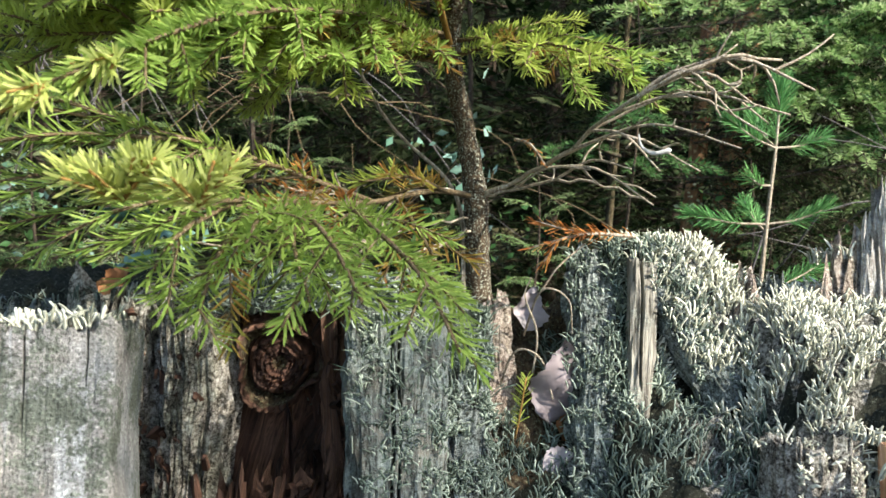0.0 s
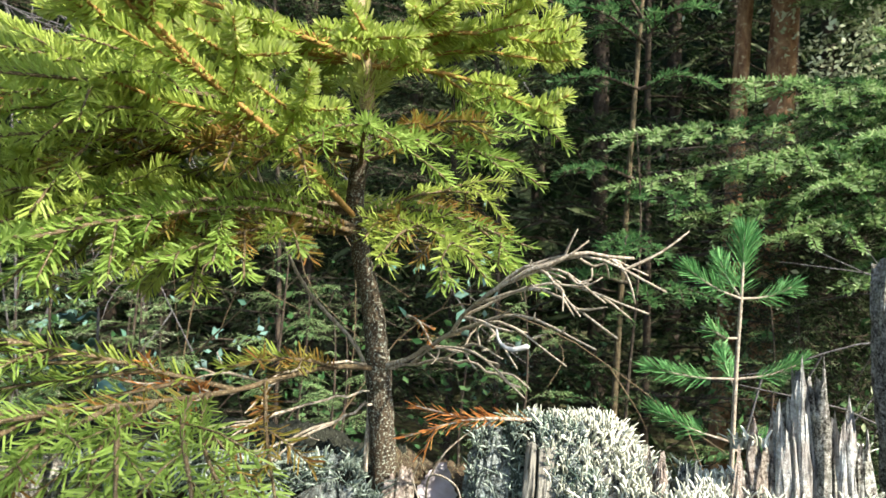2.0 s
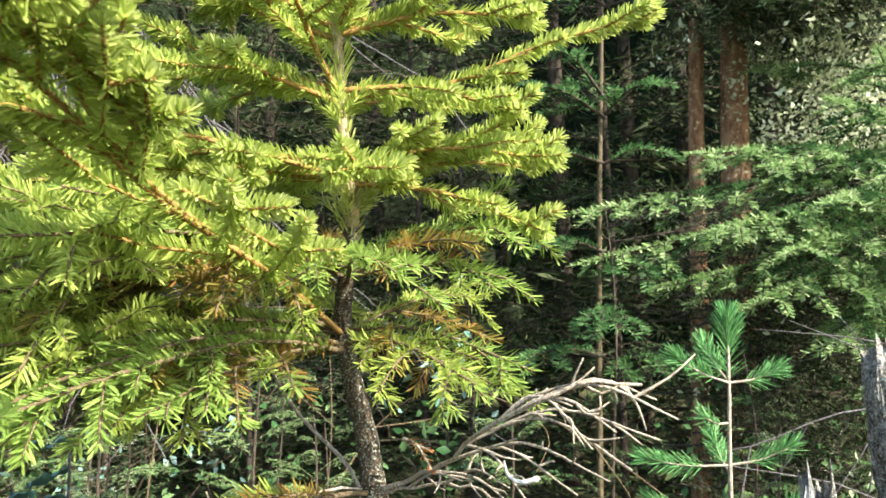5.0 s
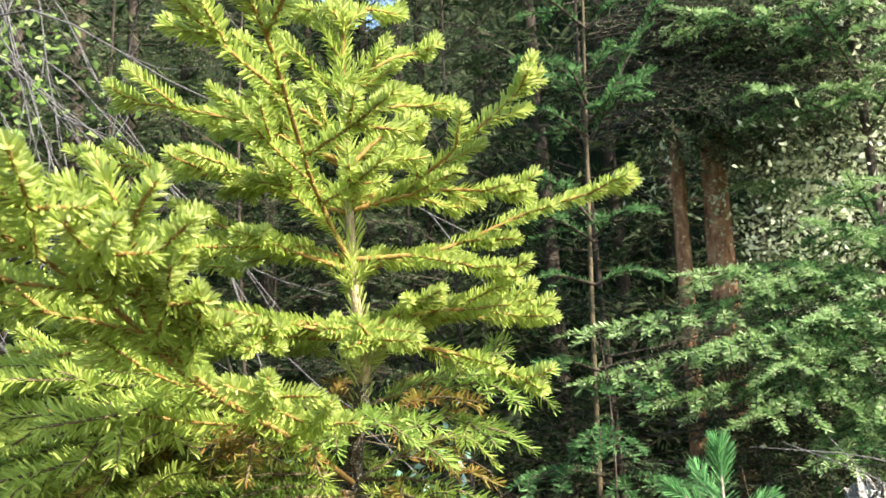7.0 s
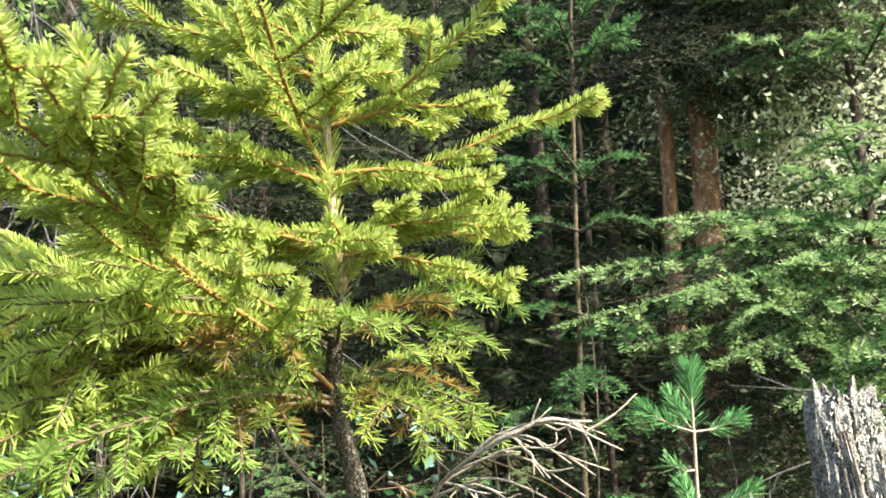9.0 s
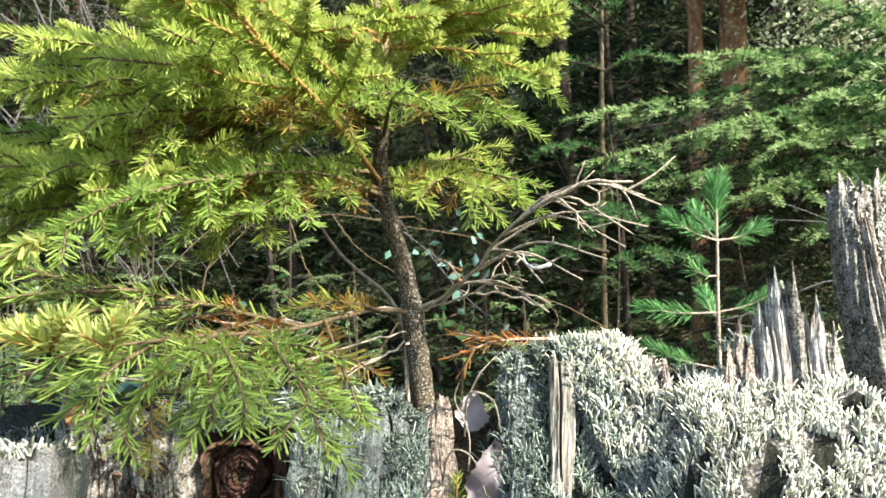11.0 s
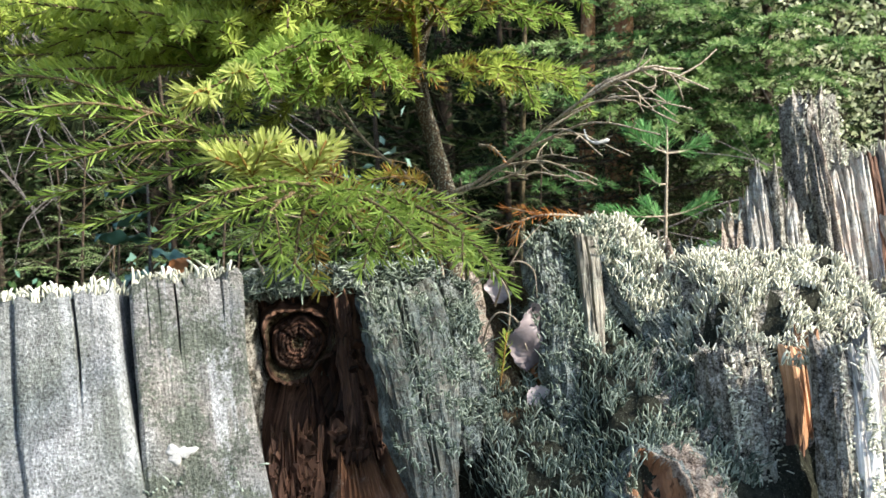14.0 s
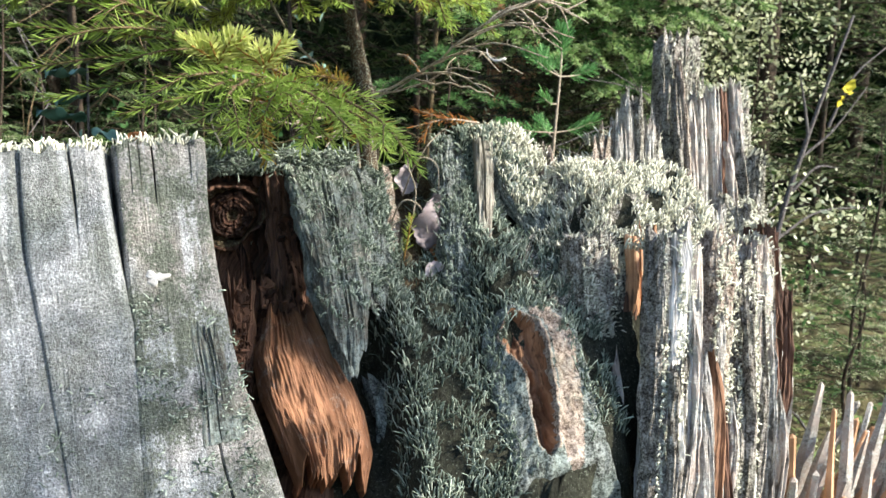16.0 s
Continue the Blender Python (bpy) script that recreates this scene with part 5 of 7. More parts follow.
def brush_branch(z, ends, reach, droop, gap, start=0.25, core=2, label=""):
    """A vigorous branch of the spruce: few long shoots to both sides and a whorl of shoots at its end."""
    wood, green = Pile(), Pile()
    pts = [trunk_at(z)] + [np.array(e, float) for e in ends]
    if len(pts) == 2:
        pts = [pts[0], (pts[0] + pts[1]) / 2 + np.array([0, 0, 0.010]), pts[1]]
    axis = curve_points(pts, 24)
    total = np.linalg.norm(np.diff(axis, axis=0), axis=1).sum()
    tube(wood, axis, 0.0024, 0.0010, 6, 0, 0.15)
    shoot(green, axis[2:18], 1300, 0.0105, 1, 0.0013, 48, 0.3, True, 0.0012, False)
    shoot(green, axis[16:], 2500, 0.0105, core, 0.00135, 56, 0.2, True, 0.0008, False)
    shoot(green, axis[20:], 2200, 0.0100, 3, 0.00135, 48, 0.2, True, 0.0008, False)
    s, sgn = start, 1 if rng.rand() < 0.5 else -1
    while s < 0.90:
        k = int(s * 23)
        p, t = axis[k], unit(axis[k + 1] - axis[k - 1])
        side = unit(np.cross(t, [0, 0, 1.0])) * sgn
        ang = math.radians(rng.uniform(36, 52))
        d = unit(t * math.cos(ang) + side * math.sin(ang) + np.array([0, 0, 0.10 - droop + rng.normal() * 0.20]))
        ln = reach * (0.60 + 0.55 * (1 - s)) * rng.uniform(0.70, 1.10)
        end = p + d * ln + t * ln * 0.12
        brush(wood, green, [p, (p + end) / 2 + side * 0.04 * ln, end], 3300, 0.0105, core if s > 0.45 else 1)
        if ln > 0.052:
            q = p + (end - p) * rng.uniform(0.45, 0.6)
            for w in (1, -1):
                e = q + unit(d + w * np.cross(d, np.cross(side, t)) * 0.85 + rng.normal(size=3) * 0.12) * ln * rng.uniform(0.34, 0.46)
                brush(wood, green, [q, (q + e) / 2, e], 3300, 0.0098, core)
        s += gap / total * rng.uniform(0.8, 1.3)
        sgn = -sgn
    t = unit(axis[-1] - axis[-3])
    for k in range(3):
        side = unit(np.cross(t, [0, 0, 1.0])) * (1, -1, 0.4)[k]
        e = axis[21] + unit(t * 0.8 + side * 0.75 + np.array([0, 0, (0.0, 0.1, 0.5)[k]])) * min(reach * 0.55, 0.045) * rng.uniform(0.8, 1.1)
        brush(wood, green, [axis[21], (axis[21] + e) / 2 + t * 0.002, e], 3300, 0.0100, core)
    ob = own(part("branch", wood.mesh("branch", [TWIG]), spruce, label), SPRUCE_AT)
    own(part("needles", green.mesh("needles", SPRUCE_NEEDLES), ob), (0, 0, 0))
    return ob


def spruce_branch(z, ends, reach=0.09, slots=(0, 1, 1), bare=0.1, start=0.25, droop=0.15, gap=0.027, per_metre=1350, length=0.0125, r0=0.0022, brown=None, label=""):
    """A branch of the spruce from the trunk at height z through the given places."""
    if slots[0] >= 1 and slots[1] != 4 and (z > 0.99 or len(ends) > 3):
        return brush_branch(z, ends, reach, droop, gap * 1.25, start, slots[2] if slots[2] < 3 else 2, label)
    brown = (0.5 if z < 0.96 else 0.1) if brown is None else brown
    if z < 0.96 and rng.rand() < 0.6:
        slots = tuple(4 if q == 1 else q for q in slots)          # low fronds take the greener needles with shade put in
    if slots[0] >= 1:
        length, per_metre = 0.0115, 1900
    wood, green = Pile(), Pile()
    pts = [trunk_at(z)] + [np.array(e, float) for e in ends]
    for q in pts[1:-1]:
        q += rng.normal(size=3) * 0.010
    bare = min(bare, 0.22 if z < 0.8 else 0.08)
    r0 = r0 * (0.7 if z < 0.8 else 1.0)
    if len(pts) == 2:
        mid = (pts[0] + pts[1]) / 2 + np.array([0, 0, 0.012])
        pts = [pts[0], mid, pts[1]]
    spray(wood, green, pts, reach * 1.2, slots, per_metre, length, gap, start, droop, 0.00125, True, 2, r0, bare, 50.0, 0.75, 0.055, brown)
    ob = own(part("branch", wood.mesh("branch", [OLDTWIG]), spruce, label), SPRUCE_AT)
    own(part("needles", green.mesh("needles", SPRUCE_NEEDLES), ob), (0, 0, 0))
    return ob


# the long low branch towards the open side, with pale new tips
OLD, MID, NEW = (0, 0, 1), (0, 1, 1), (1, 2, 2)


def low_branch():
    """The low branch: a bare brown stub, then fans of green shoots that hang forward over the hollow."""
    wood, green = Pile(), Pile()
    stub = curve_points([trunk_at(0.772), (-0.005, 0.61, 0.779), (-0.05, 0.525, 0.775), (-0.09, 0.44, 0.782), (-0.124, 0.36, 0.786)], 24)
    tube(wood, stub, 0.0025, 0.0010, 7, 0, 0.25)
    shoot(green, stub[13:19], 900, 0.014, 0, 0.0013, 55, 0.2, True, 0.001, True, 40)
    shoot(green, stub[18:], 1100, 0.0135, 4, 0.0013, 50, 0.3, True, 0.001, True, 40)

    def fan(pts, reach, slots, gap=0.026, start=0.25, droop=0.25, bare=0.1, levels=1, brown=0.25):
        spray(wood, green, [np.array(p, float) for p in pts], reach, slots, 1050, 0.0145, gap, start, droop, 0.0013, True, levels, 0.0018, bare, 52.0, 0.75, 0.05, brown)

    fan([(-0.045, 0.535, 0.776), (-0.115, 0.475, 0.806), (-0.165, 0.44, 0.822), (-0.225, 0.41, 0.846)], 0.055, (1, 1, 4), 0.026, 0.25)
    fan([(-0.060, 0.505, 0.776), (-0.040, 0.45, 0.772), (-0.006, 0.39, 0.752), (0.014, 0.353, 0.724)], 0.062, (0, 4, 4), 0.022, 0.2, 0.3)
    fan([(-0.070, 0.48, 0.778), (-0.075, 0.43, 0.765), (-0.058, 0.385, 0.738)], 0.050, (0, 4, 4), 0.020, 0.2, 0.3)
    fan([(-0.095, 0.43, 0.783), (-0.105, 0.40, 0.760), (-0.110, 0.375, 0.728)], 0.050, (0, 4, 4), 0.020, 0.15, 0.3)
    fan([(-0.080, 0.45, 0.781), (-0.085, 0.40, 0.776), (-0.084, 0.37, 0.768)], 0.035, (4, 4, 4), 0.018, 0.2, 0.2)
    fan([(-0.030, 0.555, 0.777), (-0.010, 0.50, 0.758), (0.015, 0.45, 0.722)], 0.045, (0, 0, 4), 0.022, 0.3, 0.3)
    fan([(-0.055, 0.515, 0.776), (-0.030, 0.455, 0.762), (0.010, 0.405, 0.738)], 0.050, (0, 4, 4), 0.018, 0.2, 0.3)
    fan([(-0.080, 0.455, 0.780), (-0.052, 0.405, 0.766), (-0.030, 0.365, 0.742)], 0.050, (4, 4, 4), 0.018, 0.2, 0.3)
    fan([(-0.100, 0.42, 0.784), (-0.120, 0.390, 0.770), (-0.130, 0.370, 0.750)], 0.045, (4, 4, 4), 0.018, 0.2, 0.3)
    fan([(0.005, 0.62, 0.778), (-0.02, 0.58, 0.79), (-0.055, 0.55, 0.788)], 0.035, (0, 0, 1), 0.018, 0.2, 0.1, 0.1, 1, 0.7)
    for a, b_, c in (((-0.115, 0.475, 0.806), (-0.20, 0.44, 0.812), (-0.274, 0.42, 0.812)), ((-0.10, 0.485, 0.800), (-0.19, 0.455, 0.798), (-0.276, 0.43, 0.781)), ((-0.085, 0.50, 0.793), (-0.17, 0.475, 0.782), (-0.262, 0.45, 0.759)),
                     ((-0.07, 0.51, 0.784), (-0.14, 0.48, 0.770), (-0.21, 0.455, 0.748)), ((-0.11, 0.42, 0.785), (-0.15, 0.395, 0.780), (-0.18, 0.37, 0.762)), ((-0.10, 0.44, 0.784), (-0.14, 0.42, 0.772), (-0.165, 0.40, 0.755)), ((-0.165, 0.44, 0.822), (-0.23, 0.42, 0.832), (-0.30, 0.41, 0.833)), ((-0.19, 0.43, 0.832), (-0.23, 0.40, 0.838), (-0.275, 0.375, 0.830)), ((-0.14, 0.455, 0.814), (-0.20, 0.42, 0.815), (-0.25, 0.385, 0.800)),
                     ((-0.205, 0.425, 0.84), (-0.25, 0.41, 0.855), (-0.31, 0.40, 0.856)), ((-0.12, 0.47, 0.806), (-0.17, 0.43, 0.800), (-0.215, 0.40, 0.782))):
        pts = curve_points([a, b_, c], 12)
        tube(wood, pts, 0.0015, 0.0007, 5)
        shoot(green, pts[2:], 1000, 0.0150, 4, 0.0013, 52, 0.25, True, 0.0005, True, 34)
    ob = own(part("branch", wood.mesh("branch", [OLDTWIG]), spruce, "low branch with green shoots, bare and brown near the trunk"), SPRUCE_AT)
    own(part("needles", green.mesh("needles", SPRUCE_NEEDLES), ob), (0, 0, 0))
    wood, green = Pile(), Pile()                       # the pale new tips, sunlight put into their tone
    for c, out in (((-0.128, 0.345, 0.788), 9), ((-0.096, 0.345, 0.786), 6)):
        for k in range(out):
            d = unit(np.array([math.cos(k * 2.4) * 0.8 - 0.25, -0.35 + 0.35 * math.sin(k * 2.4), 0.55 + 0.3 * math.sin(k * 1.7)]))
            p = np.array(c) + d * rng.uniform(0.018, 0.030)
            tube(wood, [c, p], 0.0010, 0.0007, 4)
            shoot(green, [c, (np.array(c) + p) / 2 + np.array([0, 0, 0.002]), p], 1900, 0.0125, 3, 0.0014, 48, 0.2, True, 0.0005, False)
    ob = own(part("new_tip", wood.mesh("new_tip", [TWIG]), spruce, "pale yellow new tips with sunlight put into their colour"), SPRUCE_AT)
    own(part("needles", green.mesh("needles", SPRUCE_NEEDLES), ob), (0, 0, 0))


low_branch()
for z, ends in ((0.880, [(-0.04, 0.55, 0.898), (-0.10, 0.43, 0.880), (-0.146, 0.322, 0.834)]), (0.885, [(-0.04, 0.56, 0.902), (-0.09, 0.45, 0.890), (-0.130, 0.350, 0.848)])):
    spruce_branch(z, ends, 0.055, (1, 4, 4), 0.2, 0.35, 0.3)
    wood, green = Pile(), Pile()
    tip, d = np.array(ends[-1]), unit(np.array(ends[-1]) - np.array(ends[-2]))
    for k in range(4):
        e = tip + unit(d + np.array([math.cos(k * 1.6), math.sin(k * 1.6), 0.0]) * 0.55) * 0.020
        tube(wood, [tip, e], 0.0009, 0.0006, 4)
        shoot(green, [tip, (tip + e) / 2, e], 1700, 0.0125, 3, 0.0013, 42, 0.1, True, 0.0, False)
    ob = own(part("new_tip", wood.mesh("new_tip", [TWIG]), spruce, "pale new tips"), SPRUCE_AT)
    own(part("needles", green.mesh("needles", SPRUCE_NEEDLES), ob), (0, 0, 0))
for z, end, reach, slots in ((0.885, (-0.26, 0.45, 0.895), 0.10, NEW), (0.885, (-0.20, 0.415, 0.897), 0.09, NEW), (0.880, (-0.278, 0.42, 0.862), 0.10, (1, 1, 2)), (0.90, (-0.33, 0.46, 0.913), 0.10, NEW), (0.90, (-0.36, 0.50, 0.885), 0.10, (1, 1, 2)), (0.885, (-0.30, 0.40, 0.905), 0.08, NEW), (0.90, (-0.38, 0.47, 0.93), 0.09, NEW), (0.94, (-0.16, 0.42, 0.925), 0.09, (0, 1, 2)),
                             (0.945, (-0.22, 0.46, 0.962), 0.10, (0, 1, 2)), (0.95, (-0.12, 0.40, 0.955), 0.08, (0, 1, 2)), (0.945, (-0.31, 0.52, 0.935), 0.10, MID), (0.95, (-0.20, 0.43, 0.985), 0.10, NEW), (0.95, (-0.27, 0.50, 0.975), 0.10, NEW), (0.945, (-0.33, 0.55, 0.985), 0.10, NEW), (1.01, (-0.21, 0.55, 1.005), 0.09, (1, 1, 2)), (1.01, (-0.15, 0.47, 1.03), 0.08, (1, 1, 2))):
    spruce_branch(z, [end], reach, slots, 0.15, 0.28, 0.12)
# first whorl, partly dried
for end, reach, slots in (((0.148, 0.55, 0.872), 0.07, MID), ((0.112, 0.52, 0.868), 0.06, MID), ((-0.108, 0.49, 0.880), 0.085, MID),
                          ((-0.070, 0.465, 0.860), 0.075, OLD), ((-0.195, 0.50, 0.895), 0.10, MID), ((-0.255, 0.56, 0.905), 0.10, MID),
                          ((-0.16, 0.70, 0.90), 0.09, MID), ((0.12, 0.82, 0.92), 0.08, MID), ((-0.06, 0.86, 0.92), 0.08, MID)):
    spruce_branch(0.890 + rng.uniform(-0.01, 0.012), [end], reach, slots, 0.2, 0.28, 0.2)
# the strong branch that rises towards the open side
spruce_branch(0.893, [(-0.012, 0.540, 0.935), (-0.038, 0.425, 0.973), (-0.056, 0.375, 1.006), (-0.066, 0.318, 1.026), (-0.078, 0.280, 1.040)], 0.10, (1, 2, 2), 0.12, 0.22, 0.0, 0.017)
spruce_branch(0.893, [(-0.014, 0.540, 0.936), (-0.036, 0.426, 0.974), (-0.048, 0.375, 1.008), (-0.032, 0.332, 1.028), (-0.031, 0.314, 1.044)], 0.06, (1, 2, 2), 0.12, 0.5, 0.0, 0.017)
# second whorl
for end, reach, slots in (((0.166, 0.60, 0.972), 0.08, MID), ((0.134, 0.59, 0.932), 0.075, MID), ((-0.26, 0.59, 0.915), 0.10, MID),
                          ((-0.20, 0.51, 0.935), 0.095, MID), ((0.05, 0.50, 0.945), 0.07, MID), ((-0.02, 0.50, 0.93), 0.07, OLD),
                          ((0.12, 0.83, 0.98), 0.08, MID), ((-0.12, 0.82, 0.96), 0.08, MID), ((-0.13, 0.54, 0.965), 0.08, (1, 1, 2))):
    spruce_branch(0.945 + rng.uniform(-0.012, 0.012), [end], reach, slots, 0.15, 0.25, 0.15)
# third whorl
for end, reach, slots in (((0.150, 0.645, 1.036), 0.06, (1, 1, 2)), ((0.170, 0.70, 1.026), 0.06, (1, 1, 2)), ((-0.236, 0.74, 1.010), 0.09, (1, 1, 2)),
                          ((0.158, 0.60, 0.966), 0.05, (1, 1, 3)), ((0.164, 0.62, 1.020), 0.06, (1, 1, 2)), ((-0.17, 0.60, 1.035), 0.08, (1, 2, 2)),
                          ((-0.11, 0.51, 1.010), 0.075, (1, 1, 2)), ((0.045, 0.52, 1.0), 0.06, (1, 1, 2)), ((-0.05, 0.84, 1.04), 0.07, (1, 1, 2))):
    spruce_branch(1.013 + rng.uniform(-0.01, 0.01), [end], reach, slots, 0.06, 0.2, 0.1, 0.022)
# fourth whorl: two strong branches
spruce_branch(1.070, [(0.006, 0.58, 1.098), (0.006, 0.50, 1.122), (0.014, 0.387, 1.152), (0.008, 0.345, 1.172)], 0.105, (1, 2, 2), 0.05, 0.25, -0.15, 0.024, 1600)
spruce_branch(1.068, [(0.093, 0.660, 1.090), (0.180, 0.664, 1.122), (0.264, 0.668, 1.140)], 0.055, (1, 2, 2), 0.05, 0.3, 0.0, 0.022, 1500)
for end, reach in (((0.145, 0.60, 1.050), 0.05), ((-0.145, 0.60, 1.098), 0.07), ((-0.12, 0.70, 1.09), 0.07), ((0.09, 0.78, 1.10), 0.06), ((-0.09, 0.53, 1.075), 0.065)):
    spruce_branch(1.068 + rng.uniform(-0.008, 0.008), [end], reach, NEW, 0.03, 0.2, 0.05, 0.022)
# fifth and sixth
for z, end, reach in ((1.115, (0.158, 0.60, 1.118), 0.05), (1.118, (0.104, 0.66, 1.124), 0.04), (1.112, (-0.205, 0.60, 1.170), 0.06), (1.12, (-0.10, 0.56, 1.145), 0.06),
                      (1.12, (0.06, 0.56, 1.14), 0.05), (1.12, (-0.04, 0.78, 1.17), 0.05), (1.155, (-0.153, 0.55, 1.202), 0.06), (1.15, (-0.10, 0.62, 1.20), 0.05),
                      (1.155, (0.06, 0.74, 1.20), 0.04), (1.16, (-0.035, 0.56, 1.20), 0.05), (1.15, (0.07, 0.62, 1.185), 0.04)):
    spruce_branch(z, [end], reach, NEW, 0.0, 0.25, 0.0, 0.023, 1600)
spruce_branch(1.125, [(0.060, 0.62, 1.135), (0.110, 0.58, 1.155), (0.176, 0.557, 1.204)], 0.05, (1, 2, 3), 0.05, 0.45, -0.1, 0.020, 1600)
# the top whorl
for z, end in ((1.215, (0.085, 0.63, 1.262)), (1.215, (-0.07, 0.61, 1.270)), (1.22, (-0.05, 0.75, 1.28)), (1.22, (0.06, 0.76, 1.27)), (1.225, (0.02, 0.59, 1.27)),
               (1.28, (0.05, 0.66, 1.315)), (1.28, (-0.03, 0.66, 1.32)), (1.18, (-0.115, 0.66, 1.225)), (1.19, (0.10, 0.68, 1.225))):
    spruce_branch(z, [end], 0.04, NEW, 0.0, 0.3, -0.1, 0.020, 1400)


def dead_branch(z, ends, forks, r0=0.0026, label="bare dry twig", name="dead_twig"):
    """A leafless dead branch with curling forks: forks are (where, end) pairs."""
    wood = Pile()
    pts = curve_points([trunk_at(z)] + [np.array(e, float) for e in ends], 18)
    pts[2:-1] += rng.normal(size=(15, 3)) * 0.0012
    tube(wood, pts, r0 * 0.8, 0.0009, 6, 0, 0.3)
    for s, end, drop in forks:
        p = pts[int(s * 17)]
        end = np.array(end, float)
        mid = (p + end) / 2 + np.array([0, 0, drop])
        fp = curve_points([p, mid, end], 9)
        tube(wood, fp, 0.0013, 0.0006, 5, 0, 0.3)
        for k in (3, 5, 6):
            q = fp[k] + unit(fp[k + 1] - fp[k]) * 0.012 + rng.normal(size=3) * 0.009
            tube(wood, curve_points([fp[k], (fp[k] + q) / 2 + rng.normal(size=3) * 0.002, q], 5), 0.0010, 0.0005, 4)
    return own(part(name, wood.mesh(name, [DEADTWIG]), spruce, label), SPRUCE_AT)


dead_branch(0.772, [(0.065, 0.63, 0.790), (0.091, 0.58, 0.812), (0.125, 0.52, 0.848), (0.165, 0.50, 0.866), (0.205, 0.50, 0.868)],
            [(0.40, (0.170, 0.53, 0.800), 0.02), (0.52, (0.215, 0.505, 0.836), 0.02), (0.65, (0.222, 0.49, 0.850), 0.018), (0.75, (0.215, 0.51, 0.858), 0.012), (0.62, (0.165, 0.52, 0.852), 0.012), (0.35, (0.145, 0.545, 0.776), 0.012), (0.45, (0.185, 0.50, 0.815), 0.016), (0.55, (0.196, 0.49, 0.823), 0.018), (0.6, (0.175, 0.49, 0.835), 0.022),
             (0.7, (0.190, 0.50, 0.842), 0.014), (0.5, (0.140, 0.515, 0.800), 0.010)])
dead_branch(0.770, [(0.055, 0.64, 0.778), (0.10, 0.60, 0.790), (0.142, 0.56, 0.780)], [(0.4, (0.10, 0.57, 0.80), 0.008), (0.6, (0.13, 0.55, 0.800), 0.01)], 0.0018)
dead_branch(0.775, [(-0.02, 0.63, 0.778), (-0.06, 0.60, 0.765), (-0.10, 0.58, 0.760)], [(0.4, (-0.05, 0.57, 0.752), 0.006), (0.6, (-0.09, 0.56, 0.775), 0.006)], 0.0015)
dead_branch(0.755, [(-0.01, 0.62, 0.752), (-0.05, 0.58, 0.742), (-0.09, 0.55, 0.748)], [(0.5, (-0.06, 0.55, 0.735), 0.004)], 0.0013)
dead_branch(0.745, [(0.00, 0.61, 0.738), (-0.04, 0.56, 0.728)], [(0.5, (-0.03, 0.55, 0.72), 0.004)], 0.0016)


def dry_tuft(at, to, n=3, length=0.015, label="dry orange brown needles", name="dry_branch"):
    wood, green = Pile(), Pile()
    pts = curve_points([at, (np.array(at) + np.array(to)) / 2 + np.array([0, 0, 0.006]), to], 9)
    tube(wood, pts, 0.0016, 0.0007, 5)
    shoot(green, pts, 700, length, 0, 0.0011, 45, 0.1)
    for k in range(n):
        p = pts[2 + k * 2]
        e = p + unit(pts[-1] - pts[0]) * 0.02 + rng.normal(size=3) * 0.010
        tube(wood, [p, e], 0.0010, 0.0006, 4)
        shoot(green, [p, (p + e) / 2, e], 900, length, 0, 0.0011, 40, 0.1)
    ob = tagged(part(name, wood.mesh(name, [DEADTWIG]), None), label, "dead branch")
    part("dry_needles", green.mesh("dry_needles", [NEEDLE_RUST]), ob)
    return ob


dry_tuft((0.150, 0.610, 0.747), (0.064, 0.565, 0.742), 3)

dry_tuft((-0.072, 0.56, 0.765), (-0.088, 0.5, 0.784), 4, 0.013, "reddish brown dry needles on a low twig")
dry_tuft((-0.056, 0.55, 0.771), (-0.069, 0.5, 0.761), 4, 0.013, "reddish brown dry needles on a low twig")
dry_tuft((0.056, 0.62, 0.819), (0.078, 0.6, 0.8), 1, 0.007, "small orange dry twig on the trunk")

# the cocoon in the dry twigs
pile = Pile()
tube(pile, curve_points([(0.127, 0.521, 0.823), (0.129, 0.52, 0.815), (0.136, 0.518, 0.811), (0.146, 0.517, 0.813)], 12), 0.0005, 0.0018, 8, 0, 0.25)
tagged(part("cocoon", pile.mesh("cocoon", [FLUFF]), None), "small white fluffy cocoon on a dry twig", "cocoon")

# a straight dry stick that leans on the spruce
pile = Pile()
tube(pile, curve_points([(0.020, 0.650, 0.690), (0.010, 0.680, 0.775), (-0.067, 0.715, 0.860), (-0.165, 0.75, 1.10)], 20), 0.0020, 0.0014, 6, 0, 0.2)
tagged(part("dry_stick", pile.mesh("dry_stick", [DEADTWIG]), None), "thin straight dry stick leaning behind the spruce", "stick")


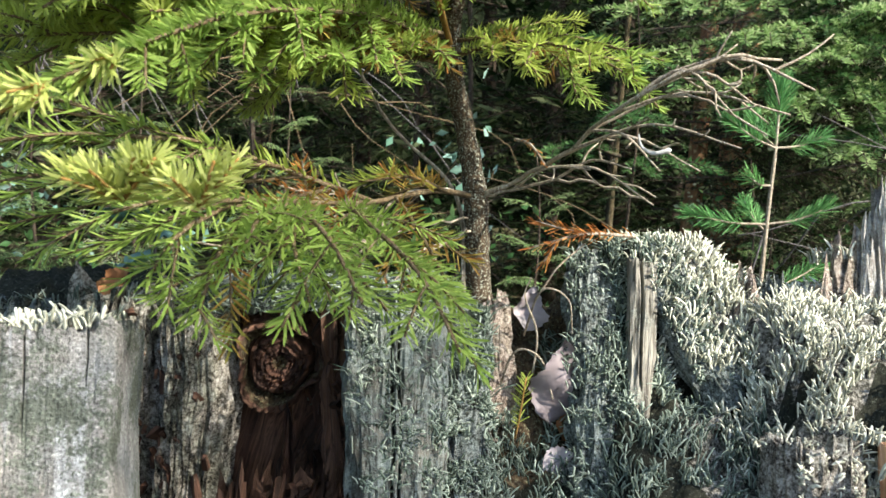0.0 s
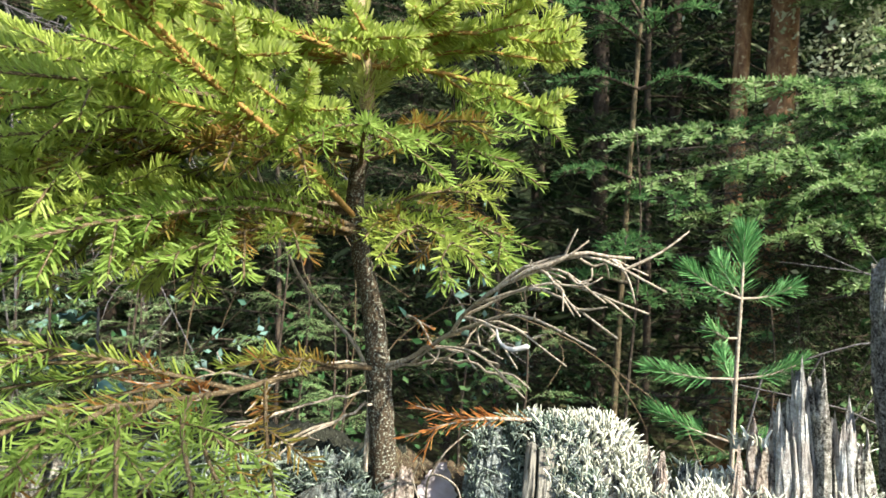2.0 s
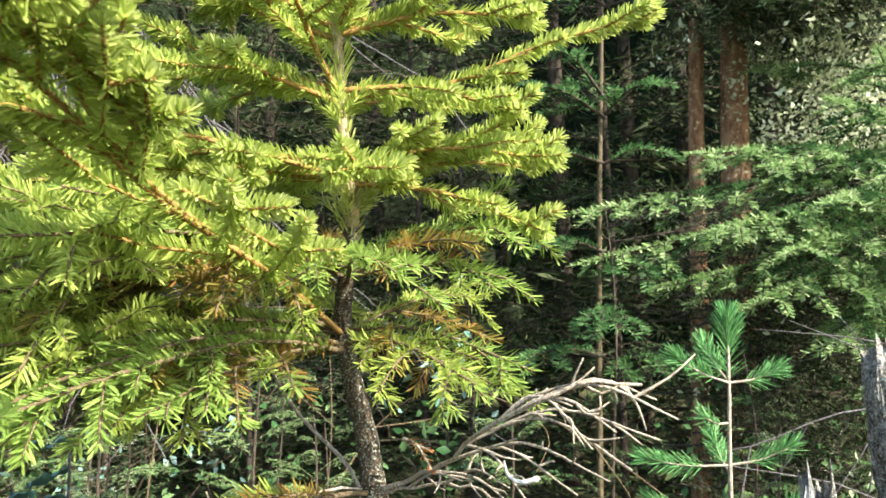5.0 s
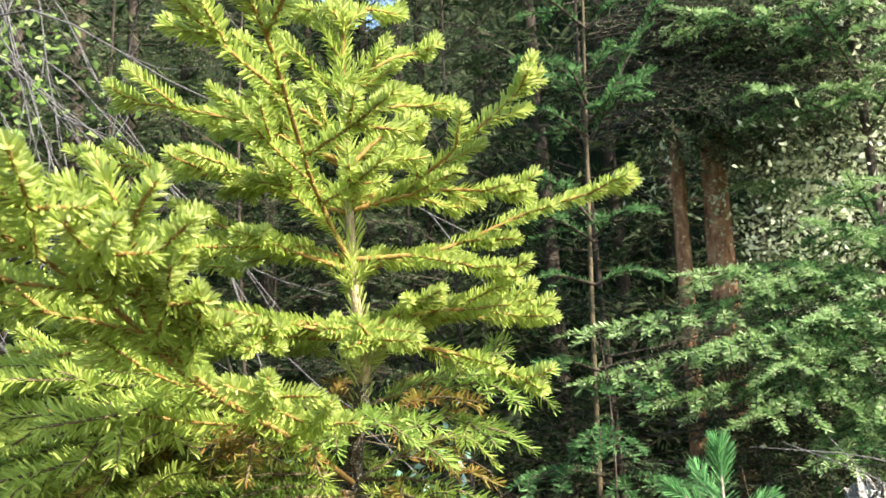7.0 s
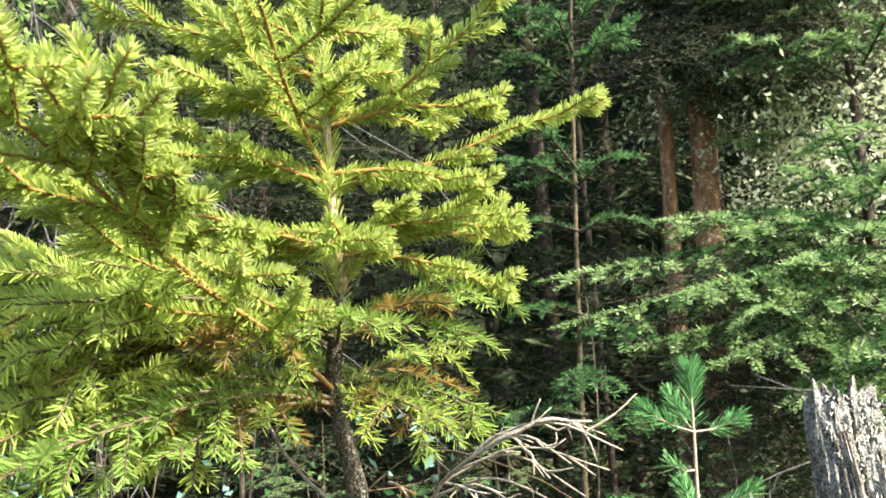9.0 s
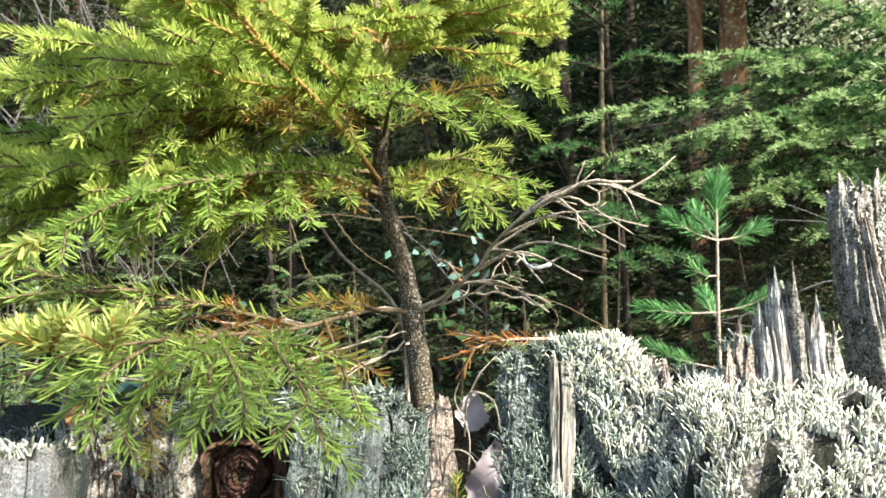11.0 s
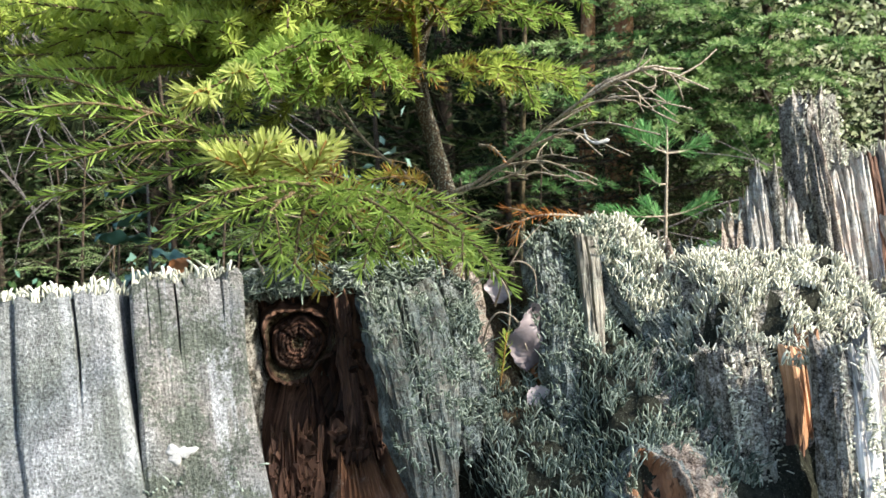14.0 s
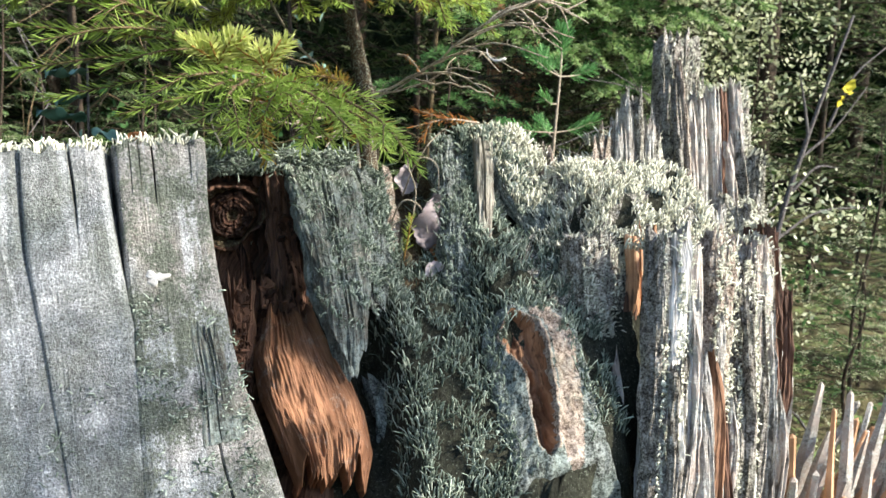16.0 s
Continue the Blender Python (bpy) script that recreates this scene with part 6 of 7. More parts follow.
# ---------------------------------------------------------------- leaves and small growth in the hollow
def leaf_mesh(name, length, width, mat, fold_=0.3, curl=0.3, teeth=0.06, n=18):
    """A leaf with a midrib, toothed rim and a fold; it lies along +x."""
    u = np.linspace(0, 1, n)
    half = width / 2 * np.sin(np.pi * u ** 0.75) ** 0.8 * (1 + teeth * np.cos(np.arange(n) * np.pi))
    rows = []
    for s in (-1, -0.5, 0, 0.5, 1):
        y = half * s
        z = np.abs(y) * fold_ + curl * length * (u - 0.5) ** 2 + 0.07 * length * np.sin(u * 9 + s * 2) + 0.05 * length * np.sin(u * 17 + s * 31)
        rows.append(np.stack([u * length, y, z], -1))
    top = np.stack(rows, 1).reshape(-1, 3)
    low = top - np.array([0, 0, 0.0005])
    f = [(i * 5 + j, (i + 1) * 5 + j, (i + 1) * 5 + j + 1, i * 5 + j + 1) for i in range(n - 1) for j in range(4)]
    k = n * 5
    f2 = [(a + k, d + k, c + k, b_ + k) for a, b_, c, d in f]
    return mesh_from(name, np.concatenate([top, low]), f + f2, [mat])


def lay_leaf(me, at, turn, label, category="leaf", name="dead_leaf"):
    ob = part(name, me, None)
    ob.matrix_world = Matrix.Translation(at) @ Euler([radians(a) for a in turn]).to_matrix().to_4x4()
    return tagged(ob, label, category)


big = lay_leaf(leaf_mesh("dead_leaf", 0.065, 0.040, LEAF_DEAD, 0.30, 0.25), (0.088, 0.584, 0.604), (0, 0, 0), "folded greyish purple dead leaf standing in the hollow")
up = (Vector((0.100, 0.588, 0.668)) - Vector((0.088, 0.584, 0.604))).normalized()
across = up.cross(Vector((0.25, -1.0, 0.3))).normalized()
big.matrix_world = Matrix.Translation((0.088, 0.584, 0.604)) @ Matrix((up, across, up.cross(across))).transposed().to_4x4()
lay_leaf(leaf_mesh("dead_leaf", 0.040, 0.032, LEAF_DEAD, 0.4, 0.2), (0.070, 0.655, 0.660), (60, -60, 60), "small grey dead leaf tucked behind")
lay_leaf(leaf_mesh("dead_leaf", 0.032, 0.030, LEAF_DEAD, 0.2, 0.2), (0.078, 0.555, 0.580), (60, -10, 10), "small grey dead leaf on the lichen")
lay_leaf(leaf_mesh("dead_leaf", 0.030, 0.020, LEAF_BROWN, 0.4, 0.3), (0.095, 0.585, 0.592), (50, -40, 50), "small brown dead leaf in the hollow")
lay_leaf(leaf_mesh("dead_leaf", 0.024, 0.016, LEAF_BROWN, 0.6, 0.4), (-0.212, 0.50, 0.716), (50, -40, 10), "curled orange brown leaf behind the plank")

pile, green = Pile(), Pile()
stem = curve_points([(0.060, 0.585, 0.590), (0.063, 0.578, 0.615), (0.066, 0.572, 0.645)], 8)
tube(pile, stem, 0.0010, 0.0006, 5)
shoot(green, stem[2:], 1300, 0.011, 0, 0.0010, 55, 0.1)
seedling = tagged(part("spruce_seedling", pile.mesh("spruce_seedling", [TWIG]), None), "tiny green spruce seedling in the hollow of the stump", "seedling")
part("needles", green.mesh("needles", [NEEDLE_YOUNG]), seedling)


def curl_twig(pts, r=0.0011, label="thin curled pale dry stem", mat=None):
    wood = Pile()
    tube(wood, curve_points(pts, 16), r, r * 0.6, 5, 0, 0.2)
    tagged(part("dry_grass_blade", wood.mesh("dry_grass_blade", [mat or DEADTWIG]), None), label, "dry grass")


curl_twig([(0.045, 0.62, 0.60), (0.058, 0.60, 0.655), (0.078, 0.59, 0.655), (0.088, 0.585, 0.625)], 0.0012)
curl_twig([(0.070, 0.64, 0.66), (0.078, 0.60, 0.705), (0.098, 0.595, 0.70), (0.103, 0.60, 0.672)], 0.0010)
curl_twig([(0.078, 0.60, 0.705), (0.090, 0.595, 0.725), (0.110, 0.60, 0.742)], 0.0009)
curl_twig([(0.074, 0.60, 0.640), (0.076, 0.60, 0.672), (0.066, 0.60, 0.70), (0.070, 0.60, 0.715)], 0.0010)
curl_twig([(-0.128, 0.38, 0.728), (-0.135, 0.385, 0.748), (-0.122, 0.39, 0.764), (-0.105, 0.40, 0.762)], 0.0009)

# the white scrap of fungus on the plank
a = np.linspace(0, 2 * np.pi, 33)[:-1]
rad = 0.0058 + 0.002 * np.sin(3 * a + 1) + 0.0012 * np.sin(7 * a)
v = [(-0.172, 0.3155, 0.640)]
for k, d in ((0.6, 0.0022), (0.9, 0.0016), (1.0, -0.006)):
    v += [(-0.172 + k * r * 1.25 * math.cos(t), 0.3175 - d + 0.26 * k * r * 0.8 * math.sin(t), 0.640 + k * r * 0.8 * math.sin(t)) for r, t in zip(rad, a)]
f = [(0, 1 + j, 1 + (j + 1) % 32) for j in range(32)]
for i in range(2):
    for j in range(32):
        p, q = 1 + i * 32 + j, 1 + i * 32 + (j + 1) % 32
        f += [(p, p + 32, q + 32), (p, q + 32, q)]
tagged(part("fungus", mesh_from("fungus", v, f, [FLUFF]), None), "small whitish crust fungus on the grey plank", "fungus")

# ---------------------------------------------------------------- the pine seedling behind the stump
pine = thing("pine_seedling", "bluish green pine seedling with long needles behind the stump", "pine seedling", (0.37, 0.93, 0.0))
PINE_AT = (0.37, 0.93, 0.0)
wood, green = Pile(), Pile()
stem = curve_points([(0.372, 0.930, 0.0), (0.372, 0.925, 0.40), (0.374, 0.915, 0.70), (0.379, 0.916, 0.818), (0.384, 0.928, 0.890)], 30)
tube(wood, stem, 0.0040, 0.0012, 7)
own(part("stem", wood.mesh("stem", [DEADTWIG]), pine), PINE_AT)
shoot(green, stem[25:], 5200, 0.030, 0, 0.0010, 38, 0.1, True, 0.001, False)
shoot(green, stem[22:27], 1500, 0.026, 0, 0.0010, 55, 0.1, True, 0.0, False)
own(part("leader_needles", green.mesh("leader_needles", [NEEDLE_BLUE]), pine), PINE_AT)
for p, e, d in ((0.818, (0.318, 0.90, 0.850), 1500), (0.818, (0.434, 0.92, 0.832), 1700), (0.818, (0.37, 0.98, 0.86), 1400), (0.73, (0.28, 0.90, 0.742), 1500),
                (0.73, (0.44, 0.91, 0.75), 1500), (0.72, (0.38, 1.0, 0.75), 1300), (0.775, (0.345, 0.90, 0.785), 900), (0.66, (0.29, 0.93, 0.69), 1300), (0.65, (0.46, 0.95, 0.68), 1300)):
    wood, green = Pile(), Pile()
    s = np.array([np.interp(p, stem[:, 2], stem[:, i]) for i in range(3)])
    ax = curve_points([s, (s + np.array(e)) / 2 + np.array([0, 0, -0.004]), e], 8)
    tube(wood, ax, 0.0016, 0.0008, 5)
    shoot(green, ax[2:], d * 1.7, 0.024, 0, 0.0010, 42, 0.3, True, 0.0, False)
    shoot(green, ax[5:], d, 0.026, 0, 0.0010, 34, 0.3, True, 0.0, False)
    br = own(part("branch", wood.mesh("branch", [DEADTWIG]), pine), PINE_AT)
    own(part("needles", green.mesh("needles", [NEEDLE_BLUE]), br), (0, 0, 0))

# ---------------------------------------------------------------- conifers round the clearing


def template(length, reach, per_metre, needle, gap, droop, width, bare=0.05, spread=55.0):
    """One flat branch along +x for the trees further off, as arrays."""
    wood, green = Pile(), Pile()
    spray(wood, green, [(0, 0, 0), (length * 0.5, 0, length * 0.04), (length, 0, -length * droop * 0.5)], reach, (0, 0, 1), per_metre, needle, gap, 0.22, droop, width, False, 2, 0.004, bare, spread, 0.75, 0.035)
    w = (np.concatenate(wood.v), np.concatenate(wood.f))
    g = (np.concatenate(green.v), np.concatenate(green.f), np.concatenate(green.s))
    return w, g


MID_SPRAYS = [template(0.60, 0.26, 105, 0.023, 0.056, 0.20, 0.0038) for _ in range(3)]
FAR_SPRAYS = [template(0.60, 0.26, 80, 0.034, 0.070, 0.20, 0.0060) for _ in range(3)]
BACK_SPRAYS = [template(0.60, 0.28, 46, 0.058, 0.095, 0.20, 0.0105) for _ in range(3)]


def put_spray(wood, green, tpl, at, yaw, pitch, roll, scale):
    (wv, wf), (gv, gf, gs) = tpl
    m = np.array((Euler((roll, -pitch, yaw), "XYZ").to_matrix())) * scale
    wood.add(wv @ m.T + at, wf)
    green.v.append(gv @ m.T + at)
    green.f.append(gf + green.n)
    green.s.append(gs)
    green.n += len(gv)


def conifer(at, tall, girth, low, reach, count, sprays, mats, label, bark, name="conifer", top_reach=0.25, lean=0.0, scale=1.0, group="trees round the clearing", high=None, grow=0.0):
    """A conifer: trunk, and limbs of flat sprays from height low upward."""
    tree = thing(name, label, "conifer", at, group)
    wood = Pile()
    z = np.linspace(0, 1, 24)
    pts = np.stack([at[0] + lean * z + 0.01 * np.sin(z * 9 + at[0]), at[1] + 0.01 * np.sin(z * 7), at[2] + tall * z], -1)
    tube(wood, pts, girth, girth * 0.15, 10, 0, 0.12)
    own(part("trunk", wood.mesh("trunk", [bark]), tree), at)
    wood, green = Pile(), Pile()
    for k in range(count):
        s = (k + rng.rand()) / count
        h = low + ((high or tall * 0.97) - low) * s
        p = np.array([np.interp(at[2] + h, pts[:, 2], pts[:, i]) for i in range(3)])
        f = (h - low) / (tall - low)
        ln = reach * (1 - f) + top_reach * f
        sc = ln / 0.5 * rng.uniform(0.75, 1.15) * scale
        put_spray(wood, green, sprays[rng.randint(3)], p, k * 2.4 + rng.rand() * 1.2, math.radians(rng.uniform(-18, 18) + 25 * f), rng.uniform(-0.25, 0.25), sc)
    own(part("branchwork", wood.mesh("branchwork", [bark]), tree, "", "stuff"), at)
    own(part("crown", green.mesh("crown", mats), tree), at)
    return tree


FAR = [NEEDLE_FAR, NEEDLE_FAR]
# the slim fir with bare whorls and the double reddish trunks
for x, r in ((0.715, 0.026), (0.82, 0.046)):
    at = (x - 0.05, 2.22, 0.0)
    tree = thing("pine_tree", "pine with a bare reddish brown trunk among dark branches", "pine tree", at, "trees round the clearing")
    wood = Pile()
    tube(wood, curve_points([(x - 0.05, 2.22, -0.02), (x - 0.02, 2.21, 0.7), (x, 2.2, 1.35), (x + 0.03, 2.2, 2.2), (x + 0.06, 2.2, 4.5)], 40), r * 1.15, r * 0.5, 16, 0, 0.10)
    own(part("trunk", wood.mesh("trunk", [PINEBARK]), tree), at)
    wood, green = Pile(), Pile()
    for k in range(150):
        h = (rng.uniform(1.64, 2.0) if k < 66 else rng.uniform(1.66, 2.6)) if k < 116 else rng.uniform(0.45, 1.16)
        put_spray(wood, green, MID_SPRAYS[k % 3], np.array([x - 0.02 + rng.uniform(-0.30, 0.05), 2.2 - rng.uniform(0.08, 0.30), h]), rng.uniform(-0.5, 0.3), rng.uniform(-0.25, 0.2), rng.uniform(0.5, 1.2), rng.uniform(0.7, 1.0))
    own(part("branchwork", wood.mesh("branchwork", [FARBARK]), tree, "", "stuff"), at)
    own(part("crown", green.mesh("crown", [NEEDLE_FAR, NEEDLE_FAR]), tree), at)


def free_branches(name, label, at, list_, tpl, mats, bark, category="fir tree", trunk_r=0.02, tall=2.4, lean=0.03):
    """A fir beside the clearing, given by its trunk and the limbs that reach into it."""
    tree = thing(name, label, category, at, "trees round the clearing")
    wood = Pile()
    tube(wood, curve_points([at, (at[0] + lean * 0.4, at[1] - lean * 0.1, at[2] + tall / 2), (at[0] + lean, at[1] - lean * 0.2, at[2] + tall)], 16), trunk_r, trunk_r * 0.3, 9, 0, 0.1)
    own(part("trunk", wood.mesh("trunk", [bark]), tree), at)
    for end, reach, h in list_:
        wood, green = Pile(), Pile()
        p = np.array([at[0] + lean * h / tall, at[1] - lean * 0.2 * h / tall, h])
        end = np.array(end, float)
        mid = (p + end) / 2 + np.array([0, 0, 0.02])
        spray(wood, green, [p, mid, end], reach * 1.1, (0, 0, 1), 860, 0.0180, 0.044, 0.2, 0.22, 0.0025, True, 2, 0.004, 0.1, 60.0, 0.7, 0.07, 0.0, 0.0)
        br = own(part("limb", wood.mesh("limb", [FARBARK]), tree), at)
        own(part("needles", green.mesh("needles", mats), br), (0, 0, 0))
    return tree


free_branches("fir_tree", "green fir with flat spreading branches", (1.08, 1.85, 0.0),
              [((0.250, 1.45, 1.060), 0.17, 1.17), ((0.272, 1.45, 0.970), 0.15, 1.10), ((0.485, 1.45, 1.165), 0.15, 1.20), ((0.47, 1.42, 1.01), 0.15, 1.12), ((0.62, 1.40, 0.97), 0.16, 1.08), ((0.62, 1.48, 1.14), 0.15, 1.18),
               ((0.86, 1.50, 1.36), 0.14, 1.26), ((0.76, 1.50, 1.27), 0.14, 1.24), ((0.99, 1.45, 1.27), 0.15, 1.24), ((0.80, 1.40, 0.88), 0.16, 0.97),
               ((1.1, 1.35, 1.05), 0.17, 1.12), ((1.25, 1.5, 1.2), 0.17, 1.2), ((1.05, 1.35, 1.66), 0.17, 1.55), ((0.745, 1.65, 1.62), 0.17, 1.55), ((0.85, 2.1, 1.5), 0.17, 1.4),
               ((0.80, 1.5, 1.78), 0.17, 1.7), ((0.6, 1.7, 1.85), 0.17, 1.75), ((1.0, 1.45, 1.85), 0.17, 1.8), ((0.95, 1.4, 0.68), 0.17, 0.78),
               ((0.40, 1.45, 0.92), 0.16, 1.00), ((0.55, 1.42, 0.88), 0.16, 0.98), ((0.70, 1.40, 1.06), 0.16, 1.12), ((0.86, 1.42, 1.12), 0.16, 1.16), ((0.95, 1.40, 0.98), 0.16, 1.06), ((0.70, 1.42, 0.80), 0.16, 0.90), ((0.90, 1.45, 0.82), 0.16, 0.93)],
              None, [NEEDLE_FIR, NEEDLE_FIR_TIP], FARBARK)
free_branches("slim_fir", "slim young fir with a thin bare trunk and rising twigs", (0.30, 1.56, 0.0),
              [((0.165, 1.46, 1.850), 0.09, 1.732), ((0.590, 1.50, 1.845), 0.09, 1.73), ((0.217, 1.48, 1.537), 0.08, 1.483), ((0.50, 1.48, 1.60), 0.08, 1.48), ((0.60, 1.50, 1.86), 0.06, 1.48), ((0.47, 1.42, 1.55), 0.08, 1.52),
               ((0.189, 1.42, 1.300), 0.08, 1.262), ((0.486, 1.52, 1.176), 0.07, 1.172), ((0.183, 1.48, 1.170), 0.07, 1.172), ((0.239, 1.42, 1.375), 0.08, 1.30), ((0.45, 1.45, 1.30), 0.08, 1.27), ((0.30, 1.40, 1.60), 0.08, 1.55),
               ((0.22, 1.5, 1.65), 0.08, 1.60), ((0.46, 1.5, 1.66), 0.08, 1.61), ((0.20, 1.45, 1.0), 0.10, 1.0), ((0.42, 1.45, 0.95), 0.10, 0.96), ((0.3, 1.3, 0.86), 0.10, 0.88), ((0.15, 1.4, 0.80), 0.10, 0.8), ((0.48, 1.4, 0.78), 0.10, 0.78)],
              None, [NEEDLE_FIR, NEEDLE_FIR], SLIMBARK, "fir tree", 0.0080, 2.1, 0.10)

# denser trees behind, with the shade of the wood put into their needles
spots = ((-0.55, 2.1, 2.8, 0.018, 0.1, 0.5, 60, 1), (0.05, 2.4, 3.4, 0.02, 0.1, 0.55, 70, 1), (1.45, 2.3, 3.6, 0.025, 0.1, 0.6, 80, 1), (0.55, 2.7, 4.0, 0.03, 0.1, 0.7, 90, 1), (1.05, 2.75, 4.0, 0.03, 0.1, 0.7, 90, 1),
         (-1.25, 2.7, 3.4, 0.025, 0.1, 0.6, 80, 1), (2.2, 2.4, 3.6, 0.03, 0.1, 0.6, 80, 1), (1.75, 1.45, 1.3, 0.018, 0.08, 0.4, 40, 1), (-0.15, 3.0, 4.2, 0.03, 0.1, 0.75, 90, 1), (-0.75, 3.1, 4.4, 0.03, 0.1, 0.75, 90, 1),
         (1.75, 3.0, 4.4, 0.03, 0.1, 0.8, 90, 1), (-1.7, 2.2, 3.0, 0.02, 0.1, 0.6, 60, 1))
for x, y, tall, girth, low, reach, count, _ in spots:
    conifer((x, y, 0.0), tall, girth * 0.5, low, reach, int(count * 0.72), MID_SPRAYS if y < 2.6 else FAR_SPRAYS, FAR, "conifer of the wood, shade put into its needle colour", FARBARK)
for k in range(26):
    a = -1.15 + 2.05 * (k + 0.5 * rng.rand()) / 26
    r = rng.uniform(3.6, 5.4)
    conifer((r * math.sin(a), r * math.cos(a), 0.0), rng.uniform(5.0, 7.0), 0.05, 0.1, 1.1, 46, BACK_SPRAYS, FAR, "tall conifer at the back of the wood, needles tinted with shade", FARBARK, top_reach=0.6)
# unseen slender firs, added so that their crowns shade the left of the stump
for x, y, low, tall, count in ((1.46, -0.61, 1.83, 2.17, 46), (1.52, -1.04, 2.00, 2.28, 32), (1.53, -0.51, 1.84, 1.97, 22)):
    conifer((x, y, 0.0), tall, 0.012, low, 0.20 if tall > 2 else 0.13, count, FAR_SPRAYS, FAR, "unseen slender fir, added to shade the stump", FARBARK, "shade_fir", 0.17 if tall > 2 else 0.07)
# unseen tall firs, added to keep the sun off the wood behind
conifer((3.84, 0.25, 0.0), 6.4, 0.06, 4.35, 0.75, 34, BACK_SPRAYS, FAR, "unseen tall fir with a bare stem, added to shade the wood", FARBARK, top_reach=0.45)
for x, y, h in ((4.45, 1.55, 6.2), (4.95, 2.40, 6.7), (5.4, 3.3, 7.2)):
    conifer((x, y, 0.0), h, 0.06, 0.6, 0.75, 44, BACK_SPRAYS, FAR, "unseen tall fir, added to shade the wood", FARBARK, top_reach=0.45)
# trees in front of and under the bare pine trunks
conifer((0.93, 2.06, 0.0), 1.10, 0.010, 0.15, 0.40, 40, MID_SPRAYS, FAR, "low fir under the pines, needles tinted with shade", FARBARK, top_reach=0.25)
# unseen conifers behind the viewpoint, added to dim the light from the sky
for k in range(9):
    a = 2.0 + 2.3 * k / 8
    conifer((4.6 * math.sin(a) - 0.3, 4.6 * math.cos(a) - 1.0, 0.0), rng.uniform(2.4, 3.4), 0.05, 0.1, 1.2, 26, BACK_SPRAYS, FAR, "unseen conifer behind the viewpoint, added to dim the sky light", FARBARK, top_reach=0.6)

# the wood goes on behind the trees as a sheet with painted shade
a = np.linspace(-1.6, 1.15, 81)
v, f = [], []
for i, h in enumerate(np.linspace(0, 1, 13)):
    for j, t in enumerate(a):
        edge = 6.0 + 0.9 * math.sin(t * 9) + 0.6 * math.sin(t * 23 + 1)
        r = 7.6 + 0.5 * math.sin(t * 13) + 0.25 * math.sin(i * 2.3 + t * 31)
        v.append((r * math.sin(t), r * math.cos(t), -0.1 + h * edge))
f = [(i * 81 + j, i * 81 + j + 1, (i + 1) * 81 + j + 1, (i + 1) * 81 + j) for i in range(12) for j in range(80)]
tagged(part("backdrop", mesh_from("backdrop", v, f, [SHADEWOOD]), None), "near-black sheet standing in for the shaded wood beyond", "backdrop", kind="structure")


# bare grey bushes, leaves and undergrowth
def arching_bush(label, n, root, crest, tip, mat, r, loose=0.22):
    """Long bare shoots that rise out of one root, bend over and hang down to one side."""
    bush = thing("bare_bush", label, "bush", root)
    for _ in range(n):
        wood = Pile()
        p = [np.array(q, float) + rng.normal(size=3) * loose * np.array([1, 0.7, w]) for q, w in ((root, 0.0), (crest, 0.8), (tip, 1.1))]
        ax = curve_points([p[0], (p[0] + p[1]) / 2 + rng.normal(size=3) * 0.05, p[1], (p[1] + p[2]) / 2 + np.array([0, 0, 0.08]), p[2]], 22)
        ax[1:] += np.cumsum(np.cumsum(rng.normal(size=(21, 3)) * 0.0030, 0), 0)
        tube(wood, ax, r, r * 0.3, 5, 0, 0.2)
        for k in range(8, 21, 2):
            e = ax[k] + unit(ax[k + 1] - ax[k - 1] + rng.normal(size=3) * 0.05) * rng.uniform(0.10, 0.34) + rng.normal(size=3) * 0.05 - np.array([0, 0, 0.03])
            tube(wood, curve_points([ax[k], (ax[k] + e) / 2 + rng.normal(size=3) * 0.02, e], 6), r * 0.5, r * 0.18, 4)
        own(part("stem", wood.mesh("stem", [mat]), bush), root)
    return bush


arching_bush("tangle of bare grey arching shoots behind the spruce", 10, (-1.55, 1.95, 0.0), (-1.25, 1.85, 2.05), (-0.62, 1.7, 1.25), GREYTWIG, 0.0042)
arching_bush("thick bare grey shoots bending over the undergrowth", 8, (-1.95, 2.05, 0.0), (-1.50, 1.95, 2.00), (-0.72, 1.8, 1.20), GREYTWIG, 0.0058, 0.16)
arching_bush("tangle of bare grey arching shoots in the shade", 5, (-1.45, 1.75, 0.0), (-1.0, 1.75, 1.35), (-0.45, 1.6, 0.85), GREYTWIG, 0.0034)
arching_bush("low bare brown shoots in the undergrowth", 4, (-0.75, 1.6, 0.0), (-0.40, 1.6, 0.66), (0.05, 1.5, 0.55), OLDTWIG, 0.0026, 0.13)
arching_bush("low bare grey shoots beside the stump", 8, (1.15, 1.35, 0.0), (1.00, 1.3, 0.60), (0.80, 1.25, 0.42), GREYTWIG, 0.0036, 0.13)


def young_conifer(at, tall, reach, count, tpl, mats, label):
    conifer(at, tall, 0.006, 0.06, reach, count, tpl, mats, label, FARBARK, "young_conifer", 0.06, group="young conifers in the undergrowth")


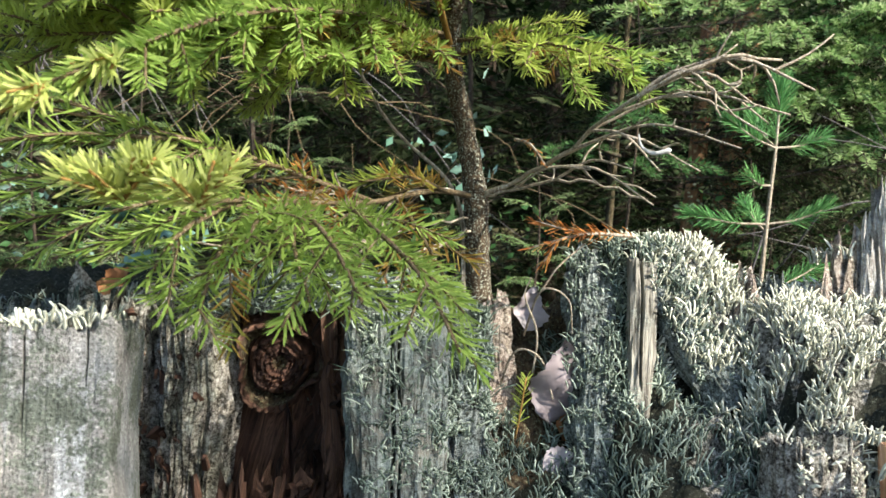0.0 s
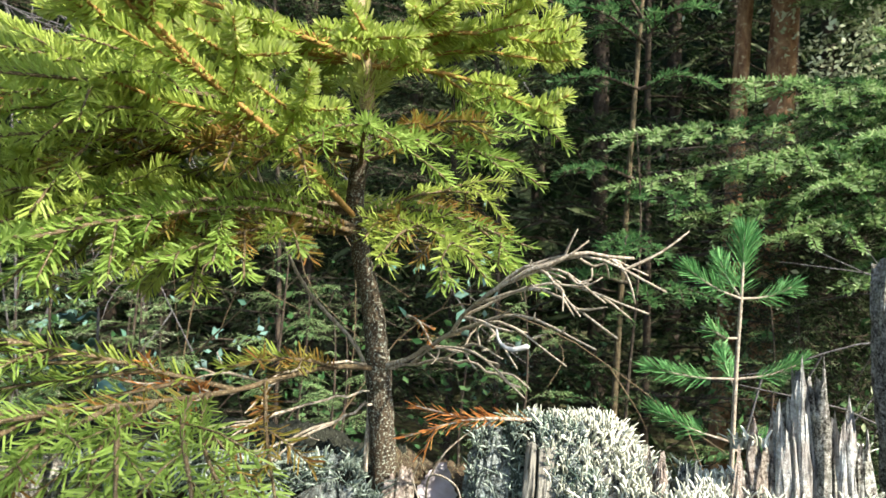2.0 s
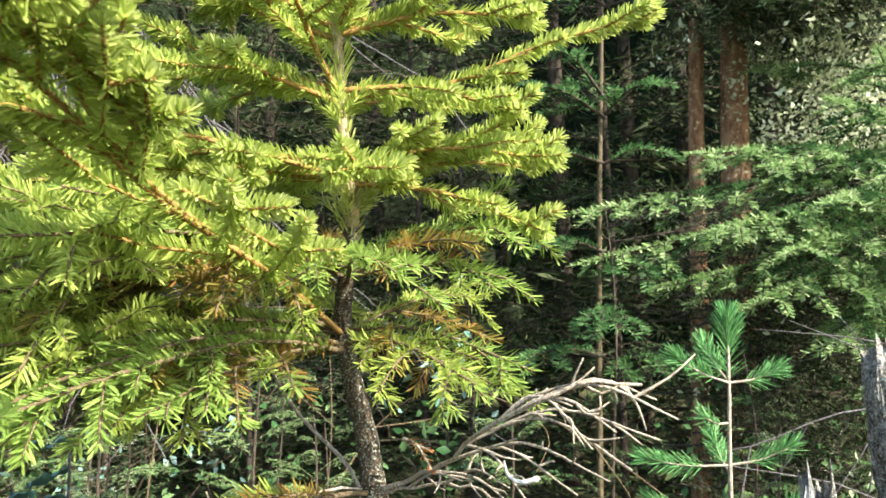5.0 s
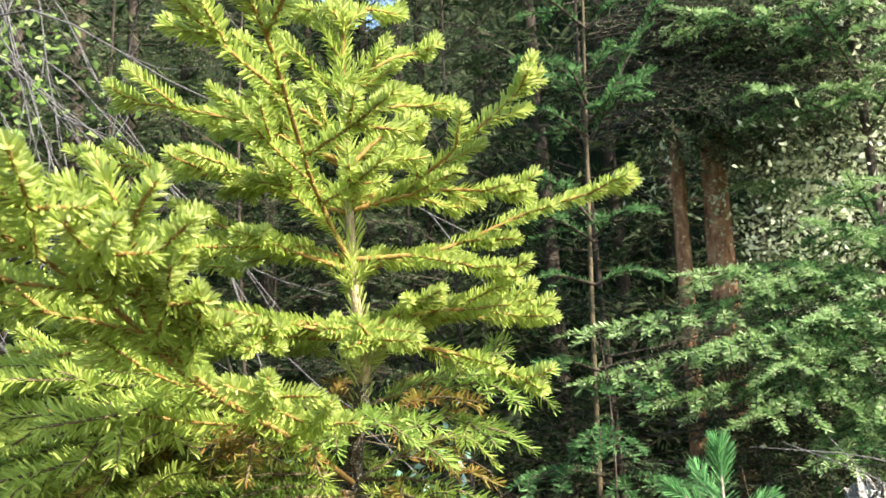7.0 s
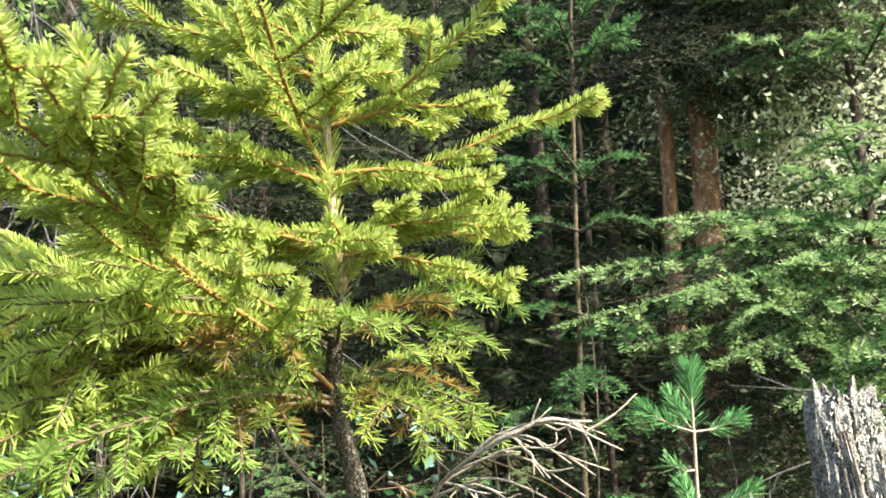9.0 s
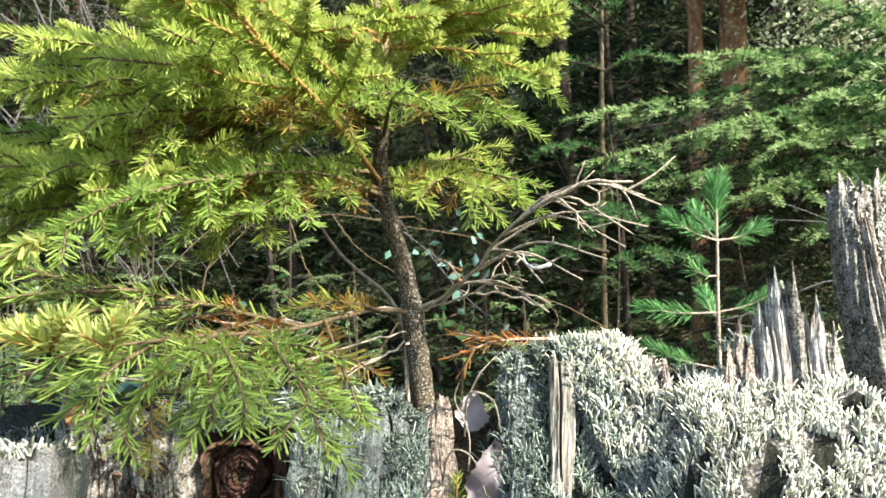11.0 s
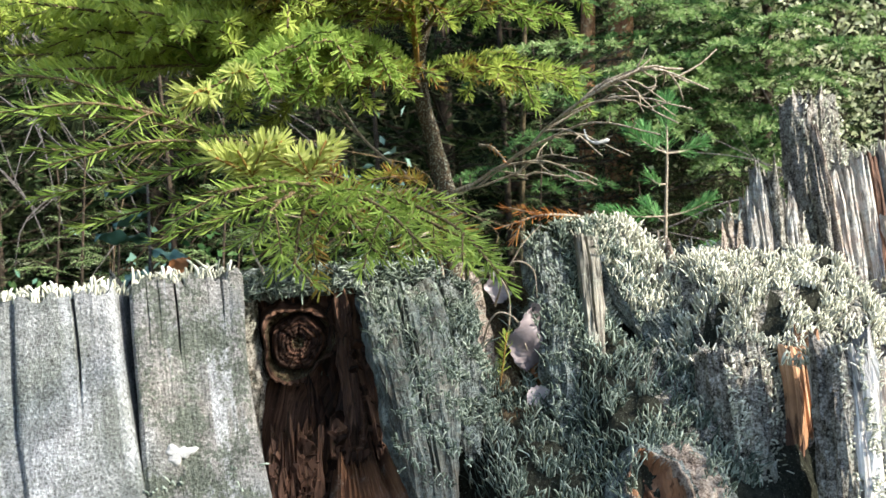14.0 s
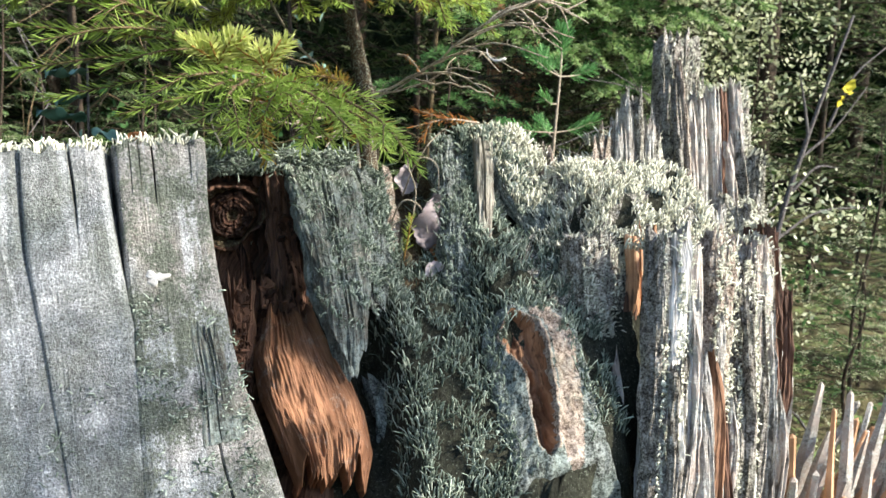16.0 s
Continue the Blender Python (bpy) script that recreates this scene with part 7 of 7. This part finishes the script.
SMALL_SPRAYS = [template(0.40, 0.15, 170, 0.019, 0.045, 0.22, 0.0036) for _ in range(3)]
LUSH_SPRAYS = [template(0.40, 0.17, 250, 0.021, 0.038, 0.22, 0.0037) for _ in range(3)]
for x, y, tall, reach in ((-0.42, 1.10, 0.80, 0.30), (-0.72, 1.18, 0.88, 0.32), (-0.14, 1.14, 0.76, 0.28), (-1.02, 1.30, 0.98, 0.34), (0.14, 1.26, 0.80, 0.26), (-0.30, 1.42, 0.98, 0.30), (-0.80, 1.50, 1.10, 0.34), (-0.60, 0.98, 0.76, 0.26), (-0.34, 0.96, 0.70, 0.22), (-0.88, 1.06, 0.86, 0.28), (-0.52, 1.30, 0.98, 0.28)):
    young_conifer((x, y, 0.0), tall, reach, 34, LUSH_SPRAYS, [NEEDLE_FIR_TIP if x > -0.8 else NEEDLE_FIR, NEEDLE_FIR_TIP], "fresh green young conifer behind the stump")
for x, y, tall, reach in ((0.62, 1.60, 0.80, 0.30), (0.88, 1.62, 0.88, 0.32), (1.05, 1.42, 0.70, 0.28)):
    young_conifer((x, y, 0.0), tall, reach, 28, LUSH_SPRAYS, [NEEDLE_FIR, NEEDLE_FIR_TIP], "green young conifer under the fir branches")
PALE_MIX = [NEEDLE_FIR, LEAF_SUN_TINTED]
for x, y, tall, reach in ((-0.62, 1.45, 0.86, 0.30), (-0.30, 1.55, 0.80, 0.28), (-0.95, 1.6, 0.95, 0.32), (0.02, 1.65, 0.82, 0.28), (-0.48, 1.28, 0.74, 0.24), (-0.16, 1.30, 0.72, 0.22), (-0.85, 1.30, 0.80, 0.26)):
    young_conifer((x, y, 0.0), tall, reach, 22, SMALL_SPRAYS, [NEEDLE_FIR, NEEDLE_FIR_TIP] if x > -0.55 else [NEEDLE_FIR_TIP, LEAF_SUN_TINTED], "low green young conifer in the shade")
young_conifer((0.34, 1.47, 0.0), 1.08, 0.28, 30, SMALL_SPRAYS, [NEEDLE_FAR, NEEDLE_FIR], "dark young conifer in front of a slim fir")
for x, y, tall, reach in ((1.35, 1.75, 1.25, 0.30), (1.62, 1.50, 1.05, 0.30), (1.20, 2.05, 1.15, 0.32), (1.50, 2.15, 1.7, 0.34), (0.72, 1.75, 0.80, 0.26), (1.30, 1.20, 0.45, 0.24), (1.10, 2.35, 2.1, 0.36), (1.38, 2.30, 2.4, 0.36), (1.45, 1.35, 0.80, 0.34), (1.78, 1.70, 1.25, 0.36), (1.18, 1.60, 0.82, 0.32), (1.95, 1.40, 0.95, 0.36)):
    young_conifer((x, y, 0.0), tall, reach, 24, SMALL_SPRAYS, PALE_MIX, "young conifer with sunlight put into the colour of its tips")


def leaf_cloud(name, label, at, size, n, mat, leaf=0.03, kind="stuff", category="undergrowth", wide=0.28):
    """Small leaves on hidden stems: undergrowth that nobody could count."""
    knots = rng.normal(size=(max(n // 30, 3), 3)) * np.array(size) * 0.5 + np.array(at)
    c = knots[rng.randint(len(knots), size=n)] + rng.normal(size=(n, 3)) * leaf * 2.2
    c = c[c[:, 2] > 0.02]
    n = len(c)
    d = unit(rng.normal(size=(n, 3)) + np.array([0, -0.3, 0.1]))
    s = unit(np.cross(d, rng.normal(size=(n, 3))))
    u = np.cross(d, s)
    ln = leaf * (0.6 + 0.7 * rng.rand(n))[:, None]
    v = np.stack([c, c + d * ln * 0.45 + s * ln * wide + u * ln * 0.08, c + d * ln, c + d * ln * 0.45 - s * ln * wide + u * ln * 0.08], 1).reshape(-1, 3)
    f = (np.array([(0, 1, 2), (0, 2, 3)])[None] + (np.arange(n) * 4)[:, None, None]).reshape(-1, 3)
    tagged(part(name, mesh_from(name, v, f, [mat]), None), label, category, kind=kind)


# the pale scatters below paint the sun flecks of the wood
leaf_cloud("undergrowth", "pale bush leaves with sunlight put into their colour", (1.35, 1.95, 0.75), (0.55, 0.5, 0.9), 1700, LEAF_SUN_TINTED, 0.016, wide=0.26)
leaf_cloud("undergrowth", "pale leaf scatter standing in for sun flecks in the wood", (1.45, 2.2, 1.4), (0.6, 0.5, 1.5), 2600, LEAF_SUN_TINTED, 0.020, wide=0.26)
leaf_cloud("undergrowth", "pale leaf scatter standing in for sunlit shoots beside the pines", (1.27, 1.92, 1.40), (0.34, 0.3, 1.0), 6000, LEAF_SUN_TINTED, 0.020, wide=0.26)
leaf_cloud("undergrowth", "pale leaf scatter standing in for sunlit tips beside the trunks", (1.02, 2.06, 1.48), (0.22, 0.2, 0.55), 3200, LEAF_SUN_TINTED, 0.017, wide=0.26)
leaf_cloud("undergrowth", "green leaves of low bushes", (-0.9, 1.9, 0.40), (1.2, 0.6, 0.5), 500, LEAF_BLUE, 0.026)
leaf_cloud("undergrowth", "fresh green leaves on the bare bush", (-1.30, 2.0, 1.90), (0.30, 0.25, 0.25), 500, LEAF_FRESH, 0.032)
leaf_cloud("undergrowth", "low green plants on the forest floor", (0.2, 1.7, 0.25), (2.4, 0.6, 0.4), 4500, NEEDLE_FIR, 0.024)
leaf_cloud("undergrowth", "low pale plants beside the stump", (1.25, 1.1, 0.25), (0.8, 0.6, 0.4), 1200, LEAF_SUN_TINTED, 0.014)

# the plant with bluish leaves behind the plank
plant = thing("leafy_plant", "small plant with smooth bluish green leaves", "plant", (-0.305, 0.785, 0.0))
pile = Pile()
tube(pile, curve_points([(-0.305, 0.785, 0.0), (-0.30, 0.785, 0.4), (-0.29, 0.79, 0.80)], 14), 0.004, 0.0015, 6)
own(part("stem", pile.mesh("stem", [GREYTWIG]), plant), (-0.305, 0.785, 0.0))
for (x, y, z), turn, ln in (((-0.290, 0.790, 0.790), (10, 5, 170), 0.050), ((-0.290, 0.790, 0.765), (25, 20, 200), 0.040), ((-0.293, 0.787, 0.735), (30, -5, 185), 0.055),
                            ((-0.290, 0.790, 0.72), (20, 10, -20), 0.045), ((-0.295, 0.785, 0.70), (15, 15, 250), 0.05), ((-0.295, 0.785, 0.68), (20, 0, 160), 0.05), ((-0.295, 0.785, 0.65), (25, 5, 20), 0.05)):
    ob = part("leaf", leaf_mesh("leaf", ln, ln * 0.45, LEAF_BLUE, 0.25, 0.1, 0.01), plant)
    ob.matrix_parent_inverse = Matrix.Translation((0.305, -0.785, 0))
    ob.matrix_basis = Matrix.Translation((x, y, z)) @ Euler([radians(a) for a in turn]).to_matrix().to_4x4()

# the bare sapling with yellow leaves beside the stump
sap = thing("bare_sapling", "bare grey sapling with a few yellow leaves", "sapling", (1.02, 1.2, 0.0))
SAP_AT = (1.02, 1.2, 0.0)
pile = Pile()
main = curve_points([(1.02, 1.2, 0.0), (1.045, 1.2, 0.478), (1.09, 1.2, 0.693), (1.13, 1.2, 0.83), (1.18, 1.2, 0.99)], 20)
tube(pile, main, 0.0075, 0.003, 7, 0, 0.15)
for a, b_, c in (((1.085, 1.2, 0.68), (1.16, 1.2, 0.74), (1.24, 1.2, 0.84)), ((1.15, 1.2, 0.75), (1.20, 1.2, 0.86), (1.28, 1.2, 0.93)), ((1.10, 1.2, 0.73), (1.08, 1.2, 0.80), (1.06, 1.2, 0.86)),
                 ((1.07, 1.2, 0.60), (1.13, 1.2, 0.66), (1.19, 1.2, 0.66)), ((1.05, 1.2, 0.5), (1.15, 1.2, 0.56), (1.28, 1.2, 0.57))):
    tube(pile, curve_points([a, b_, c], 10), 0.004, 0.0015, 5, 0, 0.2)
own(part("stem", pile.mesh("stem", [GREYTWIG]), sap), SAP_AT)
for x, y, z, t in ((1.165, 1.19, 0.835, 20), (1.17, 1.19, 0.82, 120), (1.18, 1.19, 0.83, -60)):
    ob = part("leaf", leaf_mesh("leaf", 0.030, 0.020, LEAF_YELLOW, 0.3, 0.2, 0.02), sap)
    ob.matrix_parent_inverse = Matrix.Translation((-1.02, -1.2, 0))
    ob.matrix_basis = Matrix.Translation((x, y, z)) @ Euler((radians(60), radians(t), 0)).to_matrix().to_4x4()

# broken splinters on the ground side of the stump
pile_at = (0.62, 0.52, 0.0)
heap = thing("splinter_heap", "heap of bright orange broken wood splinters beside the stump", "wood splinters", pile_at)
for k in range(60):
    x, y = rng.uniform(0.50, 0.86), rng.uniform(0.42, 0.66)
    top = np.array([x + 0.30 * (x - 0.55) + rng.normal() * 0.03, y + rng.normal() * 0.03, rng.uniform(0.28, 0.42)])
    foot = np.array([0.58 + (x - 0.6) * 0.5, y + 0.02, -0.01])
    wood = Pile()
    r = rng.uniform(0.009, 0.022)
    tube(wood, curve_points([foot, (foot + top) / 2 + rng.normal(size=3) * 0.012, top], 10), r, r * 0.25, 5, 0, 0.7)
    me = wood.mesh("splinter", [(ORANGE, PALE, PALE)[k % 3]], smooth=False)
    own(part("splinter", me, heap), pile_at)
